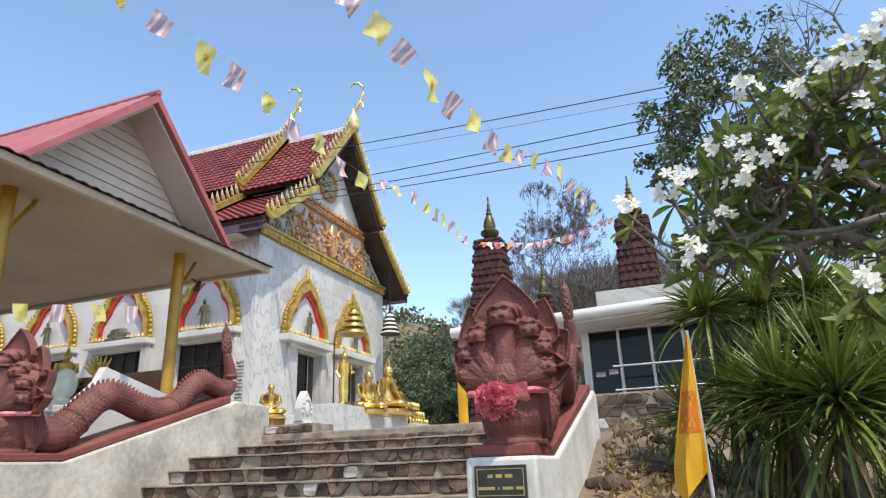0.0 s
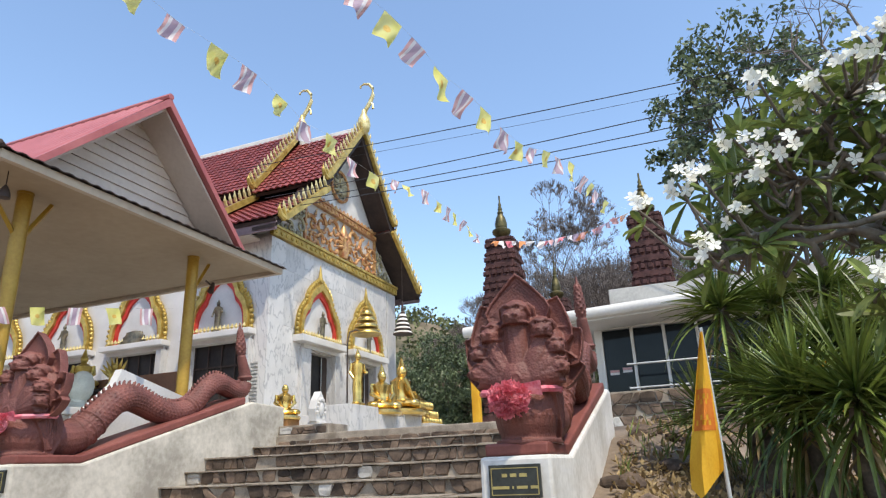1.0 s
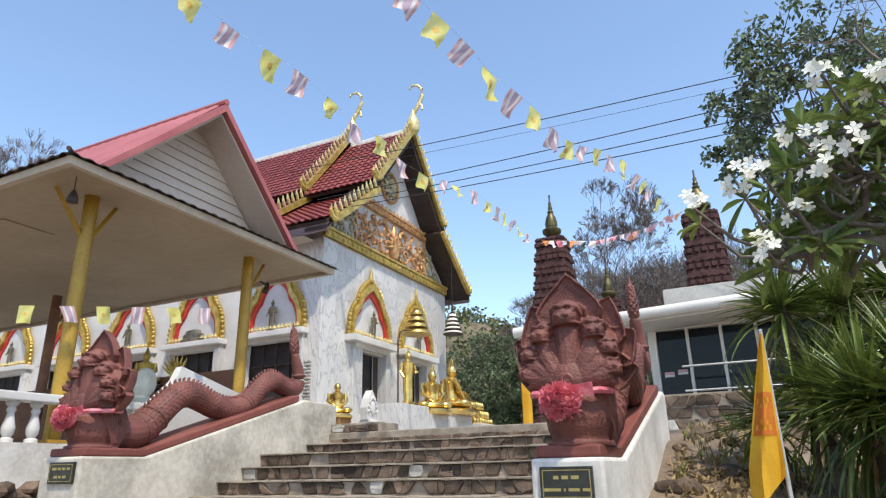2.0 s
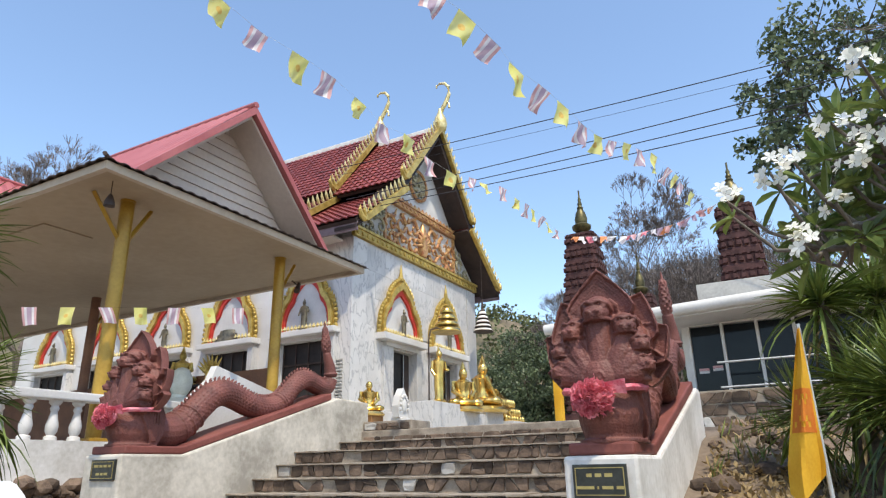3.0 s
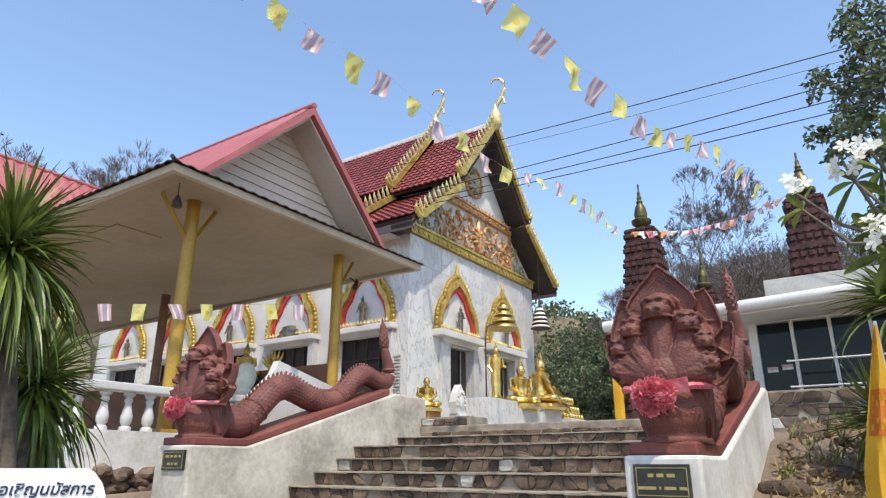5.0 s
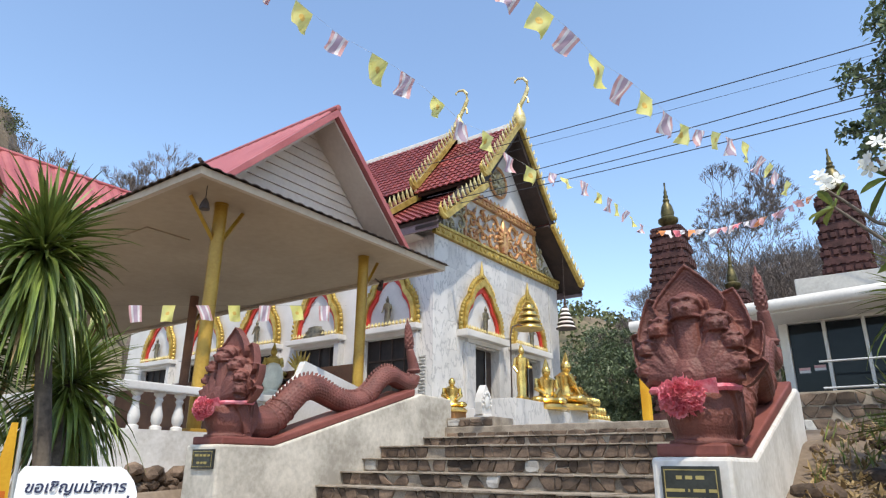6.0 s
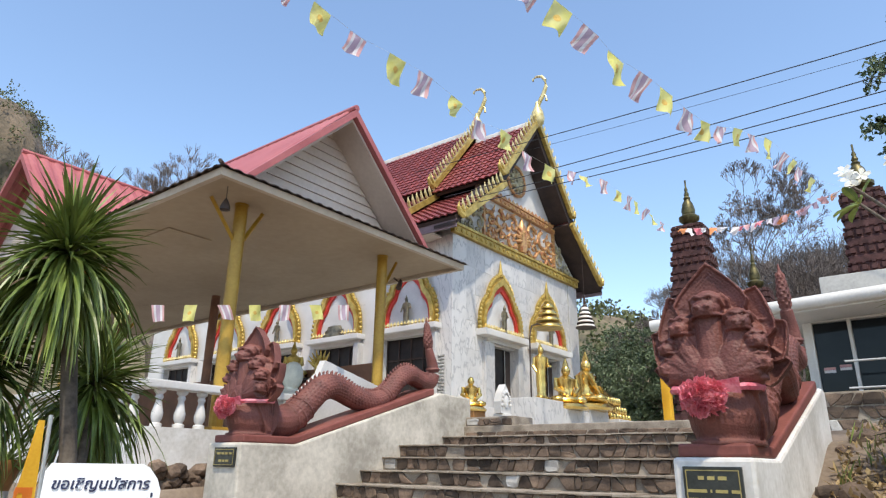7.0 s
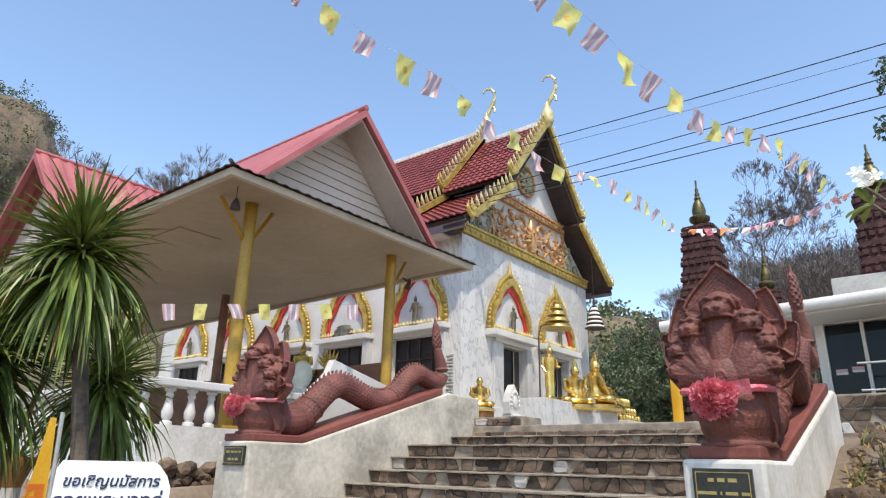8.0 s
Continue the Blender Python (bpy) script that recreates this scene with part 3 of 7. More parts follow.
def small_figure(name, base, h, material, label, category, pose_kind="stand", facing=(1, 0)):
    """A plain robed figure of one mesh: standing, seated or on a low couch."""
    bm = bmesh.new()
    x, y, z = base
    fx, fy = facing
    turn = Matrix.Rotation(math.atan2(fy, fx), 4, "Z")
    if pose_kind == "stand":
        lathe(bm, (0, 0, 0), [(0.14 * h, 0), (0.15 * h, 0.04 * h), (0.10 * h, 0.06 * h), (0.085 * h, 0.1 * h), (0.10 * h, 0.3 * h), (0.095 * h, 0.45 * h), (0.105 * h, 0.55 * h), (0.125 * h, 0.68 * h), (0.13 * h, 0.74 * h), (0.06 * h, 0.79 * h), (0.04 * h, 0.82 * h)], 14)
        for v in bm.verts:
            v.co.x *= 0.72
        ball(bm, (0.01 * h, 0, 0.87 * h), (0.058 * h, 0.055 * h, 0.07 * h))
        lathe(bm, (0, 0, 0.92 * h), [(0.035 * h, 0), (0.03 * h, 0.03 * h), (0.006 * h, 0.09 * h)], 8)
        for s in (-1, 1):
            lift = 0.12 * h if s > 0 else 0
            tube(bm, [(0, s * 0.12 * h, 0.73 * h), (0.01 * h, s * 0.17 * h, 0.58 * h), (0.08 * h, s * 0.15 * h, 0.47 * h + lift)], [0.035 * h, 0.03 * h, 0.022 * h], 8)
    else:
        ball(bm, (0, 0, 0.12 * h), (0.26 * h, 0.42 * h, 0.11 * h))
        for s in (-1, 1):
            ball(bm, (0.10 * h, s * 0.27 * h, 0.12 * h), (0.15 * h, 0.17 * h, 0.09 * h))
            tube(bm, [(-0.02 * h, s * 0.21 * h, 0.58 * h), (0.02 * h, s * 0.27 * h, 0.38 * h), (0.2 * h, s * 0.1 * h, 0.22 * h)], [0.075 * h, 0.06 * h, 0.04 * h], 8)
        lathe(bm, (-0.03 * h, 0, 0.12 * h), [(0.22 * h, 0), (0.17 * h, 0.15 * h), (0.19 * h, 0.32 * h), (0.22 * h, 0.45 * h), (0.12 * h, 0.52 * h), (0.06 * h, 0.56 * h)], 14)
        ball(bm, (0, 0, 0.77 * h), (0.11 * h, 0.10 * h, 0.13 * h))
        if pose_kind == "seat":
            lathe(bm, (0, 0, 0.86 * h), [(0.07 * h, 0), (0.06 * h, 0.05 * h), (0.01 * h, 0.2 * h)], 8)
        lathe(bm, (0, 0, -0.1 * h), [(0.44 * h, 0), (0.47 * h, 0.05 * h), (0.40 * h, 0.12 * h)], 18)
        for v in bm.verts:
            v.co.z += 0.1 * h
    bmesh.ops.transform(bm, matrix=Matrix.Translation((x, y, z)) @ turn, verts=bm.verts)
    return tagged(part(name, bm, material, smooth=True), label, category)


SILL = 6.2
for i, c in enumerate(BAYS):
    part("sill", boxed(c - 1.45, c + 1.45, SY - 0.42, SY + 0.05, SILL - 0.20, SILL, 0.03), M_WHITE, hall)
    part("lintel", boxed(c - 1.3, c + 1.3, SY - 0.16, SY - 0.001, 5.862, SILL - 0.20), M_WHITE, hall)
    arch_pediment(lambda a, z, o, c=c: (c + a, SY - 0.03 - o, SILL + z), 1.22, 2.35, -1)
    if i == 1:
        bm = bmesh.new()
        lathe(bm, (c, SY - 0.24, SILL), [(0.62, 0), (0.62, 0.1), (0.5, 0.14), (0.5, 0.26), (0.40, 0.3), (0.36, 0.42), (0.12, 0.46)], 18)
        for v in bm.verts:
            v.co.y = SY - 0.24 + (v.co.y - SY + 0.24) * 0.28
        tagged(part("relief_figure", bm, M_BRONZEFIG, smooth=True), "low aged bronze figure on a window sill", "statue")
    else:
        small_figure("relief_figure", (c, SY - 0.24, SILL), 1.12, M_BRONZEFIG, "small aged bronze standing figure on a window sill", "statue", "stand", (0, -1))
for c in PEDIMENTS:
    part("sill", boxed(FX - 0.05, FX + 0.45, c - 1.5, c + 1.5, SILL - 0.24, SILL, 0.03), M_WHITE, hall)
    part("lintel", boxed(FX + 0.001, FX + 0.16, c - 1.0, c + 1.25, 5.81, SILL - 0.24), M_WHITE, hall)
    arch_pediment(lambda y, z, o, c=c: (FX + 0.02 + o, c + y, SILL + z), 1.32, 2.15, 1)
    small_figure("relief_figure", (FX + 0.26, c, SILL), 1.1, M_BRONZEFIG, "small aged bronze standing figure above a door", "statue", "stand", (1, 0))

# gable wall and its ornaments
part("gable_wall", prism(bmesh.new(), [(SY, WTOP + 0.002), (NY, WTOP + 0.002), (NY, 9.9), (24.9, 11.2), (24.45, 12.15), (MY, 15.2), (19.25, 12.15), (18.8, 11.2), (SY, 9.9)], "x", FX - 0.4, FX - 0.02), M_WHITE, hall)


def ornament_band(y0, y1, z, hgt, material, label, teeth):
    bm = boxed(FX - 0.02, FX + 0.16, y0, y1, z, z + hgt, 0.02)
    box(bm, FX + 0.16, FX + 0.22, y0, y1, z + hgt * 0.72, z + hgt, 0.01)
    n = int((y1 - y0) / 0.3)
    for k in range(n):
        y = y0 + (k + 0.5) * (y1 - y0) / n
        ball(bm, (FX + 0.17, y, z + hgt * 0.36), (0.05, 0.1, hgt * 0.24), seg=6, rings=4)
        if teeth:
            tube(bm, [(FX + 0.14, y, z + hgt), (FX + 0.14, y + 0.02, z + hgt + teeth)], [0.09, 0.01], 5)
    return part("ornament_band", bm, material, hall, label)


ornament_band(SY - 0.1, NY + 0.1, WTOP, 0.36, M_GOLDPAINT, "gilded rosette frieze", 0)
ornament_band(19.1, 24.6, 11.45, 0.30, M_REDGOLD, "red and gold carved frieze", 0.16)


def scroll(bm, cy, cz, r, turn, mirror, fat):
    pts, rad = [], []
    for k in range(22):
        a = turn + k * 0.36
        q = r * (1 - 0.88 * k / 21)
        pts.append((FX + 0.06 + 0.004 * k, cy + mirror * q * math.cos(a), cz + q * math.sin(a)))
        rad.append(fat * (1 - 0.6 * k / 21))
    tube(bm, pts, rad, 6)


bm = bmesh.new()
box(bm, FX - 0.02, FX + 0.08, 19.05, 19.17, 9.78, 11.44)
box(bm, FX - 0.02, FX + 0.08, 24.53, 24.65, 9.78, 11.44)
for s in (-1, 1):
    for cy, cz, r, turn in ((0.75, 10.85, 0.42, 0.4), (0.85, 10.2, 0.38, 3.5), (1.75, 10.75, 0.46, 1.8), (1.7, 10.12, 0.33, 5.0), (2.38, 10.6, 0.34, 0.6), (2.35, 10.05, 0.26, 3.2)):
        scroll(bm, MY + s * cy, cz, r, turn, s, 0.085)
        for k in range(5):
            a = turn + 1.3 * k
            tube(bm, [(FX + 0.05, MY + s * (cy + r * math.cos(a)), cz + r * math.sin(a)), (FX + 0.12, MY + s * (cy + 1.35 * r * math.cos(a + 0.3)), cz + 1.35 * r * math.sin(a + 0.3))], [0.075, 0.015], 5)
lathe(bm, (FX + 0.06, MY, 9.85), [(0.16, 0), (0.3, 0.25), (0.22, 0.5), (0.3, 0.75), (0.2, 1.05), (0.1, 1.3), (0.02, 1.55)], 12)
for v in bm.verts:
    v.co.x = FX + min(v.co.x - FX, 0.2)
for k in range(9):
    a = -0.3 + k * 0.466
    tube(bm, [(FX + 0.1, MY, 10.35), (FX + 0.16, MY + 0.35 * math.cos(a), 10.35 + 0.35 * math.sin(a)), (FX + 0.08, MY + 0.62 * math.cos(a), 10.4 + 0.62 * math.sin(a))], [0.06, 0.10, 0.01], 6)
part("gable_relief", bm, M_REDGOLD, hall, "red and gold scrolling leaf relief", True)
for s in (-1, 1):       # corner panels beside the big relief
    bm = bmesh.new()
    for cy, cz, r, turn in ((3.15, 10.25, 0.36, 0.5), (3.1, 10.8, 0.22, 2.5), (3.75, 10.0, 0.22, 1.0)):
        scroll(bm, MY + s * cy, cz, r, turn, s, 0.07)
    for k in range(6):
        ball(bm, (FX + 0.02, MY + s * (2.95 + 0.24 * k), 9.95), (0.05, 0.08, 0.1), seg=6, rings=4)
    part("corner_relief", bm, M_GREYRELIEF, hall, "weathered green-gold scroll relief", True)
bm = bmesh.new()
for k in range(28):
    a0, a1 = 6.283 * k / 28, 6.283 * (k + 1) / 28
    tube(bm, [(FX + 0.05, MY - 0.3 + 0.66 * math.cos(a0), 12.95 + 0.66 * math.sin(a0)), (FX + 0.05, MY - 0.3 + 0.66 * math.cos(a1), 12.95 + 0.66 * math.sin(a1))], 0.07, 6)
medallion = part("medallion", bm, M_REDGOLD, hall, "round gable medallion with a carved rim", True)
bm = bmesh.new()
for k in range(12):
    a = 6.283 * k / 12
    tube(bm, [(FX + 0.02, MY - 0.3 + 0.1 * math.cos(a), 12.95 + 0.1 * math.sin(a)), (FX + 0.09, MY - 0.3 + 0.34 * math.cos(a + 0.3), 12.95 + 0.34 * math.sin(a + 0.3)), (FX + 0.03, MY - 0.3 + 0.58 * math.cos(a), 12.95 + 0.58 * math.sin(a))], [0.06, 0.10, 0.02], 6)
part("rosette", bm, M_GREYRELIEF, medallion)

# roof: two upper tiers and the lower skirt, each side a slab under rows of tiles
tile_bm = bmesh.new()
for k in range(5):
    a0 = k / 4
    u = -0.14 + 0.28 * a0
    hgt = 0.055 * math.sin(math.pi * a0)
    for s_, dz in ((0.0, 0.045), (-0.38, 0.10)):
        tile_bm.verts.new((u, s_, hgt + dz))
tile_bm.verts.ensure_lookup_table()
for k in range(4):
    v = tile_bm.verts
    tile_bm.faces.new((v[2 * k], v[2 * k + 2], v[2 * k + 3], v[2 * k + 1]))
lip = [tile_bm.verts.new((v.co.x, v.co.y, v.co.z - 0.05)) for v in [tile_bm.verts[2 * k + 1] for k in range(5)]]
tile_bm.verts.ensure_lookup_table()
for k in range(4):
    tile_bm.faces.new((tile_bm.verts[2 * k + 1], tile_bm.verts[2 * k + 3], lip[k + 1], lip[k]))
TILE_ME = mesh_of("roof_tile", tile_bm, M_TILE)
TILE_V = [tuple(v.co) for v in TILE_ME.vertices]
TILE_F = [tuple(p.vertices) for p in TILE_ME.polygons]


def roof_slope(roof, x0, x1, ya, za, yb, zb, singles=0):
    """One slope from its top edge (ya, za) to its eave (yb, zb), between x0 (back) and x1 (front)."""
    d = Vector((0, yb - ya, zb - za))
    ln = d.length
    d.normalize()
    nrm = Vector((1, 0, 0)).cross(d)
    if nrm.z < 0:
        nrm = -nrm
    u0 = 0.03
    slab = [(ya, za), (yb, zb), (yb - nrm.y * 0.12, zb - nrm.z * 0.12), (ya - nrm.y * 0.12, za - nrm.z * 0.12)]
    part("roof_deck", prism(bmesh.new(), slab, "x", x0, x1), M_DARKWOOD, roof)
    rows, cols = int(ln / 0.30), int((x1 - x0) / 0.27)
    basis = Matrix((Vector((1, 0, 0)), -d, nrm)).transposed().to_4x4()
    verts, faces = [], []
    for j in range(rows):
        for i in range(cols):
            p = Vector((x1 - 0.14 - i * (x1 - x0) / cols, ya, za)) + d * (ln - (j + 1) * ln / rows)
            m = Matrix.Translation(p) @ basis
            if singles and j < 9 and i < 14:
                ob = new("roof_tile", TILE_ME)
                hang(ob, roof)
                ob.matrix_basis = m
                continue
            k = len(verts)
            verts += [tuple(m @ Vector(c)) for c in TILE_V]
            faces += [tuple(k + q for q in f) for f in TILE_F]
    ob = sheet("tile_field", verts, faces, M_TILE)
    hang(ob, roof)
    tagged(ob, kind="stuff")


def bargeboard(roof, x, pts, sgn, fin):
    """Gilded gable edge along (y, z) points, with a row of flame teeth on its upper side."""
    bm = bmesh.new()
    for (ya, za), (yb, zb) in zip(pts, pts[1:]):
        d = Vector((0, yb - ya, zb - za))
        n = Vector((0, -d.z, d.y)).normalized()
        if n.z < 0:
            n = -n
        a, b = Vector((x, ya, za)), Vector((x, yb, zb))
        vs = [bm.verts.new(p + Vector((o, 0, 0)) + n * w) for p in (a, b) for o, w in ((-0.08, -0.12), (0.08, -0.12), (0.08, 0.10), (-0.08, 0.10))]
        for q in ((0, 1, 2, 3), (7, 6, 5, 4), (0, 4, 5, 1), (1, 5, 6, 2), (2, 6, 7, 3), (3, 7, 4, 0)):
            bm.faces.new([vs[i] for i in q])
    board = part("bargeboard", bm, M_GOLDPAINT, roof, "gilded bargeboard")
    for (ya, za), (yb, zb) in zip(pts, pts[1:]):
        d = Vector((0, yb - ya, zb - za))
        ln = d.length
        d.normalize()
        n = Vector((0, -d.z, d.y))
        if n.z < 0:
            n = -n
        m = int(ln / 0.30)
        for k in range(m):
            p = Vector((x, ya, za)) + d * (k + 0.5) * ln / m + n * 0.14
            bm = tube(bmesh.new(), [p, p + n * 0.16 + Vector((0, 0, 0.04)), p + n * 0.22 + Vector((0, 0, 0.20))], [0.06, 0.06, 0.010], 5)
            part("flame_tooth", bm, M_PALEGOLD, board)
    if fin:       # upswept serpent finial at the lower end
        y, z = pts[-1]
        bm = bmesh.new()
        for q, s in ((0, 0.72), (0.18, 0.6), (0.34, 0.46)):
            tube(bm, [(x, y - sgn * q, z - 0.05 + q * 0.5), (x, y + sgn * (0.28 * s - q), z + 0.02 + q * 0.5), (x, y + sgn * (0.42 * s - q), z + 0.28 * s + q * 0.5), (x, y + sgn * (0.36 * s - q), z + 0.62 * s + q * 0.5)], [0.15 * s, 0.14 * s, 0.09 * s, 0.015], 7)
        part("eave_finial", bm, M_GOLDPAINT, board, "", True)


def chofa(roof, x, z):
    bm = bmesh.new()
    lathe(bm, (x, MY, z - 0.25), [(0.10, 0), (0.24, 0.15), (0.30, 0.42), (0.24, 0.72), (0.12, 0.98), (0.07, 1.2)], 14)
    part("finial_bulb", bm, M_PALEGOLD, roof, "", True)
    bm = bmesh.new()
    line = [(0, 0.9), (0.10, 1.25), (0.32, 1.62), (0.46, 2.0), (0.44, 2.38), (0.26, 2.62), (0.0, 2.66), (-0.14, 2.58)]
    tube(bm, [(x + u * 0.9, MY + u * 0.15, z - 0.25 + v * 0.93) for u, v in line], [0.085, 0.09, 0.10, 0.085, 0.075, 0.065, 0.05, 0.02], 8)
    ball(bm, (x - 0.16, MY, z + 2.12), (0.05, 0.05, 0.09), seg=6, rings=4)
    tube(bm, [(x + 0.30, MY + 0.05, z + 1.28), (x + 0.42, MY + 0.06, z + 1.12), (x + 0.42, MY + 0.06, z + 0.92)], [0.05, 0.03, 0.055], 6)
    part("finial_hook", bm, M_PALEGOLD, roof, "slender gilded hooked ridge finial", True)


roof = new("roof")
hang(roof, hall)
roof["label"] = "tiered red tile roof with gilded edges"
for s in (-1, 1):
    near = s < 0
    roof_slope(roof, -15.27, -12.1, MY, 15.5, MY + s * 3.05, 11.95, 1 if near else 0)
    roof_slope(roof, BACK - 1, -15.27, MY, 16.07, MY + s * 3.0, 12.25)
    roof_slope(roof, -15.27, -12.1, MY + s * 2.55, 11.75, MY + s * 5.75, 9.5, 1 if near else 0)
    roof_slope(roof, BACK - 1, -15.27, MY + s * 2.7, 12.05, MY + s * 5.3, 10.15)
    bargeboard(roof, -12.0, [(MY, 15.62), (MY + s * 1.5, 13.75), (MY + s * 2.8, 12.15)], s, True)
    bargeboard(roof, -15.17, [(MY, 16.2), (MY + s * 1.55, 14.2), (MY + s * 3.1, 12.3)], s, True)
    bargeboard(roof, -12.0, [(MY + s * 2.7, 11.75), (MY + s * 4.0, 10.7), (MY + s * 5.35, 9.62)], s, True)
    bargeboard(roof, -15.17, [(MY + s * 2.8, 12.0), (MY + s * 5.3, 10.2)], s, True)
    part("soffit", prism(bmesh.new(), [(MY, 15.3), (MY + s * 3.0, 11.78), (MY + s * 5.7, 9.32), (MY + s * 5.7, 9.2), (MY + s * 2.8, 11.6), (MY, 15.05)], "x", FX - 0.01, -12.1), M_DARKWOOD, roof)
    for xa, xb, reach, zb in ((-15.27, -12.1, 5.66, 9.44), (BACK - 1, -15.271, 5.22, 10.08)):
        part("eave_board", boxed(xa, xb, min(MY + s * (reach - 0.06), MY + s * reach), max(MY + s * (reach - 0.06), MY + s * reach), zb - 0.3, zb), M_FASCIAGREY, roof)
        part("eave_soffit", boxed(xa, min(xb, FX - 0.41), min(MY + s * 4.66, MY + s * (reach - 0.07)), max(MY + s * 4.66, MY + s * (reach - 0.07)), zb - 0.2, zb - 0.13), M_SIDING, roof)
part("ridge_cap", boxed(-15.17, -12.1, MY - 0.13, MY + 0.13, 15.42, 15.68, 0.04), M_OLDWHITE, roof)
part("ridge_cap", boxed(BACK - 1, -15.27, MY - 0.13, MY + 0.13, 16.0, 16.26, 0.04), M_OLDWHITE, roof)
chofa(roof, -12.0, 15.58)
chofa(roof, -15.17, 16.12)

# ---------------------------------------------------------------- open pavilion with cross gables
PX, PY0, PY1, PZ = -8.5, 5.2, 11.7, 6.0
PBACK, PFLOOR = -25.4, 2.08
PMID = 8.4
pavilion = thing("pavilion", (-14, PMID, PFLOOR), "open pavilion with red metal gable roof and gold columns", "pavilion")
part("ceiling", boxed(PBACK + 0.1, PX - 0.12, PY0 + 0.12, PY1 - 0.12, PZ - 0.02, PZ + 0.04), M_CEILING, pavilion)
part("floor_slab", boxed(PBACK, -9.465, 5.155, 11.2, 1.2, PFLOOR, 0.005), M_OLDWHITE, pavilion)
bm = bmesh.new()
for a in ((PBACK, PX, PY0, PY0 + 0.1), (PBACK, PX, PY1 - 0.1, PY1), (PX - 0.1, PX, PY0 + 0.1, PY1 - 0.1), (PBACK, PBACK + 0.1, PY0 + 0.1, PY1 - 0.1)):
    box(bm, *a, PZ - 0.10, PZ + 0.03)
part("fascia", bm, M_FASCIA, pavilion)
part("access_panel", boxed(-12.75, -11.65, 6.15, 7.1, PZ - 0.045, PZ - 0.021), M_CEILING, pavilion)


def corrugated(bm, a, b, c, d, pitch, amp):
    """A ribbed sheet between edges a-b and d-c, ribs running from the first edge to the second."""
    a, b, c, d = map(Vector, (a, b, c, d))
    n = max(2, int((b - a).length / pitch) * 4)
    up = (b - a).cross(d - a).normalized()
    if up.z < 0:
        up = -up
    prof = (0, 1, 1, 0)
    lo, hi, lo2, hi2 = [], [], [], []
    for k in range(n + 1):
        o = up * amp * prof[k % 4]
        lo.append(bm.verts.new(a.lerp(b, k / n) + o))
        hi.append(bm.verts.new(d.lerp(c, k / n) + o))
        lo2.append(bm.verts.new(lo[-1].co - up * 0.012))
        hi2.append(bm.verts.new(hi[-1].co - up * 0.012))
    for k in range(n):
        bm.faces.new((lo[k], lo[k + 1], hi[k + 1], hi[k]))
        bm.faces.new((lo2[k], hi2[k], hi2[k + 1], lo2[k + 1]))
        bm.faces.new((lo[k], lo2[k], lo2[k + 1], lo[k + 1]))
        bm.faces.new((hi[k], hi[k + 1], hi2[k + 1], hi2[k]))
    return bm


E0, E1 = PZ + 0.035, PZ + 0.36           # skirt: eave and inner heights
o, q = 0.07, 1.25
bm = bmesh.new()
corrugated(bm, (PX + o, PY0 - o, E0), (PX + o, PY1 + o, E0), (PX - q, PY1 - q, E1), (PX - q, PY0 + q, E1), 0.24, 0.02)
corrugated(bm, (PBACK - o, PY0 - o, E0), (PX + o, PY0 - o, E0), (PX - q, PY0 + q, E1), (PBACK + q, PY0 + q, E1), 0.24, 0.02)
corrugated(bm, (PX + o, PY1 + o, E0), (PBACK - o, PY1 + o, E0), (PBACK + q, PY1 - q, E1), (PX - q, PY1 - q, E1), 0.24, 0.02)
part("skirt_roof", bm, M_IRON, pavilion, "dark edged corrugated skirt roof")
RZ, REAVE, GX = 8.74, 6.2, -9.0
part("hip_cap", tube(bmesh.new(), [(PX + 0.12, PY0 - 0.12, E0 + 0.02), (PX - q, PY0 + q, E1 + 0.03)], 0.035, 6), M_IRON, pavilion)
HALF = 2.55
for s in (-1, 1):
    bm = corrugated(bmesh.new(), (PBACK + 0.4, PMID, RZ), (GX, PMID, RZ), (GX, PMID + s * HALF, REAVE), (PBACK + 0.4, PMID + s * HALF, REAVE), 0.3, 0.03)
    part("roof_sheet", bm, M_METALRED, pavilion)
    bm = prism(bmesh.new(), [(PMID, RZ - 0.02), (PMID + s * HALF * 1.03, REAVE - 0.06), (PMID + s * HALF * 1.03, REAVE - 0.2), (PMID, RZ - 0.2)], "x", GX - 0.02, GX + 0.1)
    part("bargeboard", bm, M_METALRED, pavilion)
    bm = prism(bmesh.new(), [(PMID, RZ - 0.21), (PMID + s * HALF, REAVE - 0.14), (PMID + s * HALF, REAVE - 0.2), (PMID, RZ - 0.28)], "x", GX - 0.75, GX - 0.021)
    part("soffit", bm, M_SIDING, pavilion)
part("ridge_cap", tube(bmesh.new(), [(PBACK + 0.4, PMID, RZ + 0.01), (GX + 0.1, PMID, RZ + 0.01)], 0.07, 8), M_METALRED, pavilion)
for k in range(11):     # lap siding of the gable
    z0, z1 = 6.3 + k * 0.2, 6.3 + (k + 1) * 0.2
    w0, w1 = (8.5 - z0) * 0.97, (8.5 - z1) * 0.97
    if w1 <= 0:
        w1 = 0.01
    vs = [(PMID - w0, z0), (PMID + w0, z0), (PMID + w1, z1), (PMID - w1, z1)]
    bm = bmesh.new()
    lo = [bm.verts.new((GX - 0.72 + (0.035 if i < 2 else 0.0), y, z)) for i, (y, z) in enumerate(vs)]
    hi = [bm.verts.new((GX - 0.77, y, z)) for y, z in vs]
    bm.faces.new(lo)
    bm.faces.new(hi[::-1])
    for i in range(4):
        bm.faces.new((lo[i], lo[(i + 1) % 4], hi[(i + 1) % 4], hi[i]))
    part("siding_board", bm, M_SIDING, pavilion)
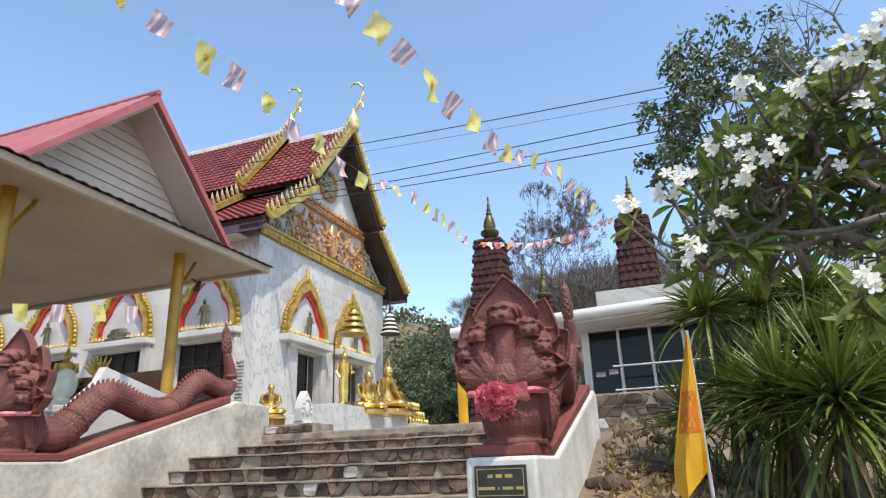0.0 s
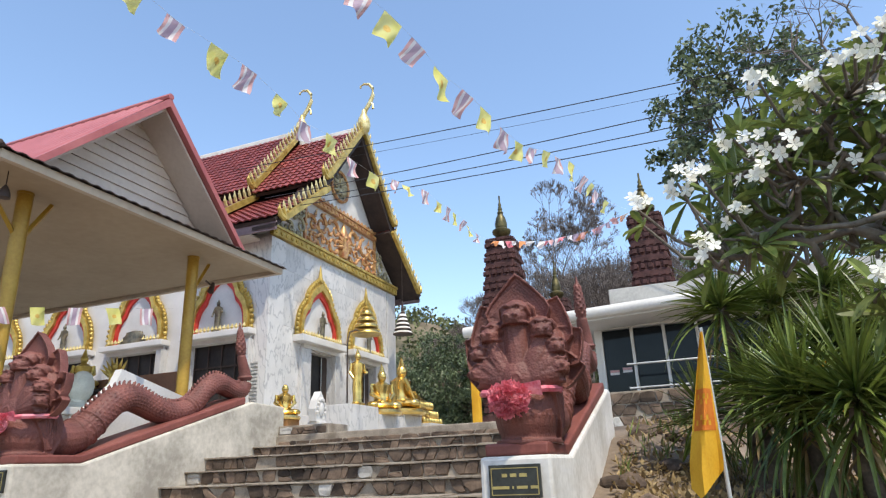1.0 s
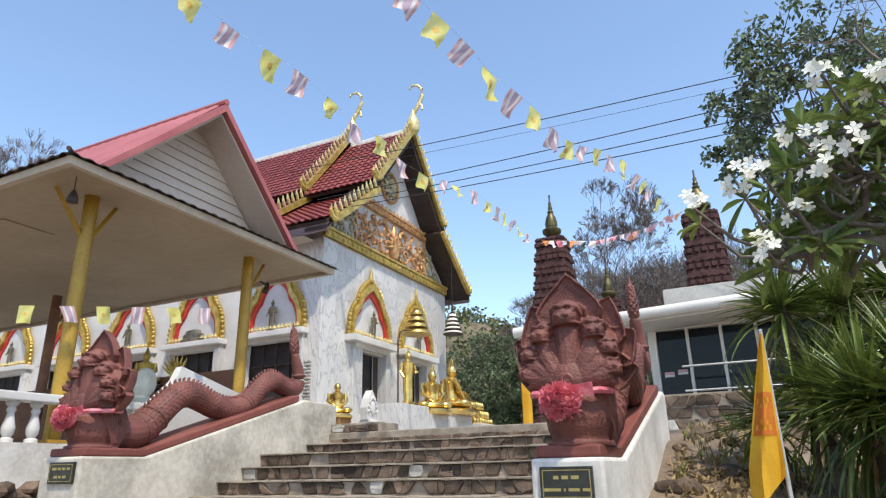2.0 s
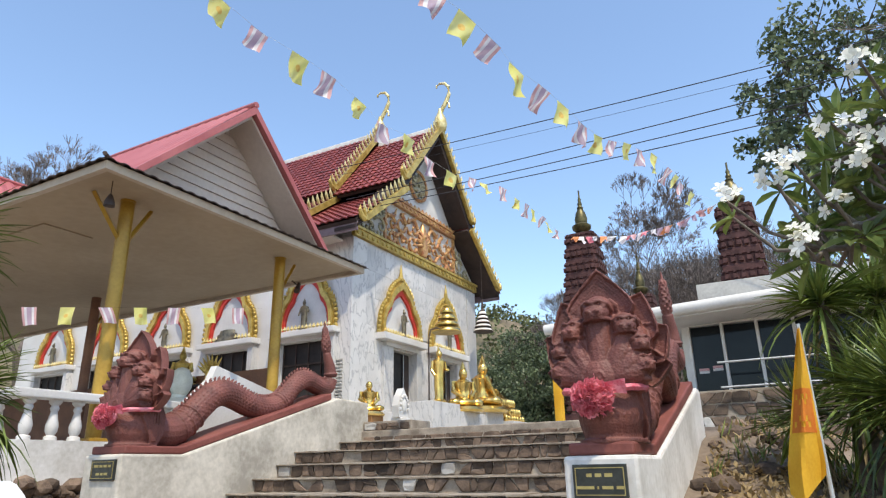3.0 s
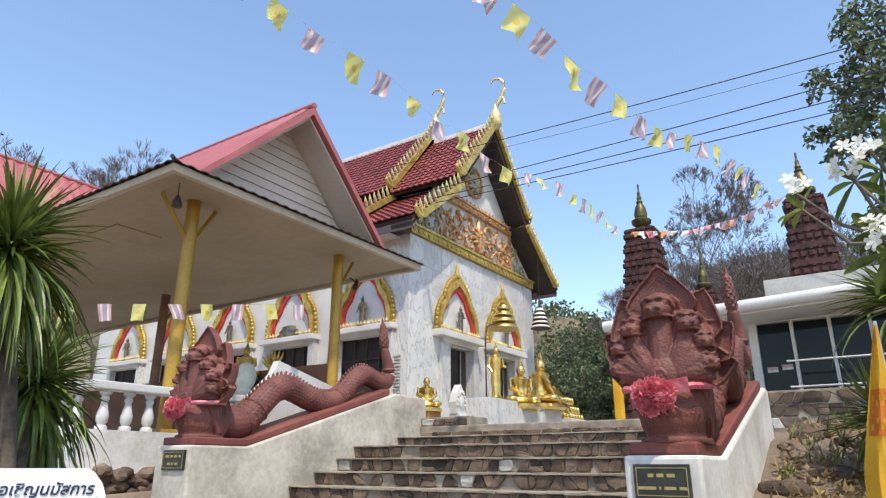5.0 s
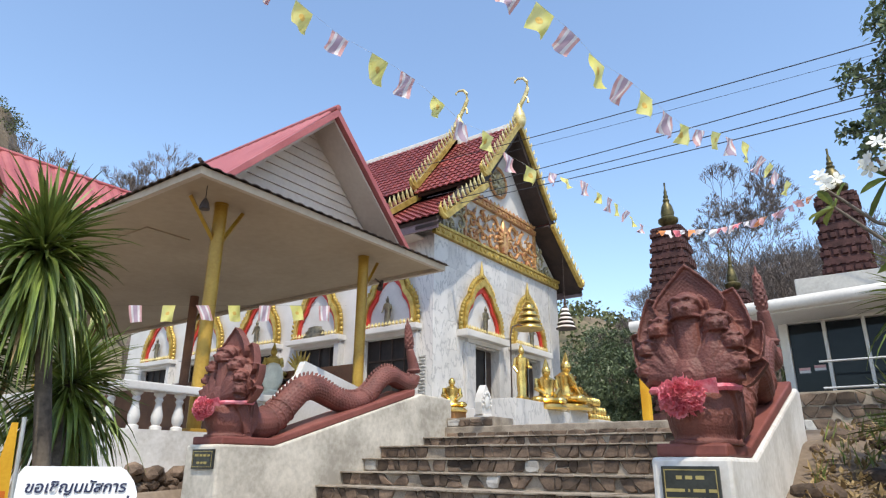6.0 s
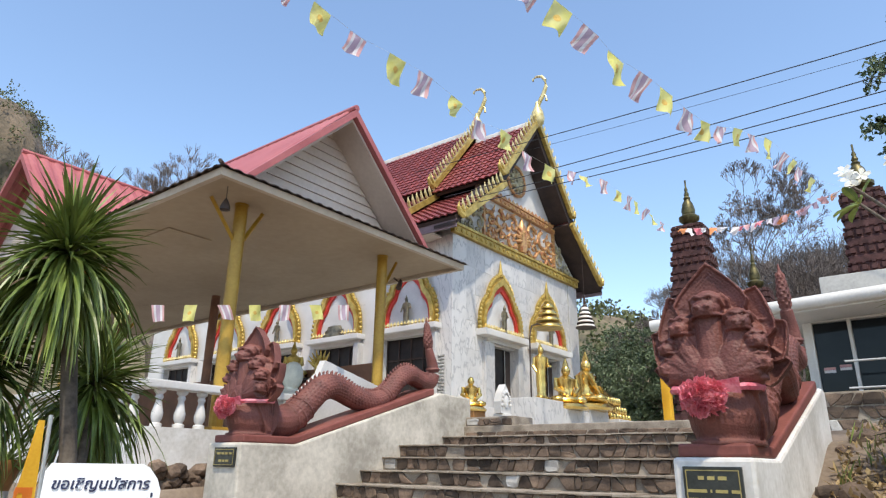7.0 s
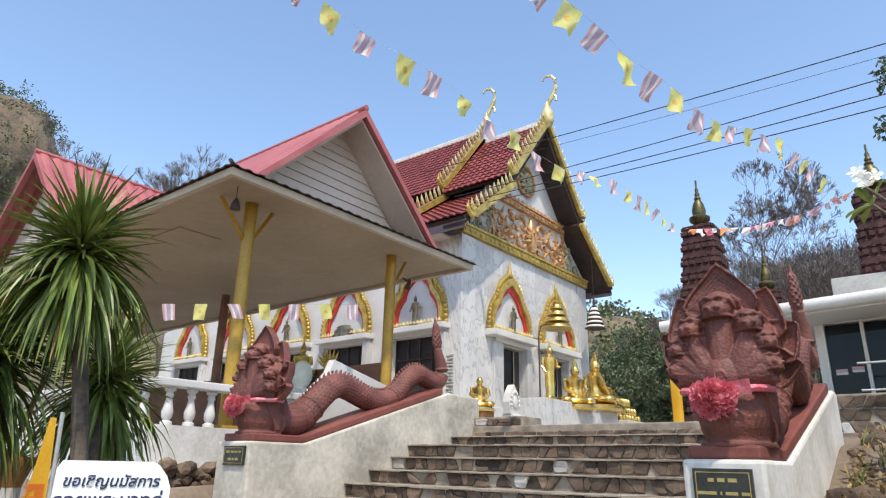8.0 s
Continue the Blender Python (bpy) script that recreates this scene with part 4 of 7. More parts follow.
CX = -16.95     # cross gable that faces the stairs' foot
for s in (-1, 1):
    bm = corrugated(bmesh.new(), (CX, 5.05, RZ), (CX, PMID, RZ), (CX + s * HALF, PMID, REAVE), (CX + s * HALF, 5.05, REAVE), 0.3, 0.03)
    part("roof_sheet", bm, M_METALRED, pavilion)
    bm = prism(bmesh.new(), [(CX, RZ - 0.02), (CX + s * HALF * 1.03, REAVE - 0.06), (CX + s * HALF * 1.03, REAVE - 0.2), (CX, RZ - 0.2)], "y", 4.95, 5.07)
    part("bargeboard", bm, M_METALRED, pavilion)
part("ridge_cap", tube(bmesh.new(), [(CX, 4.95, RZ + 0.01), (CX, PMID, RZ + 0.01)], 0.07, 8), M_METALRED, pavilion)
part("gable_board", prism(bmesh.new(), [(CX - 2.2, 6.3), (CX + 2.2, 6.3), (CX, 8.5)], "y", 5.5, 5.55), M_SIDING, pavilion)


def column(x, y, m, r=0.115, braces=((0, 1), (0, -1))):
    c = part("column", tube(bmesh.new(), [(x, y, PFLOOR), (x, y, PZ)], r, 18), m, pavilion, smooth=True)
    if m is M_POLE:
        part("collar", tube(bmesh.new(), [(x, y, PZ - 0.06), (x, y, PZ - 0.02)], 0.125, 18), M_POLE, c)
        part("base_plate", boxed(x - 0.16, x + 0.16, y - 0.16, y + 0.16, PFLOOR, PFLOOR + 0.05, 0.01), M_POLE, c)
    for dx, dy in braces:
        part("brace", tube(bmesh.new(), [(x + dx * 0.06, y + dy * 0.06, PZ - 0.75), (x + dx * 0.6, y + dy * (0.62 if dy < 0 else 0.46), PZ - 0.06)], 0.042, 4), M_POLE, c)


for x, y, m in ((-9.5, 6.3, M_POLE), (-9.5, 10.0, M_POLE), (-15.4, 6.3, M_POLE), (-21.1, 6.3, M_POLE), (-15.8, 10.0, M_BROWNWOOD), (-21.1, 10.0, M_BROWNWOOD)):
    column(x, y, m, braces=((0, 1),) if y > 8 else ((0, 1), (0, -1)))

# white balustrade along the pavilion's edge
balustrade = thing("balustrade", (-12, 5.0, PFLOOR), "white turned balustrade along the pavilion edge", "balustrade")
part("top_rail", boxed(-24, -9.445, 4.86, 5.14, PFLOOR + 0.54, PFLOOR + 0.66, 0.02), M_WHITE, balustrade)
BAL = mesh_of("baluster", lathe(bmesh.new(), (0, 0, 0), [(0.085, 0), (0.085, 0.05), (0.05, 0.07), (0.078, 0.12), (0.086, 0.20), (0.06, 0.30), (0.042, 0.39), (0.062, 0.43), (0.045, 0.47), (0.085, 0.51), (0.085, 0.555)], 16), M_WHITE, True)
for k in range(36):
    ob = new("baluster", BAL)
    hang(ob, balustrade)
    ob.location = (-9.68 - 0.37 * k, 5.0, PFLOOR - 0.012)
side_rail = thing("balustrade", (-9.3, 7.2, PFLOOR), "white turned balustrade at the pavilion end", "balustrade")
part("top_rail", boxed(-9.44, -9.16, 4.86, 9.75, PFLOOR + 0.54, PFLOOR + 0.66, 0.02), M_WHITE, side_rail)
for y in (5.17, 5.53, 5.87, 6.66, 7.0, 7.35, 7.7, 8.05, 8.4, 8.75, 9.1, 9.45):
    ob = new("baluster", BAL)
    hang(ob, side_rail)
    ob.location = (-9.3, y, PFLOOR - 0.012)
partition = part("wooden_partition", boxed(-24.5, -10.45, 10.9, 11.0, PFLOOR, 3.82, 0.01), M_BROWNWOOD)
tagged(partition, "low red-brown wooden partition in the pavilion", "partition", kind="structure")
base_wall = part("pavilion_base_wall", prism(bmesh.new(), [(-25, 4.85), (-9.14, 4.85), (-9.14, 9.8), (-9.46, 9.8), (-9.46, 5.15), (-25, 5.15)], "z", 0.8, PFLOOR - 0.012), M_OLDWHITE)
tagged(base_wall, "white painted base wall under the pavilion balustrade", "wall", kind="structure")

# ---------------------------------------------------------------- low building east of the landing
BY = 16.0
annex = thing("annex_building", (2, BY, 2.0), "low white flat-roofed building with dark glazing", "building")
part("wall", wall_with_holes("y", BY, 0.25, -2.4, 9.0, 2.0, 5.0, [(-2.25, 8.8, 3.1, 4.66)]), M_WHITE, annex)
part("end_wall", boxed(-2.4, -2.15, BY + 0.25, BY + 6, 2.0, 5.0), M_WHITE, annex)
for k in range(15):
    x = -2.25 + 0.735 * k
    part("pane", boxed(x + 0.035, x + 0.70, BY + 0.1, BY + 0.12, 3.12, 4.64), M_GLASS, annex)
    part("mullion", boxed(x - 0.035, x + 0.033, BY - 0.02, BY + 0.2, 3.1, 4.66, 0.008), M_WHITE, annex)
for x, z, m in ((-2.02, 3.66, M_FLAGRED), (-2.02, 3.60, M_FLAGWHITE), (-1.72, 3.70, M_FLAGRED), (-1.72, 3.64, M_FLAGWHITE)):
    part("window_sticker", boxed(x - 0.11, x + 0.11, BY + 0.088, BY + 0.096, z - 0.028, z + 0.028), m, annex)
part("roof_slab", prism(bmesh.new(), [(-5.2, 4.56), (9.5, 5.08), (9.5, 5.27), (-5.2, 4.75)], "y", BY - 1.25, BY + 6.5), M_WHITE, annex)
part("roof_gutter", tube(bmesh.new(), [(-5.3, BY - 1.3, 4.72), (9.5, BY - 1.3, 5.24)], 0.13, 12), M_WHITE, annex, "white round gutter edge", True)
part("parapet", boxed(-2.0, 9.2, BY + 0.6, BY + 1.0, 4.9, 5.8, 0.02), M_CONCRETE, annex)
stone_wall = part("retaining_wall", boxed(-3.2, 10, BY - 0.9, BY - 0.001, 0.8, 3.08, 0.02), M_MORTAR)
tagged(stone_wall, "brown rubble stone retaining wall below the glazing", "wall", kind="structure")
railing = thing("pipe_railing", (2, 14.9, 3.08), "grey galvanised pipe railing before the glazing", "railing")
for z in (3.12, 3.64):
    part("rail", tube(bmesh.new(), [(-1.6, 14.95, z), (9, 14.95, z)], 0.022, 8), M_GALV, railing)
for k in range(5):
    part("post", tube(bmesh.new(), [(1.2 + k * 1.8, 15.15, 3.08), (1.2 + k * 1.8, 14.95, 3.65)], 0.028, 8), M_GALV, railing)


# ---------------------------------------------------------------- seven-headed serpents on the balustrades
HEADS = [(0.0, 1.06, 0, 1.0, 0.42, 0.30)] + [h for s in (-1, 1) for h in (
    (s * 0.215, 0.92, s * 25, 0.84, 0.345, 0.25), (s * 0.32, 0.76, s * 52, 0.70, 0.275, 0.21), (s * 0.315, 0.595, s * 86, 0.76, 0.22, 0.175))]
LEAF = [(0, 1.0), (0.26, 0.84), (0.58, 0.60), (0.86, 0.36), (1.0, 0.16), (0.92, 0.0), (0.70, -0.20), (0.42, -0.42)]
COIL = [(5.72, 2.14, 0.26), (6.05, 2.13, 0.25), (6.3, 2.25, 0.225), (6.5, 2.47, 0.215), (6.72, 2.67, 0.21), (6.95, 2.74, 0.205), (7.18, 2.69, 0.20), (7.45, 2.59, 0.19),
        (7.75, 2.545, 0.185), (8.02, 2.59, 0.18), (8.22, 2.73, 0.18), (8.42, 2.95, 0.18), (8.62, 3.09, 0.178), (8.80, 3.11, 0.172), (9.0, 3.05, 0.165), (9.2, 3.0, 0.155),
        (9.37, 3.03, 0.145), (9.46, 3.18, 0.13), (9.43, 3.38, 0.11), (9.35, 3.55, 0.09), (9.30, 3.68, 0.075)]


def serpent_hood(bm, x, y, z, lean, length, width, cup, layer):
    """A pointed cobra cowl: a solid leaf, hollow in front, with raised pleats that follow its edge."""
    ca, sa = math.cos(radians(lean)), math.sin(radians(lean))
    outline = LEAF + [(-u, v) for u, v in LEAF[:0:-1]]

    def put(u, v, sc, off):
        a, c = u * width * sc, v * length * sc
        px, pz = a * ca + c * sa, -a * sa + c * ca
        return Vector((x + px, y + layer - cup * (u * u * 0.8 + max(0, v) ** 2 * 0.5) * sc * sc + off, z + pz))
    rim, dip, back = ([bm.verts.new(put(u, v, sc, off)) for u, v in outline] for sc, off in ((1.0, -0.02), (0.88, 0.018), (0.97, 0.10)))
    hub, tail = bm.verts.new(put(0, 0, 0, 0.0)), bm.verts.new(put(0, 0, 0, 0.17))
    n = len(outline)
    for i in range(n):
        j = (i + 1) % n
        bm.faces.new((rim[i], rim[j], back[j], back[i]))
        bm.faces.new((rim[j], rim[i], dip[i], dip[j]))
        bm.faces.new((hub, dip[j], dip[i]))
        bm.faces.new((tail, back[i], back[j]))
    top = [(u, v) for u, v in LEAF[5::-1]] + [(-u, v) for u, v in LEAF[1:6]]
    for q in range(6):
        sc = 0.95 - 0.085 * q
        tube(bm, [put(u, v, sc, 0.012 - 0.018 * (sc > 0.9)) for u, v in top], 0.0095, 6)


def serpent_head(bm, at, lean, k):
    """Domed snout with brows, nostrils, a gaping jaw and a pouched throat, turned outwards by its lean."""
    out = min(1.0, abs(lean) / 88) * (1 if lean > 0 else -1)
    turn = Matrix.Rotation(radians(50 * out), 4, "Z") @ Matrix.Rotation(radians(12 - 8 * abs(out)), 4, "X")

    def put(a, b, c):
        return at + turn @ Vector((a * k, b * k, c * k))
    ball(bm, put(0, 0.05, 0.03), (0.125 * k, 0.14 * k, 0.12 * k), turn, 18, 12)
    ball(bm, put(0, -0.05, 0.0), (0.112 * k, 0.125 * k, 0.085 * k), turn, 18, 12)
    ball(bm, put(0, -0.12, -0.01), (0.085 * k, 0.065 * k, 0.06 * k), turn, 14, 8)
    ball(bm, put(0, -0.02, -0.15), (0.078 * k, 0.10 * k, 0.04 * k), turn, 14, 8)
    ball(bm, put(0, 0.06, -0.15), (0.105 * k, 0.10 * k, 0.15 * k), turn, 16, 10)
    tube(bm, [put(-0.13, 0.01, 0.0), put(-0.11, -0.06, 0.075), put(-0.05, -0.105, 0.105), put(0, -0.112, 0.088), put(0.05, -0.105, 0.105), put(0.11, -0.06, 0.075), put(0.13, 0.01, 0.0)], 0.017 * k, 7)
    tube(bm, [put(-0.122, 0.03, -0.07), put(-0.11, -0.06, -0.06), put(-0.06, -0.145, -0.045), put(0, -0.168, -0.04), put(0.06, -0.145, -0.045), put(0.11, -0.06, -0.06), put(0.122, 0.03, -0.07)], 0.015 * k, 7)
    for s in (-1, 1):
        ball(bm, put(s * 0.072, -0.07, 0.055), (0.034 * k, 0.04 * k, 0.03 * k), turn, 10, 7)
        ball(bm, put(s * 0.040, -0.17, 0.02), (0.026 * k, 0.02 * k, 0.02 * k), turn, 8, 6)
        tube(bm, [put(s * 0.115, 0.02, -0.07), put(s * 0.11, 0.0, -0.13), put(s * 0.07, -0.06, -0.165)], 0.016 * k, 6)
        tube(bm, [put(s * 0.10, 0.05, 0.11), put(s * 0.145, 0.08, 0.05), put(s * 0.15, 0.09, -0.08)], [0.02 * k, 0.026 * k, 0.012 * k], 6)


def serpent(name, x, z0, y0, stretch, drop, sway, label):
    """One carved mesh: chest, seven hooded heads facing -y, a coiling body up the wall and a flame tail. z0: top of the plinth."""
    bm = bmesh.new()
    for k, (rx, ry, h) in enumerate(((0.27, 0.31, -0.01), (0.27, 0.31, 0.025), (0.225, 0.27, 0.03), (0.225, 0.275, 0.06), (0.252, 0.32, 0.14), (0.268, 0.34, 0.24), (0.262, 0.33, 0.36), (0.245, 0.28, 0.46), (0.24, 0.24, 0.56), (0.23, 0.21, 0.66), (0.20, 0.17, 0.80), (0.12, 0.10, 0.95))):
        row = [bm.verts.new((x + rx * math.cos(a), y0 + 0.06 + 0.12 * max(0, h - 0.3) + ry * math.sin(a), z0 + h)) for a in [6.28318 * q / 32 for q in range(32)]]
        if k:
            for q in range(32):
                bm.faces.new((last[q], last[(q + 1) % 32], row[(q + 1) % 32], row[q]))
        else:
            bm.faces.new(row[::-1])
        last = row
    bm.faces.new(last)
    for k in range(17):      # carved fringe and hem round the chest
        a = math.pi * (1.05 + 0.9 * k / 16)
        p = Vector((x + 0.262 * math.cos(a), y0 + 0.06 + 0.332 * math.sin(a), z0 + 0.215))
        tube(bm, [p, p + Vector((-0.02 * math.cos(a), -0.02 * math.sin(a), -0.085))], [0.013, 0.008], 6)
    for s in (-1, 1):        # leaf-shaped flank folded back from the breast to the foot
        flank = [(-0.10, 0.50), (0.08, 0.54), (0.20, 0.50), (0.27, 0.36), (0.27, 0.16), (0.20, 0.0), (0.10, 0.0), (0.04, 0.14), (-0.03, 0.27), (-0.10, 0.38)]
        outer = [bm.verts.new((x + s * (0.275 - 0.25 * max(0, 0.14 - v)), y0 + 0.06 + u, z0 + v)) for u, v in flank]
        inner = [bm.verts.new((x + s * 0.06, y0 + 0.06 + u, z0 + v)) for u, v in flank]
        bm.faces.new(outer)
        bm.faces.new(inner[::-1])
        for i in range(len(flank)):
            j = (i + 1) % len(flank)
            bm.faces.new((outer[i], outer[j], inner[j], inner[i]))
        tube(bm, [(x + s * (0.275 - 0.25 * max(0, 0.14 - v)), y0 + 0.06 + u, z0 + v) for u, v in flank[5:] + flank[:1]], 0.014, 6)
        for q in range(5):
            tube(bm, [(x + s * 0.277, y0 + 0.05 + 0.045 * q, z0 + 0.50), (x + s * 0.279, y0 + 0.09 + 0.035 * q, z0 + 0.30), (x + s * 0.258, y0 + 0.17 + 0.014 * q, z0 + 0.06)], 0.0085, 5)
    ball(bm, (x, y0 + 0.09, z0 + 0.76), (0.40, 0.215, 0.36), seg=28, rings=16)       # solid heart of the fan
    for order, (hx, h, lean, k, length, width) in enumerate(HEADS):
        layer = 0.05 + 0.035 * abs(hx) / 0.2
        serpent_hood(bm, x + hx, y0, z0 + h, lean, length, width, 0.085, layer)
        at = Vector((x + hx, y0 - 0.055 - 0.03 * (k > 0.9) - 0.05 * abs(hx), z0 + h))
        serpent_head(bm, at, lean, k)
        ox, bend = 0.045 * (hx > 0) - 0.045 * (hx < 0), 0.55 + 0.25 * abs(lean) / 88
        low, mid = Vector((x + ox + hx * 0.25, y0 - 0.11, z0 + 0.50)), Vector((x + hx * bend + ox, y0 - 0.085, z0 + 0.50 + (h - 0.50) * 0.48))
        tube(bm, [low, low.lerp(mid, 0.5), mid, mid.lerp(at, 0.55) + Vector((0, 0.015, 0)), at + Vector((0, 0.06, -0.03))], [0.10, 0.105, 0.108 * (0.75 + 0.25 * k), 0.115 * k, 0.11 * k], 14)
        for q in range(11 if k == 1.0 else 0):          # plates down the middle neck
            f = 0.12 + q * 0.07
            c = low.lerp(mid, f * 1.6) if f < 0.62 else mid.lerp(at, (f - 0.62) * 1.2)
            d = (mid - low).normalized()
            s = d.cross(Vector((0, 1, 0))).normalized() * 0.07
            tube(bm, [c - s + Vector((0, -0.06, 0)), c + Vector((0, -0.100, -0.012)), c + s + Vector((0, -0.06, 0))], 0.0075, 5)
    for hx, h, lean, k, length, width in HEADS[1:]:      # raised seams beside the necks
        tube(bm, [(x + hx * 0.3, y0 - 0.175, z0 + 0.60), (x + hx * 0.55, y0 - 0.165, z0 + 0.60 + (h - 0.60) * 0.45), (x + hx * 0.82, y0 - 0.15, z0 + 0.60 + (h - 0.60) * 0.75)], 0.009, 6)
    ball(bm, (x, y0 - 0.14, z0 + 0.50), (0.165, 0.10, 0.175), seg=20, rings=12)      # ringed half-round medallion
    for k in range(5):
        q = 0.165 - 0.03 * k
        tube(bm, [(x + q * math.cos(a), y0 - 0.15 - 0.021 * k, z0 + 0.50 + q * 1.06 * math.sin(a)) for a in [math.pi * i / 14 for i in range(15)]], 0.011, 6)
    path = [(y0 + (y - 5.46) * stretch, z + drop, r) for y, z, r in COIL]
    pts, rad = [], []
    for (ya, za, ra), (yb, zb, rb) in zip(path, path[1:]):
        for q in range(4):
            f = q / 4
            yy = ya + (yb - ya) * f
            pts.append(Vector((x + sway * math.exp(-((yy - 6.9) / 0.7) ** 2), yy, za + (zb - za) * f)))
            rad.append((ra + (rb - ra) * f) * 0.92)
    for _ in range(2):
        pts = [pts[0]] + [(pts[i - 1] + pts[i] * 2 + pts[i + 1]) / 4 for i in range(1, len(pts) - 1)] + [pts[-1]]
    tube(bm, pts, rad, 20)
    for i in range(7, len(pts) - 12):      # crest of curled spines along the back, scales in rows
        d = (pts[i + 1] - pts[i - 1]).normalized()
        n = Vector((0, -d.z, d.y))
        p = pts[i] + n * rad[i] * 0.97
        tube(bm, [p - n * 0.02 - d * 0.012, p + n * 0.035, p + n * 0.062 + d * 0.022], [0.030, 0.024, 0.009], 6)
        for h in (0, 0.5):
            for row in range(-4, 5):
                ang = 0.5 * row + (0.25 if h else 0)
                o = n * math.cos(ang) + Vector((1, 0, 0)) * math.sin(ang)
                if abs(row) > 0:
                    ball(bm, pts[i].lerp(pts[i + 1], h) + o * rad[i] * 0.972, (0.013, 0.024, 0.018), seg=6, rings=4)
    for i, fat in ((6, 0.016), (8, 0.016), (10, 0.016), (38, 0.026), (39, 0.020), (70, 0.020)):      # carved bands round the body
        d = (pts[i + 1] - pts[i - 1]).normalized()
        n = Vector((0, -d.z, d.y))
        tube(bm, [pts[i] + (n * math.cos(a) + Vector((1, 0, 0)) * math.sin(a)) * rad[i] * 1.02 for a in [6.28318 * q / 18 for q in range(19)]], fat, 6)
    tip = pts[-1]                         # flame-shaped tail
    flame = [(0.065, -0.04), (0.08, 0.05), (0.10, 0.13), (0.095, 0.22), (0.07, 0.34), (0.04, 0.45), (0.010, 0.58)]
    tube(bm, [tip + Vector((0, -0.16 * h, h)) for r, h in flame], [r for r, h in flame], 10, 0.7)
    for q in range(10):          # curled leaves wound round the flame
        h = 0.03 + 0.042 * q
        w = 0.088 * (1 - abs(h - 0.13) * 1.7)
        c = tip + Vector((0, -0.16 * h, h))
        for j in range(6):
            o = Vector((0.75 * math.cos(1.047 * j + 0.5 * q), math.sin(1.047 * j + 0.5 * q), 0)) * w
            tube(bm, [c + o * 0.85, c + o * 1.16 + Vector((0, 0, 0.025)), c + o * 1.12 + Vector((0, 0, 0.06))], [0.024, 0.020, 0.008], 5)
    ob = tagged(part(name, bm, M_NAGA, smooth=True), label, "statue", "serpent statues beside the stairs")
    fuse = ob.modifiers.new("fuse", "REMESH")
    fuse.mode, fuse.voxel_size, fuse.use_smooth_shade = "VOXEL", 0.0085, True


serpent("serpent_statue", -7.6, 1.94, 5.50, 1.0, 0.0, 0.0, "red-brown seven-headed serpent statue on a grey cement wall")
serpent("serpent_statue", -1.47, 1.78, 5.50, 0.87, -0.16, 0.12, "red-brown seven-headed serpent statue on a white wall")


def ribbon_rosette(x, y, z, seed, tail):
    """A ruffled cloth rosette tied round the neck."""
    r = random.Random(seed)
    bow = thing("ribbon_rosette", (x, y, z), "faded pink cloth rosette tied round a serpent's neck", "ribbon", "neck ribbons")
    bm = bmesh.new()
    for k in range(150):
        a, b = r.uniform(0, 6.283), r.uniform(0, 1) ** 0.6
        c = Vector((0.165 * b * math.cos(a), -0.09 * (1 - b * b) - 0.03, 0.125 * b * math.sin(a)))
        n = Vector((c.x * 2, -0.25, c.z * 2)).normalized()
        t = n.cross(Vector((r.uniform(-1, 1), r.uniform(-1, 1), r.uniform(-1, 1)))).normalized()
        w = t.cross(n)
        s = r.uniform(0.03, 0.05)
        p = Vector((x, y, z)) + c
        rows = []
        for i in range(5):
            f = i / 4 - 0.5
            bend = n * 0.012 * math.cos(f * 9 + k)
            rows.append((bm.verts.new(p + t * s * 2 * f + bend), bm.verts.new(p + t * s * 2.3 * f + n * s * 0.9 + w * 0.012 * math.sin(f * 11 + k))))
        for u, v in zip(rows, rows[1:]):
            bm.faces.new((u[0], v[0], v[1], u[1]))
    ball(bm, (x, y + 0.01, z), (0.16, 0.07, 0.125))
    part("ruffle", bm, M_PINK, bow)
    bm = bmesh.new()
    for s in (-1, 1):
        pts = [(x + s * 0.1, y + 0.0, z + 0.05), (x + s * 0.26, y + 0.10, z + 0.07), (x + s * 0.34, y + 0.30, z + 0.08), (x + s * 0.30, y + 0.50, z + 0.09), (x, y + 0.60, z + 0.09)]
        tube(bm, pts, [0.03, 0.03, 0.03, 0.03, 0.03], 6)
    part("band", bm, M_PINK, bow)
    bm = bmesh.new()
    for q in range(4):       # crumpled cloth end
        rows = []
        for i in range(9):
            f = i / 8
            c = Vector((x + 0.05 + tail * 0.20 * f, y - 0.03 + 0.05 * f + 0.012 * math.sin(9 * f + q), z + 0.055 + 0.010 * q + 0.010 * f * (q - 1.5)))
            w = 0.016 + 0.012 * f
            rows.append([bm.verts.new(c + Vector((0, 0.008 * math.sin(q * 2 + 7 * f) - 0.012 * a, w * a))) for a in (-1, 0, 1)])
        for u, v in zip(rows, rows[1:]):
            for a in (0, 1):
                bm.faces.new((u[a], v[a], v[a + 1], u[a + 1]))
    part("loose_end", bm, M_PINK, bow)


ribbon_rosette(-1.49, 5.17, 2.12, 3, 1)
ribbon_rosette(-7.58, 5.17, 2.29, 8, 1)


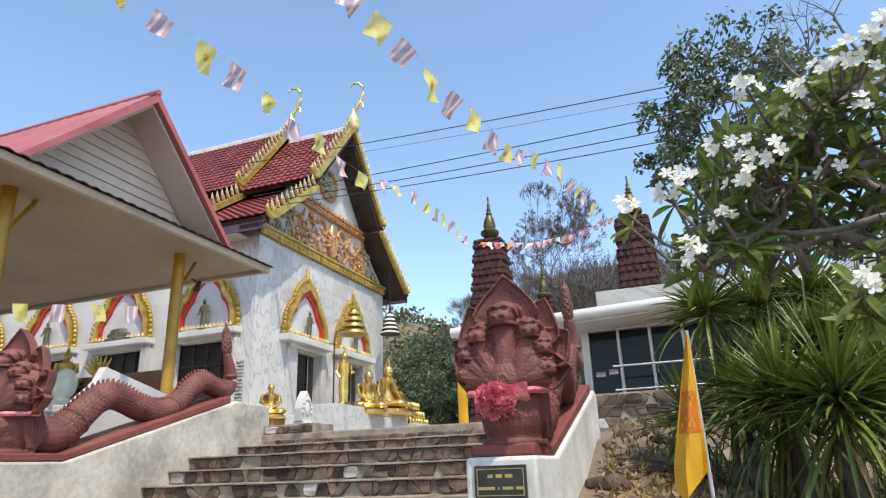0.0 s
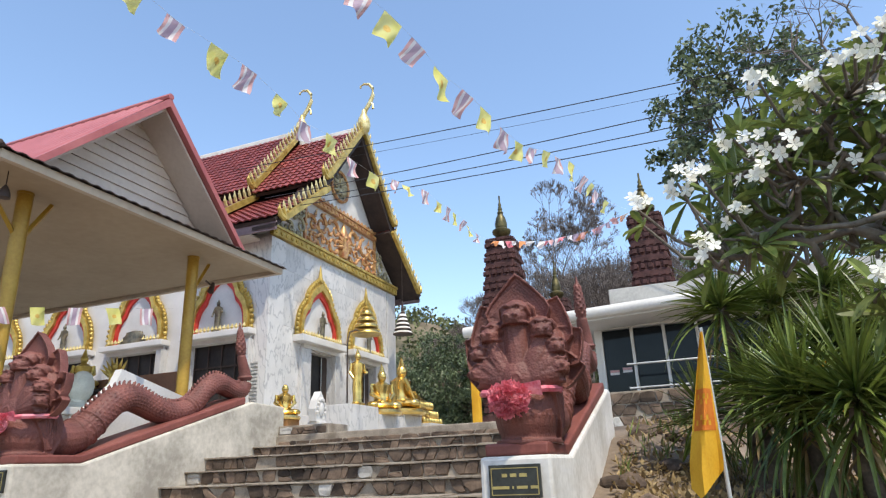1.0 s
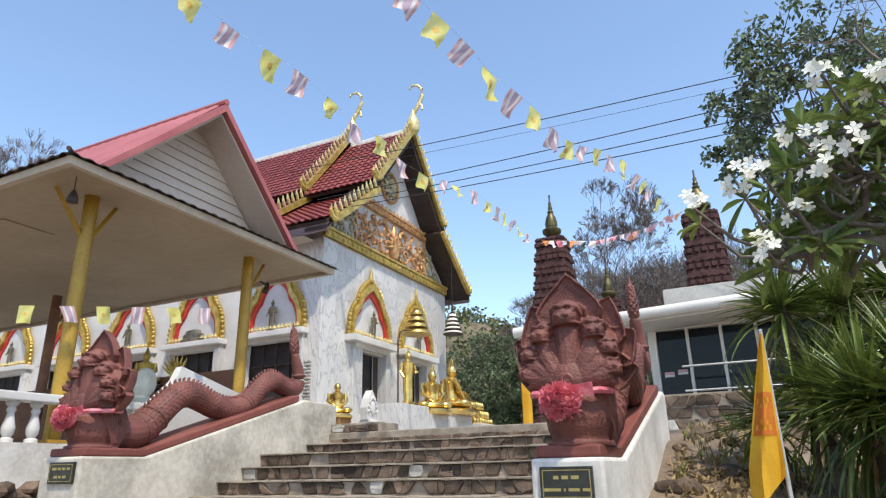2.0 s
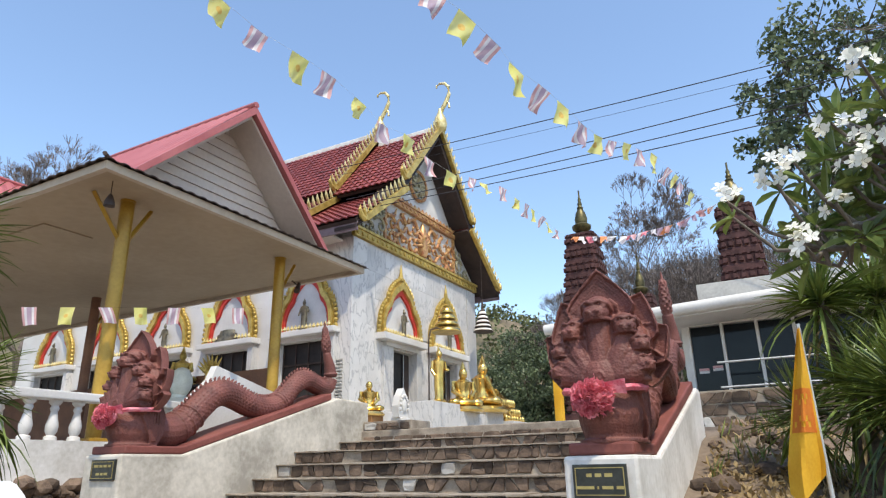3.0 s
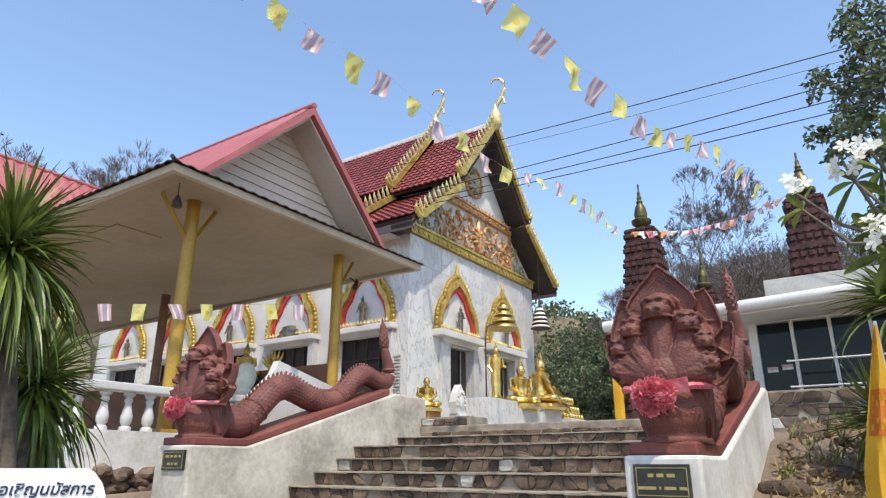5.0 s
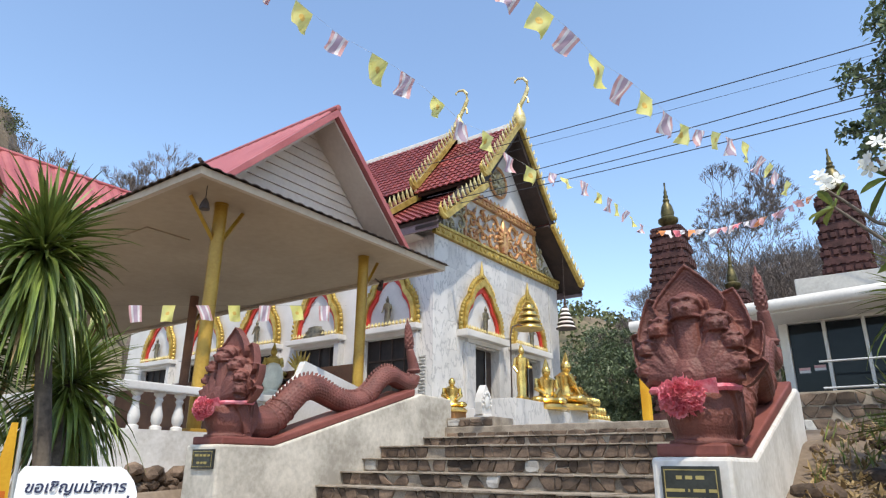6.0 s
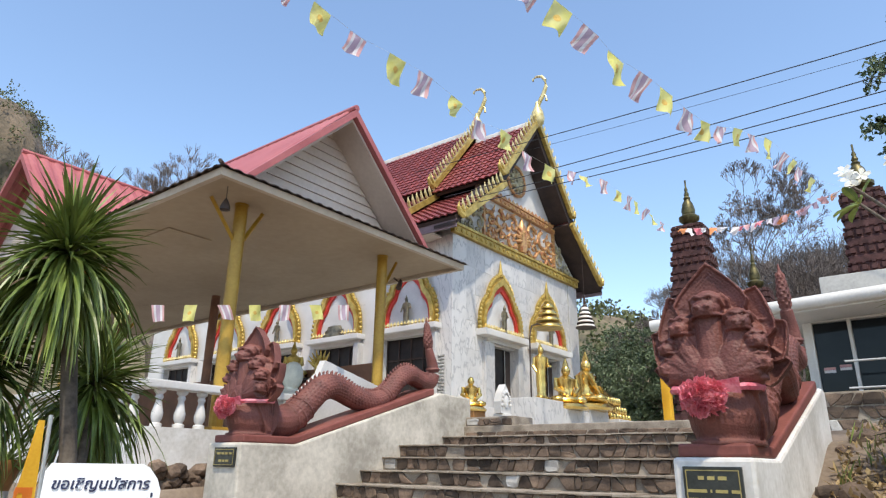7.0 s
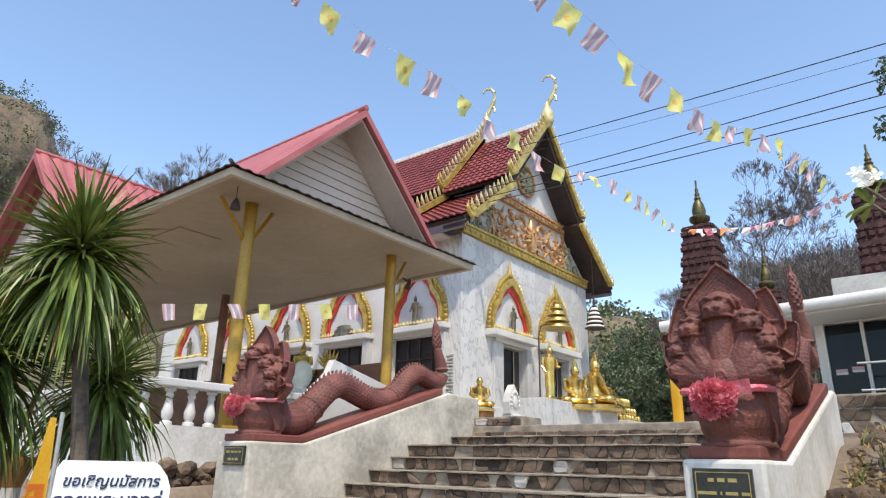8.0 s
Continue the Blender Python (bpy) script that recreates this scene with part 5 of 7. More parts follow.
def plaque(x, z, y, w, h, rows, label):
    p = thing("plaque", (x, y, z), label, "plaque", "pedestal plaques")
    part("slab", boxed(x - w / 2, x + w / 2, y - 0.03, y + 0.002, z - h / 2, z + h / 2, 0.006), M_BLACK, p)
    bm = bmesh.new()
    for a in ((x - w / 2 + 0.02, x + w / 2 - 0.02, z + h / 2 - 0.03, z + h / 2 - 0.024), (x - w / 2 + 0.02, x + w / 2 - 0.02, z - h / 2 + 0.024, z - h / 2 + 0.03),
              (x - w / 2 + 0.02, x - w / 2 + 0.026, z - h / 2 + 0.03, z + h / 2 - 0.03), (x + w / 2 - 0.026, x + w / 2 - 0.02, z - h / 2 + 0.03, z + h / 2 - 0.03)):
        box(bm, a[0], a[1], y - 0.034, y - 0.029, a[2], a[3])
    part("border", bm, M_LETTER, p)
    for zz, words, hh in rows:
        total = sum(words) + 0.025 * (len(words) - 1)
        u = x - total / 2
        for wd in words:
            part("bar", boxed(u, u + wd, y - 0.035, y - 0.029, z + zz - hh / 2, z + zz + hh / 2), M_LETTER, p)
            u += wd + 0.025


plaque(-1.508, 1.49, 5.2, 0.42, 0.25, [(0.045, (0.042, 0.050, 0.060), 0.026), (-0.045, (0.135, 0.012, 0.085, 0.055), 0.022)], "black plaque with gilt lettering bars on a white pedestal")
plaque(-7.53, 1.66, 5.2, 0.44, 0.24, [(0.045, (0.08, 0.05, 0.06, 0.05), 0.028), (-0.045, (0.06, 0.04, 0.06), 0.028)], "black plaque with gilt lettering bars on a cement pedestal")

# ---------------------------------------------------------------- statues before the hall
small_figure("monk_statue", (-11.0, 15.5, 3.05), 0.98, M_GOLD, "gilded seated monk statue on a brown block", "statue", "monk", (0.7, -0.7))
statue_block = part("statue_block", boxed(-11.3, -10.7, 15.2, 15.8, TERRACE, 3.05, 0.02), M_WOODBLOCK)
tagged(statue_block, "orange-brown tiled block under a monk statue", "pedestal")
bm = bmesh.new()
box(bm, -11.22, -10.78, 16.96, 17.36, 2.55, 3.1, 0.04)
prism(bm, [(16.9, 3.1), (17.42, 3.1), (17.46, 3.45), (17.36, 3.72), (17.16, 3.98), (16.96, 3.72), (16.86, 3.45)], "x", -11.12, -10.88)
for k in range(10):
    a = math.pi * k / 9
    ball(bm, (-10.86, 17.16 - 0.22 * math.cos(a), 3.35 + 0.4 * math.sin(a)), (0.05, 0.05, 0.06), seg=6, rings=4)
ball(bm, (-10.86, 17.16, 3.45), (0.06, 0.13, 0.2))
tagged(part("boundary_stone", bm, M_WHITE), "white leaf-shaped temple boundary stone", "stone")
for ya, yb, zt in ((18.6, 20.55, 3.72), (20.56, 22.6, 3.5), (22.61, 24.2, 3.6)):
    marble_base = part("marble_pedestal", boxed(-11.7, -10.7, ya, yb, TERRACE, zt, 0.02), M_MARBLE)
    tagged(marble_base, "grey veined marble pedestal under a gilded statue", "pedestal", "statue pedestals")
low_base = part("marble_pedestal", boxed(-11.6, -10.3, 24.25, 27.0, TERRACE, 3.35, 0.02), M_MARBLE)
tagged(low_base, "low grey marble pedestal under a gilded statue", "pedestal")
for i, (a, b, z) in enumerate(((27.05, 29.0, 2.85), (29.05, 33.0, 2.6))):
    ob = part("marble_step_block", boxed(-11.6, -10.2, a, b, TERRACE, z, 0.03), M_WHITE)
    tagged(ob, "low white stone block on the terrace", "block")
small_figure("standing_statue", (-11.0, 19.6, 3.72), 1.9, M_GOLD, "gilded standing robed statue on a marble pedestal", "statue", "stand", (0.9, -0.45))
small_figure("seated_statue", (-11.0, 21.4, 3.5), 1.6, M_GOLD, "gilded seated statue on a marble pedestal", "statue", "seat", (0.8, -0.6))
small_figure("raised_hand_statue", (-11.1, 23.3, 3.6), 1.95, M_GOLD, "large gilded seated statue with raised hand", "statue", "seat", (0.5, 0.6))
bm = bmesh.new()     # stacked gilded offering boats beside the large statue
for j, (a, b, z, r) in enumerate(((23.9, 25.3, 4.05, 0.3), (24.1, 25.9, 3.72, 0.3), (24.3, 26.3, 3.45, 0.26))):
    tube(bm, [(-11.0 + 0.05 * j, a, z + 0.28), (-10.95, (a + b) / 2, z), (-10.95, b - 0.2, z + 0.02), (-10.95, b + 0.15, z + 0.22)], [r, r, r * 0.7, 0.03], 12)
    for k in range(7):
        y = a + 0.2 + (b - a) * k / 7
        ball(bm, (-10.72, y, z + 0.02), (0.1, 0.1, 0.16), seg=8, rings=5)
tagged(part("gilded_drapery_statue", bm, M_GOLD, smooth=True), "gilded reclining tiered statue on a low pedestal", "statue")


def tier_umbrella(x, y, z0, ztop, zb, r, tiers, m_cover, m_trim, label):
    u = thing("tiered_umbrella", (x, y, z0), label, "umbrella", "ceremonial umbrellas")
    if z0 < ztop:        # bent iron pipe that carries the umbrella
        part("pole", tube(bmesh.new(), [(x, y - 1.35, z0), (x, y - 1.35, zb - 0.5), (x, y - 1.2, zb - 0.12), (x, y - 0.8, zb + 0.03), (x, y, zb + 0.06), (x, y, ztop)], 0.028, 8), M_IRON, u)
    else:
        part("rod", tube(bmesh.new(), [(x, y, z0), (x, y, ztop)], 0.008, 8), m_trim, u)
    step = (ztop - 0.35 - zb) / tiers
    for k in range(tiers):
        q = r * (1 - 0.72 * k / tiers)
        t = part("tier", lathe(bmesh.new(), (x, y, zb + step * k), [(q, 0), (q * 1.02, 0.03), (q * 0.97, step * 0.35), (q * 0.8, step * 0.62), (q * 0.55, step * 0.8), (0.04, step * 0.86)], 20), m_cover, u, "", True)
        part("trim", lathe(bmesh.new(), (x, y, zb + step * k), [(q * 1.03, -0.02), (q * 1.06, 0.0), (q * 1.03, 0.025)], 20), m_trim, t)
    part("spire", lathe(bmesh.new(), (x, y, ztop - 0.42), [(0.1, 0), (0.13, 0.08), (0.05, 0.16), (0.07, 0.22), (0.015, 0.62)], 10), m_trim, u, "", True)


tier_umbrella(-11.4, 20.95, 3.72, 7.75, 6.42, 0.52, 4, M_GOLD, M_GOLDPAINT, "gilded five-tier ceremonial umbrella beside the hall door")
tier_umbrella(-12.1, 25.6, 11.2, 8.6, 7.3, 0.42, 5, M_OLDWHITE, M_IRON, "white and dark striped tiered umbrella hung under the eave")

# ---------------------------------------------------------------- things in and by the pavilion
bm = bmesh.new()
lathe(bm, (-12.0, 9.8, 2.08), [(0.55, 0), (0.6, 0.2), (0.52, 0.5), (0.58, 0.75), (0.62, 0.9), (0.35, 1.02), (0.16, 1.1), (0.14, 1.2)], 20)
ball(bm, (-11.98, 9.8, 1.42 + 2.08), (0.27, 0.24, 0.33))
tagged(part("stone_bust", bm, M_GREYPLASTER, smooth=True), "pale grey plaster bust with a smooth head", "statue")
shrine_table = thing("shrine_table", (-12.7, 10.65, PFLOOR), "dark wooden shrine table in the pavilion", "table")
part("tabletop", boxed(-13.7, -11.75, 10.44, 10.88, 3.49, 3.55, 0.01), M_DARKWOOD, shrine_table)
for lx in (-13.62, -11.83):
    for ly in (10.50, 10.82):
        part("leg", boxed(lx - 0.04, lx + 0.04, ly - 0.04, ly + 0.04, PFLOOR, 3.49, 0.006), M_DARKWOOD, shrine_table)
small_figure("seated_idol", (-13.05, 10.66, 3.55), 0.84, M_GOLDPAINT, "small tarnished gold seated figure on a shrine table", "statue", "seat", (0.7, -0.7))
bm = bmesh.new()
idol = Vector((-12.1, 10.68, 3.55))
ball(bm, idol + Vector((0, 0, 0.07)), (0.17, 0.14, 0.07))
lathe(bm, idol, [(0.12, 0.05), (0.10, 0.2), (0.12, 0.32), (0.05, 0.40), (0.04, 0.44)], 12)
ball(bm, idol + Vector((0, 0, 0.49)), (0.06, 0.06, 0.075))
for k in range(7):       # hooded rays behind the figure
    a = -1.15 + 0.28 * k
    o = Vector((0.7 * math.sin(a), 0.7 * math.sin(a), math.cos(a)))
    tube(bm, [idol + Vector((-0.04, 0.08, 0.22)), idol + Vector((-0.04, 0.08, 0.25)) + o * 0.20, idol + Vector((0.02, 0.02, 0.28)) + o * (0.30 + 0.12 * math.cos(a))], [0.055, 0.045, 0.008], 7)
tagged(part("hooded_idol", bm, M_GOLDPAINT, smooth=True), "small tarnished gold figure backed by a fan of hooded necks", "statue")
bm = prism(bmesh.new(), [(6.6, 1.2), (9.4, 1.2), (9.4, 2.85), (8.9, 2.98), (7.6, 3.28), (7.5, 3.05), (6.6, 2.2)], "x", -8.6, -8.45)
tagged(part("sloping_parapet", bm, M_WHITE), "white painted sloping parapet behind the serpent", "wall", kind="structure")
bell = thing("hanging_lamp", (-9.0, 5.66, 5.62), "small dark bell-shaped lamp hung from the pavilion eave", "lamp")
part("bell", lathe(bmesh.new(), (-9.0, 5.66, 5.56), [(0.085, 0), (0.08, 0.06), (0.06, 0.12), (0.03, 0.18), (0.015, 0.2)], 14), M_IRON, bell, smooth=True)
part("chain", tube(bmesh.new(), [(-9.0, 5.66, 5.75), (-9.0, 5.66, PZ)], 0.008, 5), M_IRON, bell)
spotlight = thing("spotlight", (-9.4, 10.42, 5.4), "slim dark spotlight clamped to a column brace", "lamp")
part("housing", tube(bmesh.new(), [(-9.38, 10.5, 5.52), (-9.36, 10.46, 5.44), (-9.33, 10.38, 5.30)], [0.035, 0.05, 0.065], 12), M_IRON, spotlight, smooth=True)
part("bracket", tube(bmesh.new(), [(-9.38, 10.46, 5.46), (-9.47, 10.36, 5.56)], 0.018, 6), M_IRON, spotlight)


# ---------------------------------------------------------------- towers behind
def tower(x, y, zb, ztop, zc, rb, rt, label):
    """A stepped tower with moulded storeys, niches and a bronze spire; zc: foot of the spire."""
    t = thing("stepped_tower", (x, y, zb), label, "tower", "stepped towers")
    n = 14
    prof = []
    for k in range(n):
        z0, z1 = zb + (zc - zb) * k / n, zb + (zc - zb) * (k + 1) / n
        f0 = k / n
        r = rb + (rt - rb) * f0 ** 1.3
        h = z1 - z0
        prof += [(r * 1.06, z0 - zb), (r * 1.06, z0 - zb + 0.22 * h), (r * 0.97, z0 - zb + 0.3 * h), (r * 0.97, z0 - zb + 0.8 * h), (r * 1.03, z0 - zb + 0.86 * h), (r * 1.03, z1 - zb)]
    part("body", lathe(bmesh.new(), (x, y, zb), prof, 28, 0.85), M_PRANG, t)
    bm = bmesh.new()
    for k in range(n):
        z0 = zb + (zc - zb) * (k + 0.55) / n
        r = (rb + (rt - rb) * (k / n) ** 1.3)
        for side in range(4):
            c, w = math.cos(side * math.pi / 2), math.sin(side * math.pi / 2)
            for j in range(5):
                u = (j - 2) * r * 0.4
                for dz, big in ((0.0, 0.10), (0.26, 0.065)):
                    px, py = x + c * r * 1.02 - w * u, y + w * r * 1.02 + c * u
                    box(bm, px - big, px + big, py - big, py + big, z0 + dz - big * 1.3, z0 + dz + big)
    ob = part("niche_ornament", bm, M_PRANG, t)
    ob["kind"] = "stuff"
    h = ztop - zc
    rt = rt * 0.8
    part("spire", lathe(bmesh.new(), (x, y, zc), [(rt * 0.55, 0), (rt * 0.5, 0.08 * h), (rt * 0.95, 0.16 * h), (rt * 0.98, 0.22 * h), (rt * 0.6, 0.27 * h), (rt * 0.66, 0.36 * h), (rt * 0.5, 0.5 * h), (rt * 0.28, 0.58 * h), (rt * 0.34, 0.62 * h), (rt * 0.2, 0.66 * h), (rt * 0.26, 0.7 * h), (rt * 0.14, 0.76 * h), (rt * 0.18, 0.8 * h), (rt * 0.08, 0.86 * h), (0.05, 1.0 * h)], 18), M_BRONZE, t, "dark bronze lotus spire", True)


tower(-9.3, 32.7, TERRACE, 16.1, 13.4, 1.35, 0.66, "dark red stepped stone tower with bronze spire")
tower(-1.75, 33.9, TERRACE, 16.4, 13.8, 1.15, 0.76, "dark red stepped stone tower with bronze spire")
tower(-6.7, 33.3, TERRACE, 12.0, 9.7, 1.0, 0.5, "small dark stone tower with bronze spire")
yellow_post = part("yellow_post", boxed(-3.86, -3.72, 10.9, 11.04, TERRACE, 3.2, 0.02), M_AMBER)
tagged(yellow_post, "bright yellow painted post on the terrace", "post")


# ---------------------------------------------------------------- plants
def spot(bearing, rise, dist):
    """A place by its bearing and rise in degrees, seen from the foot of the stairs, and its distance over the ground."""
    return Vector((dist * math.sin(radians(bearing)), dist * math.cos(radians(bearing)), 1.6 + dist * math.tan(radians(rise))))


def rand_dir(r):
    while True:
        v = Vector((r.uniform(-1, 1), r.uniform(-1, 1), r.uniform(-1, 1)))
        if 0.1 < v.length < 1:
            return v.normalized()


def strap(verts, faces, root, d, length, width, droop, r, seg=6):
    """One long folded strap leaf that bends down along its length."""
    p, dv = root.copy(), d.normalized()
    side = dv.cross(Vector((0, 0, 1)))
    side = side.normalized() if side.length > 0.05 else Vector((1, 0, 0))
    k = len(verts)
    for i in range(seg + 1):
        f = i / seg
        w = width * min(1, 0.45 + 2.2 * f) * (1 - f ** 2.5) + 0.002
        keel = side.cross(dv) * w * 0.28
        verts += [tuple(p - side * w / 2), tuple(p - keel), tuple(p + side * w / 2)]
        if i:
            a = k + 3 * (i - 1)
            faces += [(a, a + 1, a + 4, a + 3), (a + 1, a + 2, a + 5, a + 4)]
        p += dv * length / seg
        dv = (dv + Vector((0, 0, -1)) * droop * (0.35 + f) / seg * 2).normalized()


def strap_crown(parent, centre, count, length, width, seed, skirt=0, dead=0):
    r = random.Random(seed)
    verts, faces = [], []
    for i in range(count):
        a, e = r.uniform(0, 6.283), math.asin(r.uniform(-0.35, 1.0))
        d = Vector((math.cos(a) * math.cos(e), math.sin(a) * math.cos(e), math.sin(e)))
        strap(verts, faces, centre + d * 0.05 + Vector((0, 0, r.uniform(-0.12, 0.06))), d, length * r.uniform(0.45, 0.95), width * r.uniform(0.55, 1.0), r.uniform(0.05, 0.45), r)
    for i in range(skirt):
        a, e = r.uniform(0, 6.283), radians(r.uniform(-75, -10))
        d = Vector((math.cos(a) * math.cos(e), math.sin(a) * math.cos(e), math.sin(e)))
        strap(verts, faces, centre - Vector((0, 0, r.uniform(0.03, 0.22))), d, length * r.uniform(0.95, 1.5), width * r.uniform(0.8, 1.15), r.uniform(0.8, 1.8), r)
    ob = sheet("crown", verts, faces, M_BLADE)
    hang(ob, parent)
    ob["kind"] = "stuff"
    if dead:
        verts, faces = [], []
        for i in range(dead):
            a = r.uniform(0, 6.283)
            strap(verts, faces, centre - Vector((0, 0, r.uniform(0.2, 0.4))), Vector((math.cos(a), math.sin(a), -0.8)), length * r.uniform(0.6, 1.0), width * 0.8, 1.8, r)
        ob = sheet("dead_leaves", verts, faces, M_DRYBLADE)
        hang(ob, parent)
        ob["kind"] = "stuff"


def dracaena(base, stems, seed, label, length, width, count, skirt, dead=0, trunk=0.06):
    d = thing("dracaena", base, label, "plant", "strap-leaved shrubs")
    base = Vector(base)
    for i, c in enumerate(stems):
        c = Vector(c)
        mid = base.lerp(c, 0.5) + Vector((0.10 * math.sin(3 * i + seed), 0.08 * math.cos(2 * i), -0.05))
        part("trunk", tube(bmesh.new(), [base, base.lerp(mid, 0.5), mid, c], [trunk * 1.25, trunk * 1.1, trunk, trunk * 0.8], 9), M_BARK, d, smooth=True)
        strap_crown(d, c, count, length, width, seed * 10 + i, skirt, dead)


# west of the stairs' foot
dracaena((-4.1, 1.84, 0.0), [spot(-69.1, 16.2, 4.5), spot(-73.8, 7.5, 4.7), spot(-65.6, 6.4, 5.4)], 2, "tall dracaena with drooping green strap leaves and bent grey trunk", 0.56, 0.036, 300, 260, 14, 0.05)
# east of the stairs, on the slope
for i, (b, e, dist, ln, ct) in enumerate(((1.9, 12.0, 7.4, 0.80, 200), (5.6, 11.6, 8.0, 0.85, 200), (6.4, 4.6, 6.3, 1.05, 260), (10.0, 4.2, 6.0, 1.05, 240), (-0.6, 3.6, 7.8, 0.8, 130), (3.2, 5.6, 7.2, 0.85, 170), (9.0, 8.0, 7.2, 0.9, 160), (13.6, 4.4, 6.4, 0.95, 170), (9.6, 12.2, 7.8, 0.85, 190), (12.6, 9.0, 7.0, 0.9, 180))):
    c = spot(b, e, dist)
    g = (c.x + 0.1, c.y + 0.15, ground_height(c.x + 0.1, c.y + 0.15) - 0.05)
    dracaena(g, [c], 20 + i, "dark green dracaena clump on the dry slope", ln * 0.88, 0.046, ct, 22, 10, 0.075)


def quad_leaf(verts, faces, p, d, up, ln, w):
    s = d.cross(up).normalized() * w
    k = len(verts)
    verts += [tuple(p), tuple(p + d * ln * 0.45 + s), tuple(p + d * ln), tuple(p + d * ln * 0.45 - s)]
    faces.append((k, k + 1, k + 2, k + 3))


def branch_mesh(segs, sides=5):
    """Tapered bars for many twigs at once: (start, end, r0, r1)."""
    verts, faces = [], []
    for a, b, r0, r1 in segs:
        d = (b - a).normalized()
        s = d.cross(Vector((0.3, 0.2, 1)))
        s = s.normalized() if s.length > 0.05 else Vector((1, 0, 0))
        u = s.cross(d)
        k = len(verts)
        for p, q in ((a, r0), (b, r1)):
            verts += [tuple(p + q * (s * math.cos(6.283 * i / sides) + u * math.sin(6.283 * i / sides))) for i in range(sides)]
        faces += [(k + i, k + (i + 1) % sides, k + sides + (i + 1) % sides, k + sides + i) for i in range(sides)]
    return verts, faces


def grow(r, p, d, ln, rad, depth, segs, tips, spread=0.55, lift=0.12, thin=0.0):
    for _ in range(3):
        q = p + d * ln / 3
        segs.append((p, q, max(rad, thin), max(rad * 0.86, thin)))
        p, rad = q, rad * 0.86
        d = (d + rand_dir(r) * 0.16 + Vector((0, 0, lift * 0.3))).normalized()
    if depth == 0:
        tips.append((p, d))
        return
    for k in range(r.choice((2, 3, 3)) if depth > 2 else r.choice((3, 4, 5, 6))):
        nd = (d + rand_dir(r) * spread * 1.5 + Vector((0, 0, lift))).normalized()
        grow(r, p, nd, ln * r.uniform(0.58, 0.80), rad * 0.66, depth - 1, segs, tips, spread, lift, thin)


def bare_tree(name, base, height, depth, seed, label, lean=(0, 0), spread=0.5):
    r = random.Random(seed)
    t = thing(name, base, label, "tree", "leafless trees")
    segs, tips = [], []
    grow(r, Vector(base), Vector((lean[0], lean[1], 1)).normalized(), height * 0.27, height * 0.019, depth, segs, tips, spread, 0.14, 0.010)
    n = 9
    for nm, chunk, m in (("trunk", segs[:n], M_BARK), ("twig_mass", segs[n:], M_TWIG)):
        v, f = branch_mesh(chunk, 6 if nm == "trunk" else 4)
        ob = sheet(nm, v, f, m)
        hang(ob, t)
        if nm == "twig_mass":
            ob["kind"] = "stuff"


def leafy_tree(base, clumps, seed, label, leaf, per, trunk, group="leafy trees"):
    """Trunk, limbs to each clump (centre, radius), and loose leaves round twigs in each clump."""
    r = random.Random(seed)
    t = thing("tree", base, label, "tree", group)
    base = Vector(base)
    segs, verts, faces = [], [], []
    top = sum((Vector(c) for c, _ in clumps), Vector()) / len(clumps)
    fork = base.lerp(top, 0.55)
    fork.x, fork.y = base.x * 0.6 + top.x * 0.4, base.y * 0.6 + top.y * 0.4
    v, f = branch_mesh([(base, base.lerp(fork, 0.5) + Vector((0.1, 0, 0)), trunk, trunk * 0.85), (base.lerp(fork, 0.5) + Vector((0.1, 0, 0)), fork, trunk * 0.85, trunk * 0.7)], 8)
    hang(sheet("trunk", v, f, M_BARK, True), t)
    for c, rad in clumps:
        c = Vector(c)
        m = fork.lerp(c, 0.5) + rand_dir(r) * rad * 0.4
        segs += [(fork, m, trunk * 0.45, trunk * 0.28), (m, c, trunk * 0.28, trunk * 0.12)]
        for _ in range(13):
            tip = c + rand_dir(r) * rad * r.uniform(0.55, 1.0)
            segs.append((c, tip, trunk * 0.12, trunk * 0.03))
            for _ in range(per):
                p = tip + rand_dir(r) * rad * 0.30 * r.random() ** 0.6
                d = (rand_dir(r) + Vector((0, 0, -0.5))).normalized()
                quad_leaf(verts, faces, p, d, rand_dir(r), leaf * r.uniform(0.7, 1.2), leaf * 0.26)
    v, f = branch_mesh(segs, 4)
    hang(sheet("limb", v, f, M_BARK), t)
    ob = sheet("crown", verts, faces, M_LEAF)
    hang(ob, t)
    ob["kind"] = "stuff"


r = random.Random(11)
clumps = []
for b, e, q in ((2.5, 30, 1.5), (5.0, 32, 1.5), (0.8, 27.5, 1.2), (3.2, 26.5, 1.5), (6.5, 28.5, 1.6), (0.3, 24.5, 1.1), (2.2, 23.5, 1.2), (5.2, 23.0, 1.3), (8.5, 31, 1.6), (9.0, 26, 1.6), (11.5, 29, 1.5), (8.0, 21.0, 1.3), (3.4, 18.4, 1.1), (5.8, 17.5, 1.3), (9.0, 16.5, 1.4), (1.4, 17.2, 0.8), (12, 22, 1.6), (13, 17, 1.5), (15, 26, 1.6)):
    clumps.append((spot(b + 0.7, e - 0.6, 21 + r.uniform(-1.6, 1.6)), q * 0.95))
leafy_tree((2.6, 21.5, 1.9), clumps, 5, "tall broadleaf tree with dark green open crown", 0.23, 46, 0.22)
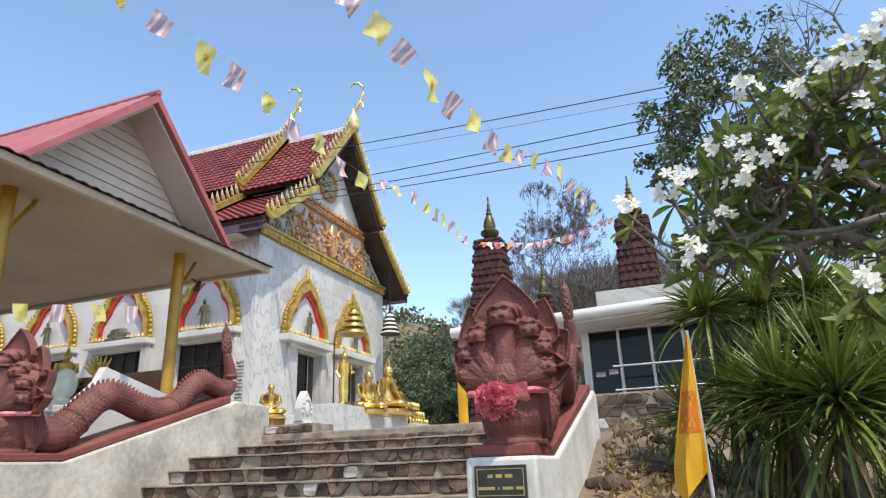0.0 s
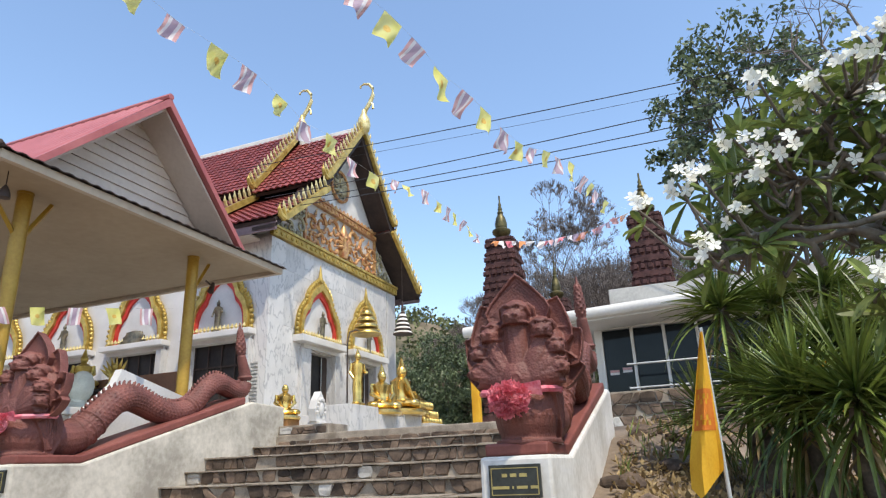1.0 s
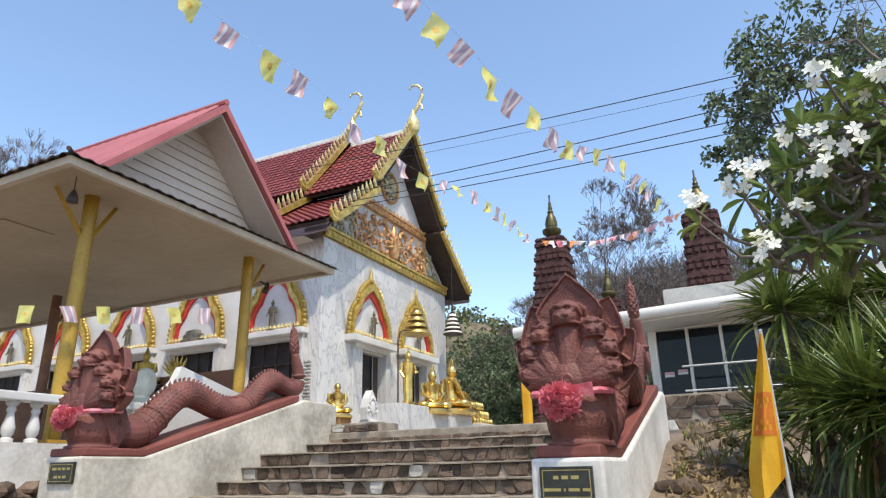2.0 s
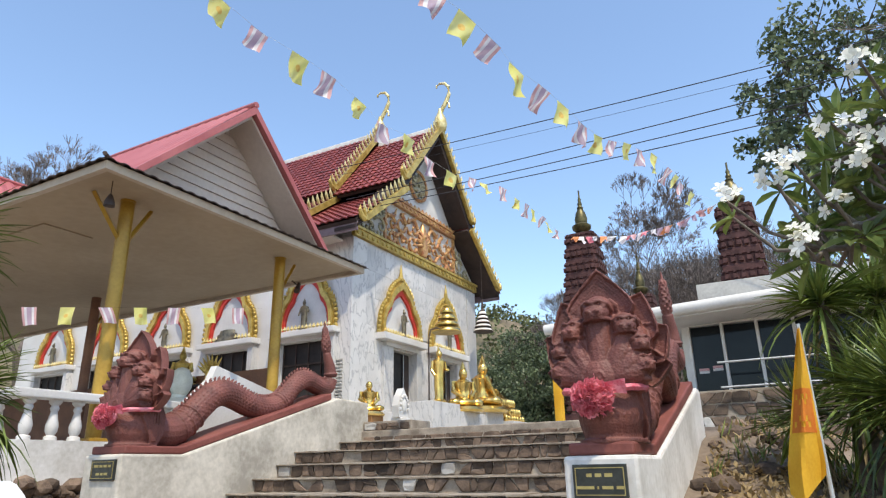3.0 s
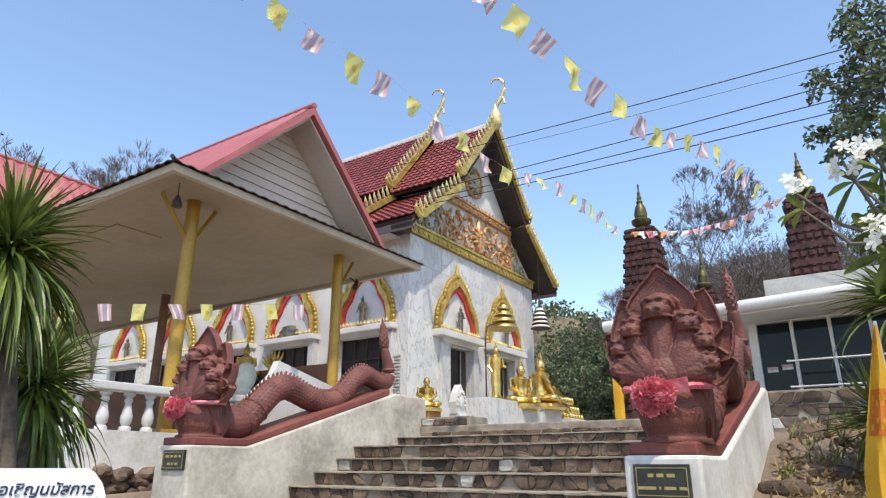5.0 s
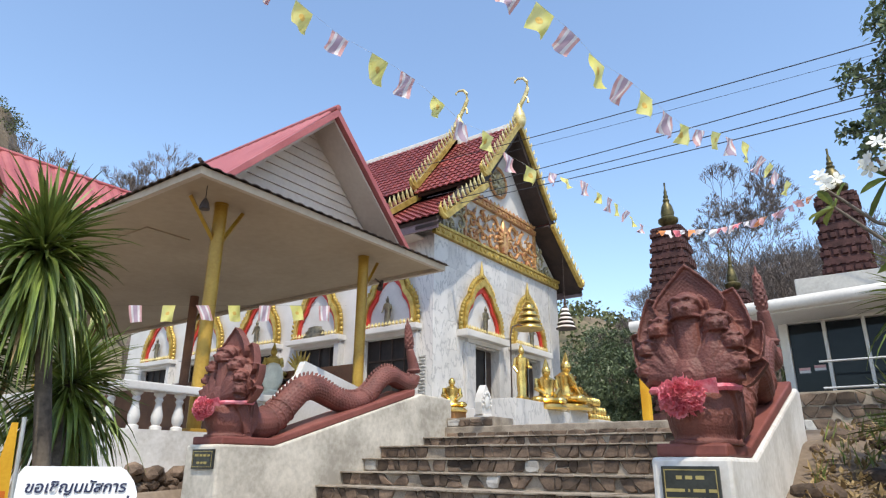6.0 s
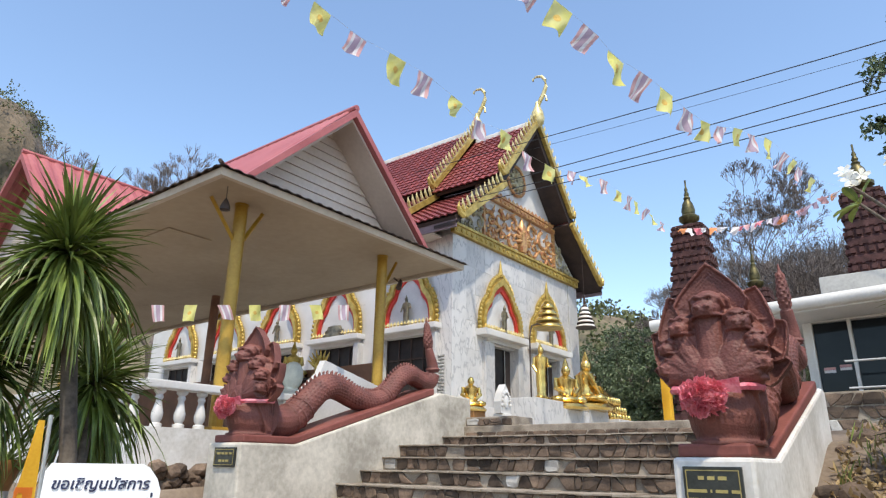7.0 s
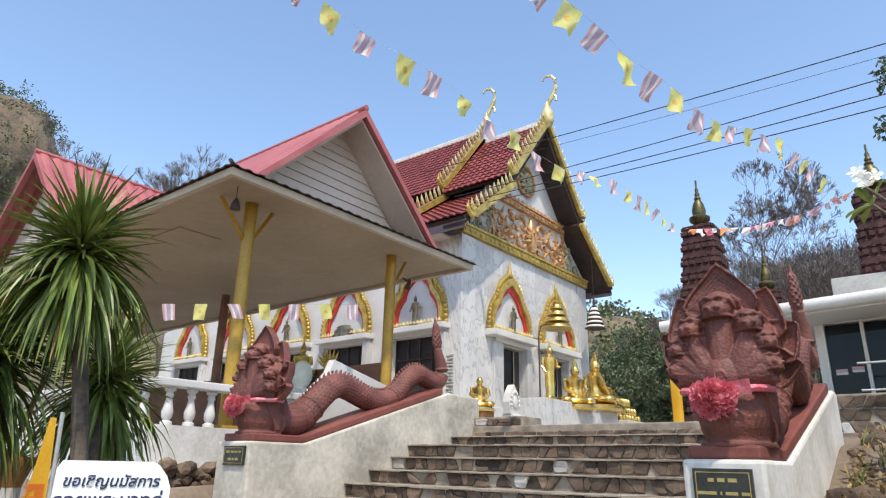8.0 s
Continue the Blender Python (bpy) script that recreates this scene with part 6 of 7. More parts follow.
for i, (b, e, dist, q) in enumerate(((-22.8, 5.4, 38, 2.0), (-20.4, 6.6, 36, 2.0), (-18.2, 7.4, 34, 2.1), (-25.6, 5.4, 44, 2.2), (-16.5, 6.4, 40, 2.0), (-24.0, 8.2, 48, 2.6), (-21.6, 8.8, 47, 2.6), (-27.0, 7.0, 50, 2.6))):
    cl = [(spot(b + r.uniform(-1.6, 1.6), e + r.uniform(-3.0, 1.2), dist + r.uniform(-1.5, 1.5)), q * r.uniform(0.5, 0.8)) for _ in range(9)]
    p = spot(b, 0, dist)
    leafy_tree((p.x, p.y, TERRACE), cl, 40 + i, "dark green bushy tree beyond the terrace", 0.22, 62, 0.16)

p = spot(-13.2, 0, 44)
bare_tree("bare_tree", (p.x, p.y, 3.0), 22.0, 8, 3, "tall leafless grey tree behind the towers", (0.02, 0.0), 0.36)
for i, (b, dist, h, sd) in enumerate(((-15.4, 50, 15, 7), (-10.2, 46, 16.5, 8), (-7.6, 48, 17.5, 9), (-5.4, 50, 17.5, 12), (-2.6, 48, 17, 13), (-9.0, 56, 18.5, 14), (-12.0, 52, 15.0, 15), (0.4, 50, 17, 16), (-18.6, 54, 13, 17), (-6.4, 42, 13.5, 18), (-3.9, 43, 13.0, 19), (-11.2, 58, 19, 31), (-14.0, 60, 18, 32), (-8.2, 60, 20, 33), (-4.8, 58, 19, 34), (-1.2, 56, 19, 35), (-16.8, 58, 15, 36))):
    for shift, share in ((0, 1.0), (1.1, 0.86), (-0.8, 0.94)):
        p = spot(b + shift, 0, dist + 2 * abs(shift))
        bare_tree("bare_tree", (p.x, p.y, 3.0), h * share, 6, sd + round(50 * abs(shift)), "slender leafless grey tree in a dry thicket", (0.05 * math.sin(i * 2.1), 0.0), 0.42)
p = spot(-61.8, 0, 44)
bare_tree("bare_tree", (p.x, p.y, 3.0), 19.5, 8, 23, "leafless grey tree behind the pavilion roof", (0, 0), 0.36)

# plumeria beside the slope
plumeria = thing("plumeria_tree", (2.1, 4.4, 0.6), "plumeria tree with white flower clusters and grey branches", "tree")
base = Vector((2.1, 4.4, 0.6))
fork = [spot(22, 8, 4.6), spot(17, 13, 4.5), spot(12.5, 16, 4.5), spot(20, 20, 4.4)]
segs = [(base, fork[0], 0.10, 0.085), (fork[0], fork[1], 0.07, 0.055), (fork[1], fork[2], 0.05, 0.035), (fork[0], fork[3], 0.07, 0.05)]
NODES = []
for b, e, dd in ((5.5, 17.0, 4.3), (8.0, 17.5, 4.4), (9.5, 20.5, 4.3), (11.5, 17.5, 4.5), (13.0, 21.0, 4.4), (15.0, 17.5, 4.5), (16.0, 22.0, 4.4), (14.0, 25.5, 4.3), (10.0, 24.0, 4.4), (13.5, 13.0, 4.4), (10.0, 13.5, 4.5), (16.5, 12.0, 4.5), (3.0, 15.5, 4.3)):
    near = min(fork + [v for v in NODES], key=lambda q: (q - spot(b, e, dd)).length)
    tip = spot(b, e, dd)
    mid = near.lerp(tip, 0.5) + Vector((0.03, 0.05, -0.06))
    segs += [(near, mid, 0.028, 0.022), (mid, tip, 0.022, 0.016)]
    NODES += [tip, mid]
FLOWERS = [(8.2, 28.9), (11.8, 27.0), (12.8, 27.7), (15.6, 24.8), (13.2, 21.7), (17.9, 29.5), (15.7, 29.0), (7.8, 23.8), (8.6, 23.7), (2.2, 22.5), (0.3, 22.1), (-3.6, 20.7), (1.4, 16.5), (5.4, 24.7), (13.6, 12.2), (4.5, 18.8), (6.6, 22.0), (16.3, 27.5), (18.9, 29.9), (14.6, 28.2)]
GREEN = [(5.2, 22.2), (6.4, 20.5), (7.6, 21.8), (9.2, 24.6), (11.2, 24.2), (12.8, 22.8), (10.4, 20.4), (8.4, 18.4), (6.2, 17.6), (4.4, 18.6), (13.6, 19.2), (15.0, 21.4), (12.0, 17.2), (9.8, 16.2), (14.8, 17.2), (11.6, 14.2), (14.6, 14.2), (16.6, 24.6), (14.6, 25.0), (7.8, 15.2), (16.4, 28.2), (17.2, 20.0), (16.8, 16.6), (5.0, 15.8), (16.2, 11.8), (12.8, 12.2), (13.0, 27.2), (8.2, 25.0), (1.4, 16.2), (2.8, 17.4), (15.6, 9.0), (13.2, 9.6), (17.6, 13.5)]
r = random.Random(21)
leaf_v, leaf_f, pet_v, pet_f = [], [], [], []
SPRIGS = [(b, e) for b, e in GREEN if e > 14.5 or b > 13]
for i, (b, e) in enumerate(SPRIGS + [(b + 0.5, e - 1.6) for b, e in FLOWERS] + [(b + r.uniform(-1.3, 1.6), e + r.uniform(-1.6, 0.8)) for b, e in SPRIGS] + [(r.uniform(5, 18), r.uniform(16, 27)) for _ in range(26)] + [(r.uniform(13, 18), r.uniform(10, 16)) for _ in range(8)]):
    tip = spot(b, e, 4.3 + r.uniform(-0.2, 0.7))
    start = min(NODES, key=lambda q: (q - tip).length)
    mid = start.lerp(tip, 0.55) + Vector((0, 0, -0.10)) + rand_dir(r) * 0.06
    segs += [(start, mid, 0.015, 0.012), (mid, tip, 0.012, 0.009)]
    axis = (tip - mid).normalized()
    for k in range(r.randint(5, 8)):
        a = k * 2.4 + r.random()
        s = axis.cross(Vector((0.2, 0.1, 1))).normalized()
        u = s.cross(axis)
        d = (axis * r.uniform(0.05, 0.9) + s * math.cos(a) + u * math.sin(a)).normalized()
        ln, w = r.uniform(0.15, 0.30), r.uniform(0.022, 0.038)
        side = d.cross(axis + Vector((0, 0, 0.4))).normalized()
        nrm = side.cross(d)
        q = len(leaf_v)
        for f, ww in ((0, 0.1), (0.3, 0.75), (0.65, 1.0), (0.88, 0.6), (1.0, 0.04)):
            c = tip + d * ln * f - Vector((0, 0, 0.06 * f * f)) 
            leaf_v += [tuple(c - side * w * ww + nrm * 0.012 * ww), tuple(c - nrm * 0.004), tuple(c + side * w * ww + nrm * 0.012 * ww)]
        for j in range(4):
            z = q + 3 * j
            leaf_f += [(z, z + 1, z + 4, z + 3), (z + 1, z + 2, z + 5, z + 4)]
for line in (((21, 15.0, 4.6), (17.0, 16.6, 4.45), (12.5, 16.3, 4.35), (7.5, 17.3, 4.3), (3.0, 17.0, 4.3)), ((21, 18.6, 4.7), (17.0, 20.6, 4.5), (12.5, 20.8, 4.4), (8.8, 22.4, 4.3), (6.4, 22.8, 4.3)), ((19.5, 17.0, 4.6), (15.8, 18.6, 4.4), (13.2, 21.4, 4.4), (12.6, 23.6, 4.3), (11.4, 25.6, 4.3))):
    bend = [fork[0]] + [spot(*q) for q in line]      # long limbs that sweep out over the slope
    for k, (a, b) in enumerate(zip(bend, bend[1:])):
        m = a.lerp(b, 0.5) + rand_dir(r) * 0.05
        segs += [(a, m, 0.034 - 0.005 * k, 0.0315 - 0.005 * k), (m, b, 0.0315 - 0.005 * k, 0.029 - 0.005 * k)]
for b, e in FLOWERS:         # flowering shoots
    tip = spot(b, e, 4.0)
    start = min(NODES, key=lambda q: (q - tip).length)
    mid = start.lerp(tip, 0.6) + Vector((0.02, 0.03, -0.08))
    segs += [(start, mid, 0.014, 0.011), (mid, tip, 0.011, 0.008)]
v, f = branch_mesh(segs, 8)
hang(sheet("branch", v, f, M_GREYBARK, True), plumeria)
ob = sheet("crown", leaf_v, leaf_f, M_PLUMLEAF)
hang(ob, plumeria)
ob["kind"] = "stuff"
for b, e in FLOWERS:
    c = spot(b, e, 3.98 + r.uniform(-0.08, 0.08))
    pet_v, pet_f = [], []
    for k in range(r.randint(3, 8)):
        p = c + rand_dir(r) * r.uniform(0.03, 0.11 if e > 14 else 0.06)
        n = (p - c + Vector((-0.15, -0.35, 0.15)) * 0.35 + rand_dir(r) * 0.04).normalized()
        s = n.cross(Vector((0.1, 0.2, 1))).normalized()
        u = s.cross(n)
        for j in range(5):
            a = j * 1.2566 + k
            d = s * math.cos(a) + u * math.sin(a)
            t2 = n.cross(d)
            q = len(pet_v)
            pet_v += [tuple(p), tuple(p + d * 0.022 + t2 * 0.016 + n * 0.007), tuple(p + d * 0.042 + t2 * 0.015 + n * 0.012), tuple(p + d * 0.047 - t2 * 0.002 + n * 0.008), tuple(p + d * 0.028 - t2 * 0.014 + n * 0.004)]
            pet_f.append((q, q + 1, q + 2, q + 3, q + 4))
    ob = hang(sheet("blossom", pet_v, pet_f, M_PETAL), plumeria)
    ob["kind"] = "stuff"

# seed pods and dry twigs at the top of the plumeria
segs, tips = [], []
for b, e in ((12.5, 29.5), (14.5, 31.5), (10.5, 30.0)):
    grow(r, spot(b + 2.5, e - 3, 4.6), Vector((-0.4, 0, 1)).normalized(), 0.34, 0.012, 2, segs, tips, 0.7)
v, f = branch_mesh(segs, 5)
hang(sheet("dry_twig", v, f, M_TWIG), plumeria)

# ---------------------------------------------------------------- hills and cliff
def hillside(name, b0, b1, near, far, rise, m, label, nb=70, nd=16, rough=1.0, seed=0):
    verts, faces = [], []
    for j in range(nd):
        f = j / (nd - 1)
        for i in range(nb):
            b = b0 + (b1 - b0) * i / (nb - 1)
            d = near + (far - near) * f
            top = rise(b) * far * math.tan(math.radians(1)) 
            h = 1.6 + top * smoothstep(-0.05, 1.0, f) - (1 - smoothstep(0, 0.12, f)) * 2
            x, y = d * math.sin(radians(b)), d * math.cos(radians(b))
            s = far / 100
            n = noise.fractal((x / 14 / s, y / 14 / s, seed + h / 30 / s), 1.0, 2.0, 5)
            verts.append((x + rough * 2.2 * n * s, y + rough * 2.2 * n * s, h + rough * 1.6 * n * s * min(1, 3 * f)))
    for j in range(nd - 1):
        for i in range(nb - 1):
            a = j * nb + i
            faces.append((a, a + 1, a + nb + 1, a + nb))
    ob = sheet(name, verts, faces, m, True)
    tagged(ob, label, "hill", kind="structure")
    return verts


def hill_rise(b):
    return 9.2 + 3.0 * math.exp(-((b + 26) / 5.5) ** 2) + 4.2 * math.exp(-((b + 4) / 9) ** 2)


hv = hillside("hill", -75, 40, 62, 125, hill_rise, M_HILL, "dry scrubby hillside with patches of bare rock", 160, 20, 1.0, 3)


def cliff_rise(b):
    return 23.0 * (1 - smoothstep(-73.4, -71.6, b)) + 6.5 * (1 - smoothstep(-79, -72.6, b)) - 0.5 * math.sin(b * 1.3) if b < -71.6 else 0.0


cv = hillside("cliff", -112, -69.6, 95, 150, cliff_rise, M_CLIFF, "steep brown limestone cliff with dry scrub", 150, 26, 2.2, 9)


def scrub(name, points, seed, per, size, m, label):
    rr = random.Random(seed)
    verts, faces = [], []
    for p in points:
        c = Vector(p)
        rad = size * rr.uniform(0.6, 1.7)
        for _ in range(per):
            q = c + Vector((rr.uniform(-1, 1) * rad, rr.uniform(-1, 1) * rad, rr.uniform(0, 1.3) * rad))
            quad_leaf(verts, faces, q, rand_dir(rr), rand_dir(rr), size * rr.uniform(0.35, 0.7), size * 0.18)
    tagged(sheet(name, verts, faces, m), label, "shrubs", kind="stuff")


rr = random.Random(4)
cand = [p for p in hv if -40 < math.degrees(math.atan2(p[0], p[1])) < 22 and p[2] > 4]
scrub("hill_scrub", [tuple(Vector(rr.choice(cand)) + Vector((rr.uniform(-2.5, 2.5), rr.uniform(-2.5, 2.5), 0))) for _ in range(900)], 6, 40, 1.35, M_SCRUB, "dry green scrub covering the hillside")
cand = [p for p in cv if p[2] > 25 and math.degrees(math.atan2(p[0], p[1])) > -95]
scrub("cliff_scrub", [tuple(Vector(rr.choice(cand)) + rand_dir(rr) * 2) for _ in range(900)], 7, 24, 0.9, M_SCRUB, "sparse dry scrub clinging to the cliff")

# slope litter and stones
rr = random.Random(9)
verts, faces = [], []
for _ in range(9000):
    x, y = rr.uniform(-1.05, 4.5 if rr.random() < 0.5 else 1.2), rr.uniform(4.6, 14.5) if rr.random() < 0.5 else rr.uniform(4.6, 8)
    p = Vector((x, y, ground_height(x, y) + rr.uniform(0.005, 0.05)))
    quad_leaf(verts, faces, p, rand_dir(rr), Vector((rr.uniform(-0.4, 0.4), rr.uniform(-0.4, 0.4), 1)), rr.uniform(0.05, 0.14), rr.uniform(0.012, 0.03))
tagged(sheet("leaf_litter", verts, faces, M_DRYBLADE), "dry fallen leaves scattered over the slope", "leaves", kind="stuff")
verts, faces = [], []
for _ in range(2600):
    x, y = rr.uniform(-1.0, 4.0), rr.uniform(5.0, 13.5)
    if noise.noise((x * 1.3, y * 0.8, 2)) < 0.05:
        continue
    g = Vector((x, y, ground_height(x, y)))
    d = Vector((rr.uniform(-0.5, 0.5), rr.uniform(-0.5, 0.5), 1)).normalized()
    quad_leaf(verts, faces, g, d, rand_dir(rr), rr.uniform(0.12, 0.32), 0.012)
tagged(sheet("weeds", verts, faces, M_PLUMLEAF), "low green weeds on the dry slope", "weeds", kind="stuff")


def rock(x, y, z, s, seed, label="rough brown boulder on the slope"):
    q = random.Random(seed)
    bm = bmesh.new()
    bmesh.ops.create_icosphere(bm, subdivisions=2, radius=1)
    for v in bm.verts:
        v.co *= 1 + 0.32 * noise.noise(v.co * 1.4 + Vector((seed, 0, 0)))
        v.co = Vector((v.co.x * s, v.co.y * s * q.uniform(0.7, 1.0), v.co.z * s * 0.7)) + Vector((x, y, z))
    tagged(part("rock", bm, M_STONE), label, "rock", "loose rocks")


for k in range(80):
    x, y = rr.uniform(-1.05, 3.2 if k < 40 else 0.8), rr.uniform(5.2, 12)
    rock(x, y, ground_height(x, y), rr.uniform(0.05, 0.2), k)
for k in range(44):      # rubble footing between the base wall and the pedestal
    x, z = -9.06 + rr.uniform(-0.05, 0.06), rr.uniform(0.85, 1.56)
    rock(x, rr.uniform(5.1, 6.5), z, rr.uniform(0.10, 0.16), 100 + k, "pale brown field stone in the low rubble wall")
for k in range(14):
    x, y = rr.uniform(-9, -5.5), rr.uniform(2.6, 4.6)
    rock(x, y, ground_height(x, y), rr.uniform(0.08, 0.2), 200 + k, "rough brown rock beside the stairs")

# ---------------------------------------------------------------- flags, sign, strings, cables
def cloth(parent, name, top, along, down, w, h, u0, u1, m, wave, seed, off=0.0):
    """A strip of hanging cloth between shares u0 and u1 of its width, rippled."""
    bm = bmesh.new()
    n, q = max(2, int(10 * (u1 - u0)) + 1), 8
    nrm = along.cross(down).normalized()
    rows = []
    for i in range(n + 1):
        u = u0 + (u1 - u0) * i / n
        col = []
        for j in range(q + 1):
            v = j / q
            c = top + along * w * (u - 0.5) * (1 - 0.1 * v) + down * h * v + nrm * (wave * v * math.sin(5 * u + 3.5 * v + seed) + off) + along * wave * 0.8 * v * v * math.sin(seed * 1.7)
            col.append(bm.verts.new(c))
        rows.append(col)
    for a, b in zip(rows, rows[1:]):
        for j in range(q):
            bm.faces.new((a[j], b[j], b[j + 1], a[j + 1]))
    return part(name, bm, m, parent, smooth=True)


def disc_on(parent, top, along, down, w, h, cu, cv, rad, wave, seed, m, off):
    bm = bmesh.new()
    nrm = along.cross(down).normalized()

    def at(u, v):
        return top + along * w * (u - 0.5) * (1 - 0.1 * v) + down * h * v + nrm * (wave * v * math.sin(5 * u + 3.5 * v + seed) + off) + along * wave * 0.8 * v * v * math.sin(seed * 1.7)
    c = bm.verts.new(at(cu, cv))
    ring = [bm.verts.new(at(cu + rad / w * math.cos(6.283 * k / 16), cv + rad / h * math.sin(6.283 * k / 16))) for k in range(16)]
    for k in range(16):
        bm.faces.new((c, ring[k], ring[(k + 1) % 16]))
    part("emblem", bm, m, parent)


def bunting_flag(top, along, down, w, h, striped, seed, wave=0.05, group="bunting flags"):
    if striped:
        f = thing("bunting_flag", top, "small faded red white and blue striped flag on a string", "flag", group)
        edges = (0, 0.167, 0.333, 0.667, 0.833, 1.0)
        for k, m in enumerate((M_FLAGRED, M_FLAGWHITE, M_FLAGBLUE, M_FLAGWHITE, M_FLAGRED)):
            cloth(f, "stripe", top, along, down, w, h, edges[k], edges[k + 1], m, wave, seed)
    else:
        f = thing("bunting_flag", top, "small yellow flag with a round emblem on a string", "flag", group)
        cloth(f, "cloth", top, along, down, w, h, 0, 1, M_YELLOW, wave, seed)
        for o in (-0.004, 0.004):
            disc_on(f, top, along, down, w, h, 0.5, 0.5, w * 0.16, wave, seed, M_FADED, o)


def string_of(name, pts, rad, m, label, category):
    tagged(part(name, tube(bmesh.new(), pts, rad, 5), m), label, category)


def bunting(marks, near, far, first, size, seed, start=None, finish=None):
    """Flags on a string, each given by the bearing and rise of its middle; the string runs from near to far."""
    q = random.Random(seed)
    n = len(marks)
    mids = [spot(b, e, near + (far - near) * (k / (n - 1)) ** 1.2) for k, (b, e) in enumerate(marks)]
    ties = []
    for k, c in enumerate(mids):
        along = (mids[min(k + 1, n - 1)] - mids[max(k - 1, 0)]).normalized()
        down = Vector((0, 0, -1)) + Vector((-0.65, -0.35, 0)) * q.uniform(0.1, 1.3) + rand_dir(q) * 0.55
        down = (down - along * down.dot(along) * 0.7).normalized()
        h = size * q.uniform(0.85, 1.15)
        ties.append(c - down * h * 0.5)
        bunting_flag(ties[-1], along, down, size * q.uniform(0.8, 1.0), h, (k + first) % 2 == 0, q.uniform(0, 9), size * q.uniform(0.12, 0.30))
    lead = [start or ties[0] + (ties[0] - ties[2]) * 0.8] + ties + ([finish] if finish else [])
    string_of("bunting_string", lead, 0.0018, M_STRING, "thin pale string of bunting across the sky", "string")
    return lead[-1]


END = spot(-4.0, 20.5, 19)
WEST = [(-54.6, 39.0), (-51.1, 37.1), (-47.3, 35.4), (-43.2, 33.7), (-40.2, 32.5), (-37.0, 30.8), (-34.6, 28.8), (-32.1, 27.9), (-30.0, 26.0), (-27.9, 24.8)]
SMALL = [(-25.8, 24.4), (-24.6, 24.0), (-23.0, 23.4), (-21.7, 22.4), (-20.9, 21.8), (-20.2, 21.3), (-19.5, 20.7), (-18.9, 20.2), (-18.2, 19.5)]
EAST = [(-29.4, 39.6), (-26.4, 37.6), (-23.8, 35.6), (-21.0, 33.0), (-19.0, 31.2), (-16.8, 29.7), (-15.2, 27.9), (-13.8, 26.8), (-12.5, 26.3), (-11.2, 25.9), (-10.1, 25.2), (-8.9, 24.6), (-8.1, 23.4), (-7.4, 22.8), (-7.0, 22.0), (-6.3, 21.2)]
TOWER_TIE = spot(-16.8, 19.2, 19)
middle_tie = bunting(WEST, 8.6, 13.6, 0, 0.40, 1)
bunting(SMALL, 14.2, 18.6, 0, 0.31, 3, middle_tie, TOWER_TIE)
bunting(EAST, 8.4, 17.5, 0, 0.40, 2, None, END)
q = random.Random(6)
STOPS = [TOWER_TIE, spot(-12.0, 18.8, 19.6), spot(-7.8, 19.3, 19.4), END]
line = [STOPS[k // 8].lerp(STOPS[k // 8 + 1], (k % 8) / 8) for k in range(24)] + [END]
for k in range(24):          # faded scraps on the string between the towers
    p = line[k].lerp(line[k + 1], q.random() * 0.8)
    s = thing("bunting_scrap", p, "small faded pink and orange cloth scrap on a string", "flag", "faded cloth scraps")
    wide = q.uniform(0.13, 0.24)
    cloth(s, "cloth", p, (line[k + 1] - line[k]).normalized(), (Vector((-0.5, -0.3, -1)) + rand_dir(q) * 0.8).normalized(), wide, wide * q.uniform(0.9, 1.5), 0, 1, q.choice((M_FLAGORANGE, M_FLAGRED, M_FLAGRED, M_FLAGWHITE, M_FLAGWHITE, M_YELLOW, M_PINK, M_FLAGBLUE)), 0.07, k)
string_of("bunting_string", line, 0.0018, M_STRING, "thin pale string of faded bunting", "string")

# flags hung along the pavilion front
fa, fb = spot(-70.5, 11.0, 11.4), spot(-44.8, 13.3, 11.2)
string_of("bunting_string", [fa.lerp(fb, k / 10) for k in range(11)], 0.0009, M_WIRE, "thin string of flags before the pavilion", "string")
for k in range(10):
    bunting_flag(fa.lerp(fb, 0.04 + 0.098 * k), (fb - fa).normalized(), (Vector((0, 0, -1)) + (fb - fa).normalized() * (0.0, 0.5, 0.05, 0.15, -0.1, 0.55, 0.1, -0.05, 0.4, 0.0)[k]).normalized(), 0.19, 0.27, k % 2 == 1, k * 1.3, 0.035, "flags along the pavilion front")

for (bl, rl), (br, rr_), rad in (((-28.0, 28.17), (3.2, 30.3), 0.014), ((-27.4, 27.55), (-1.0, 29.6), 0.006), ((-26.6, 25.6), (-0.2, 28.1), 0.014), ((-26.1, 24.82), (-0.85, 26.97), 0.014), ((-26.1, 24.23), (-1.45, 26.1), 0.014)):
    right, left = spot(br, rr_, 15.5), spot(bl, rl, 18.6)
    right, left = right + (right - left) * 0.5, left + (left - right) * 0.62
    pts = [left.lerp(right, k / 12) - Vector((0, 0, 0.10 * math.sin(math.pi * k / 12))) for k in range(13)]
    string_of("power_cable", pts, rad, M_WIRE, "black power cable strung to the temple roof", "cable")


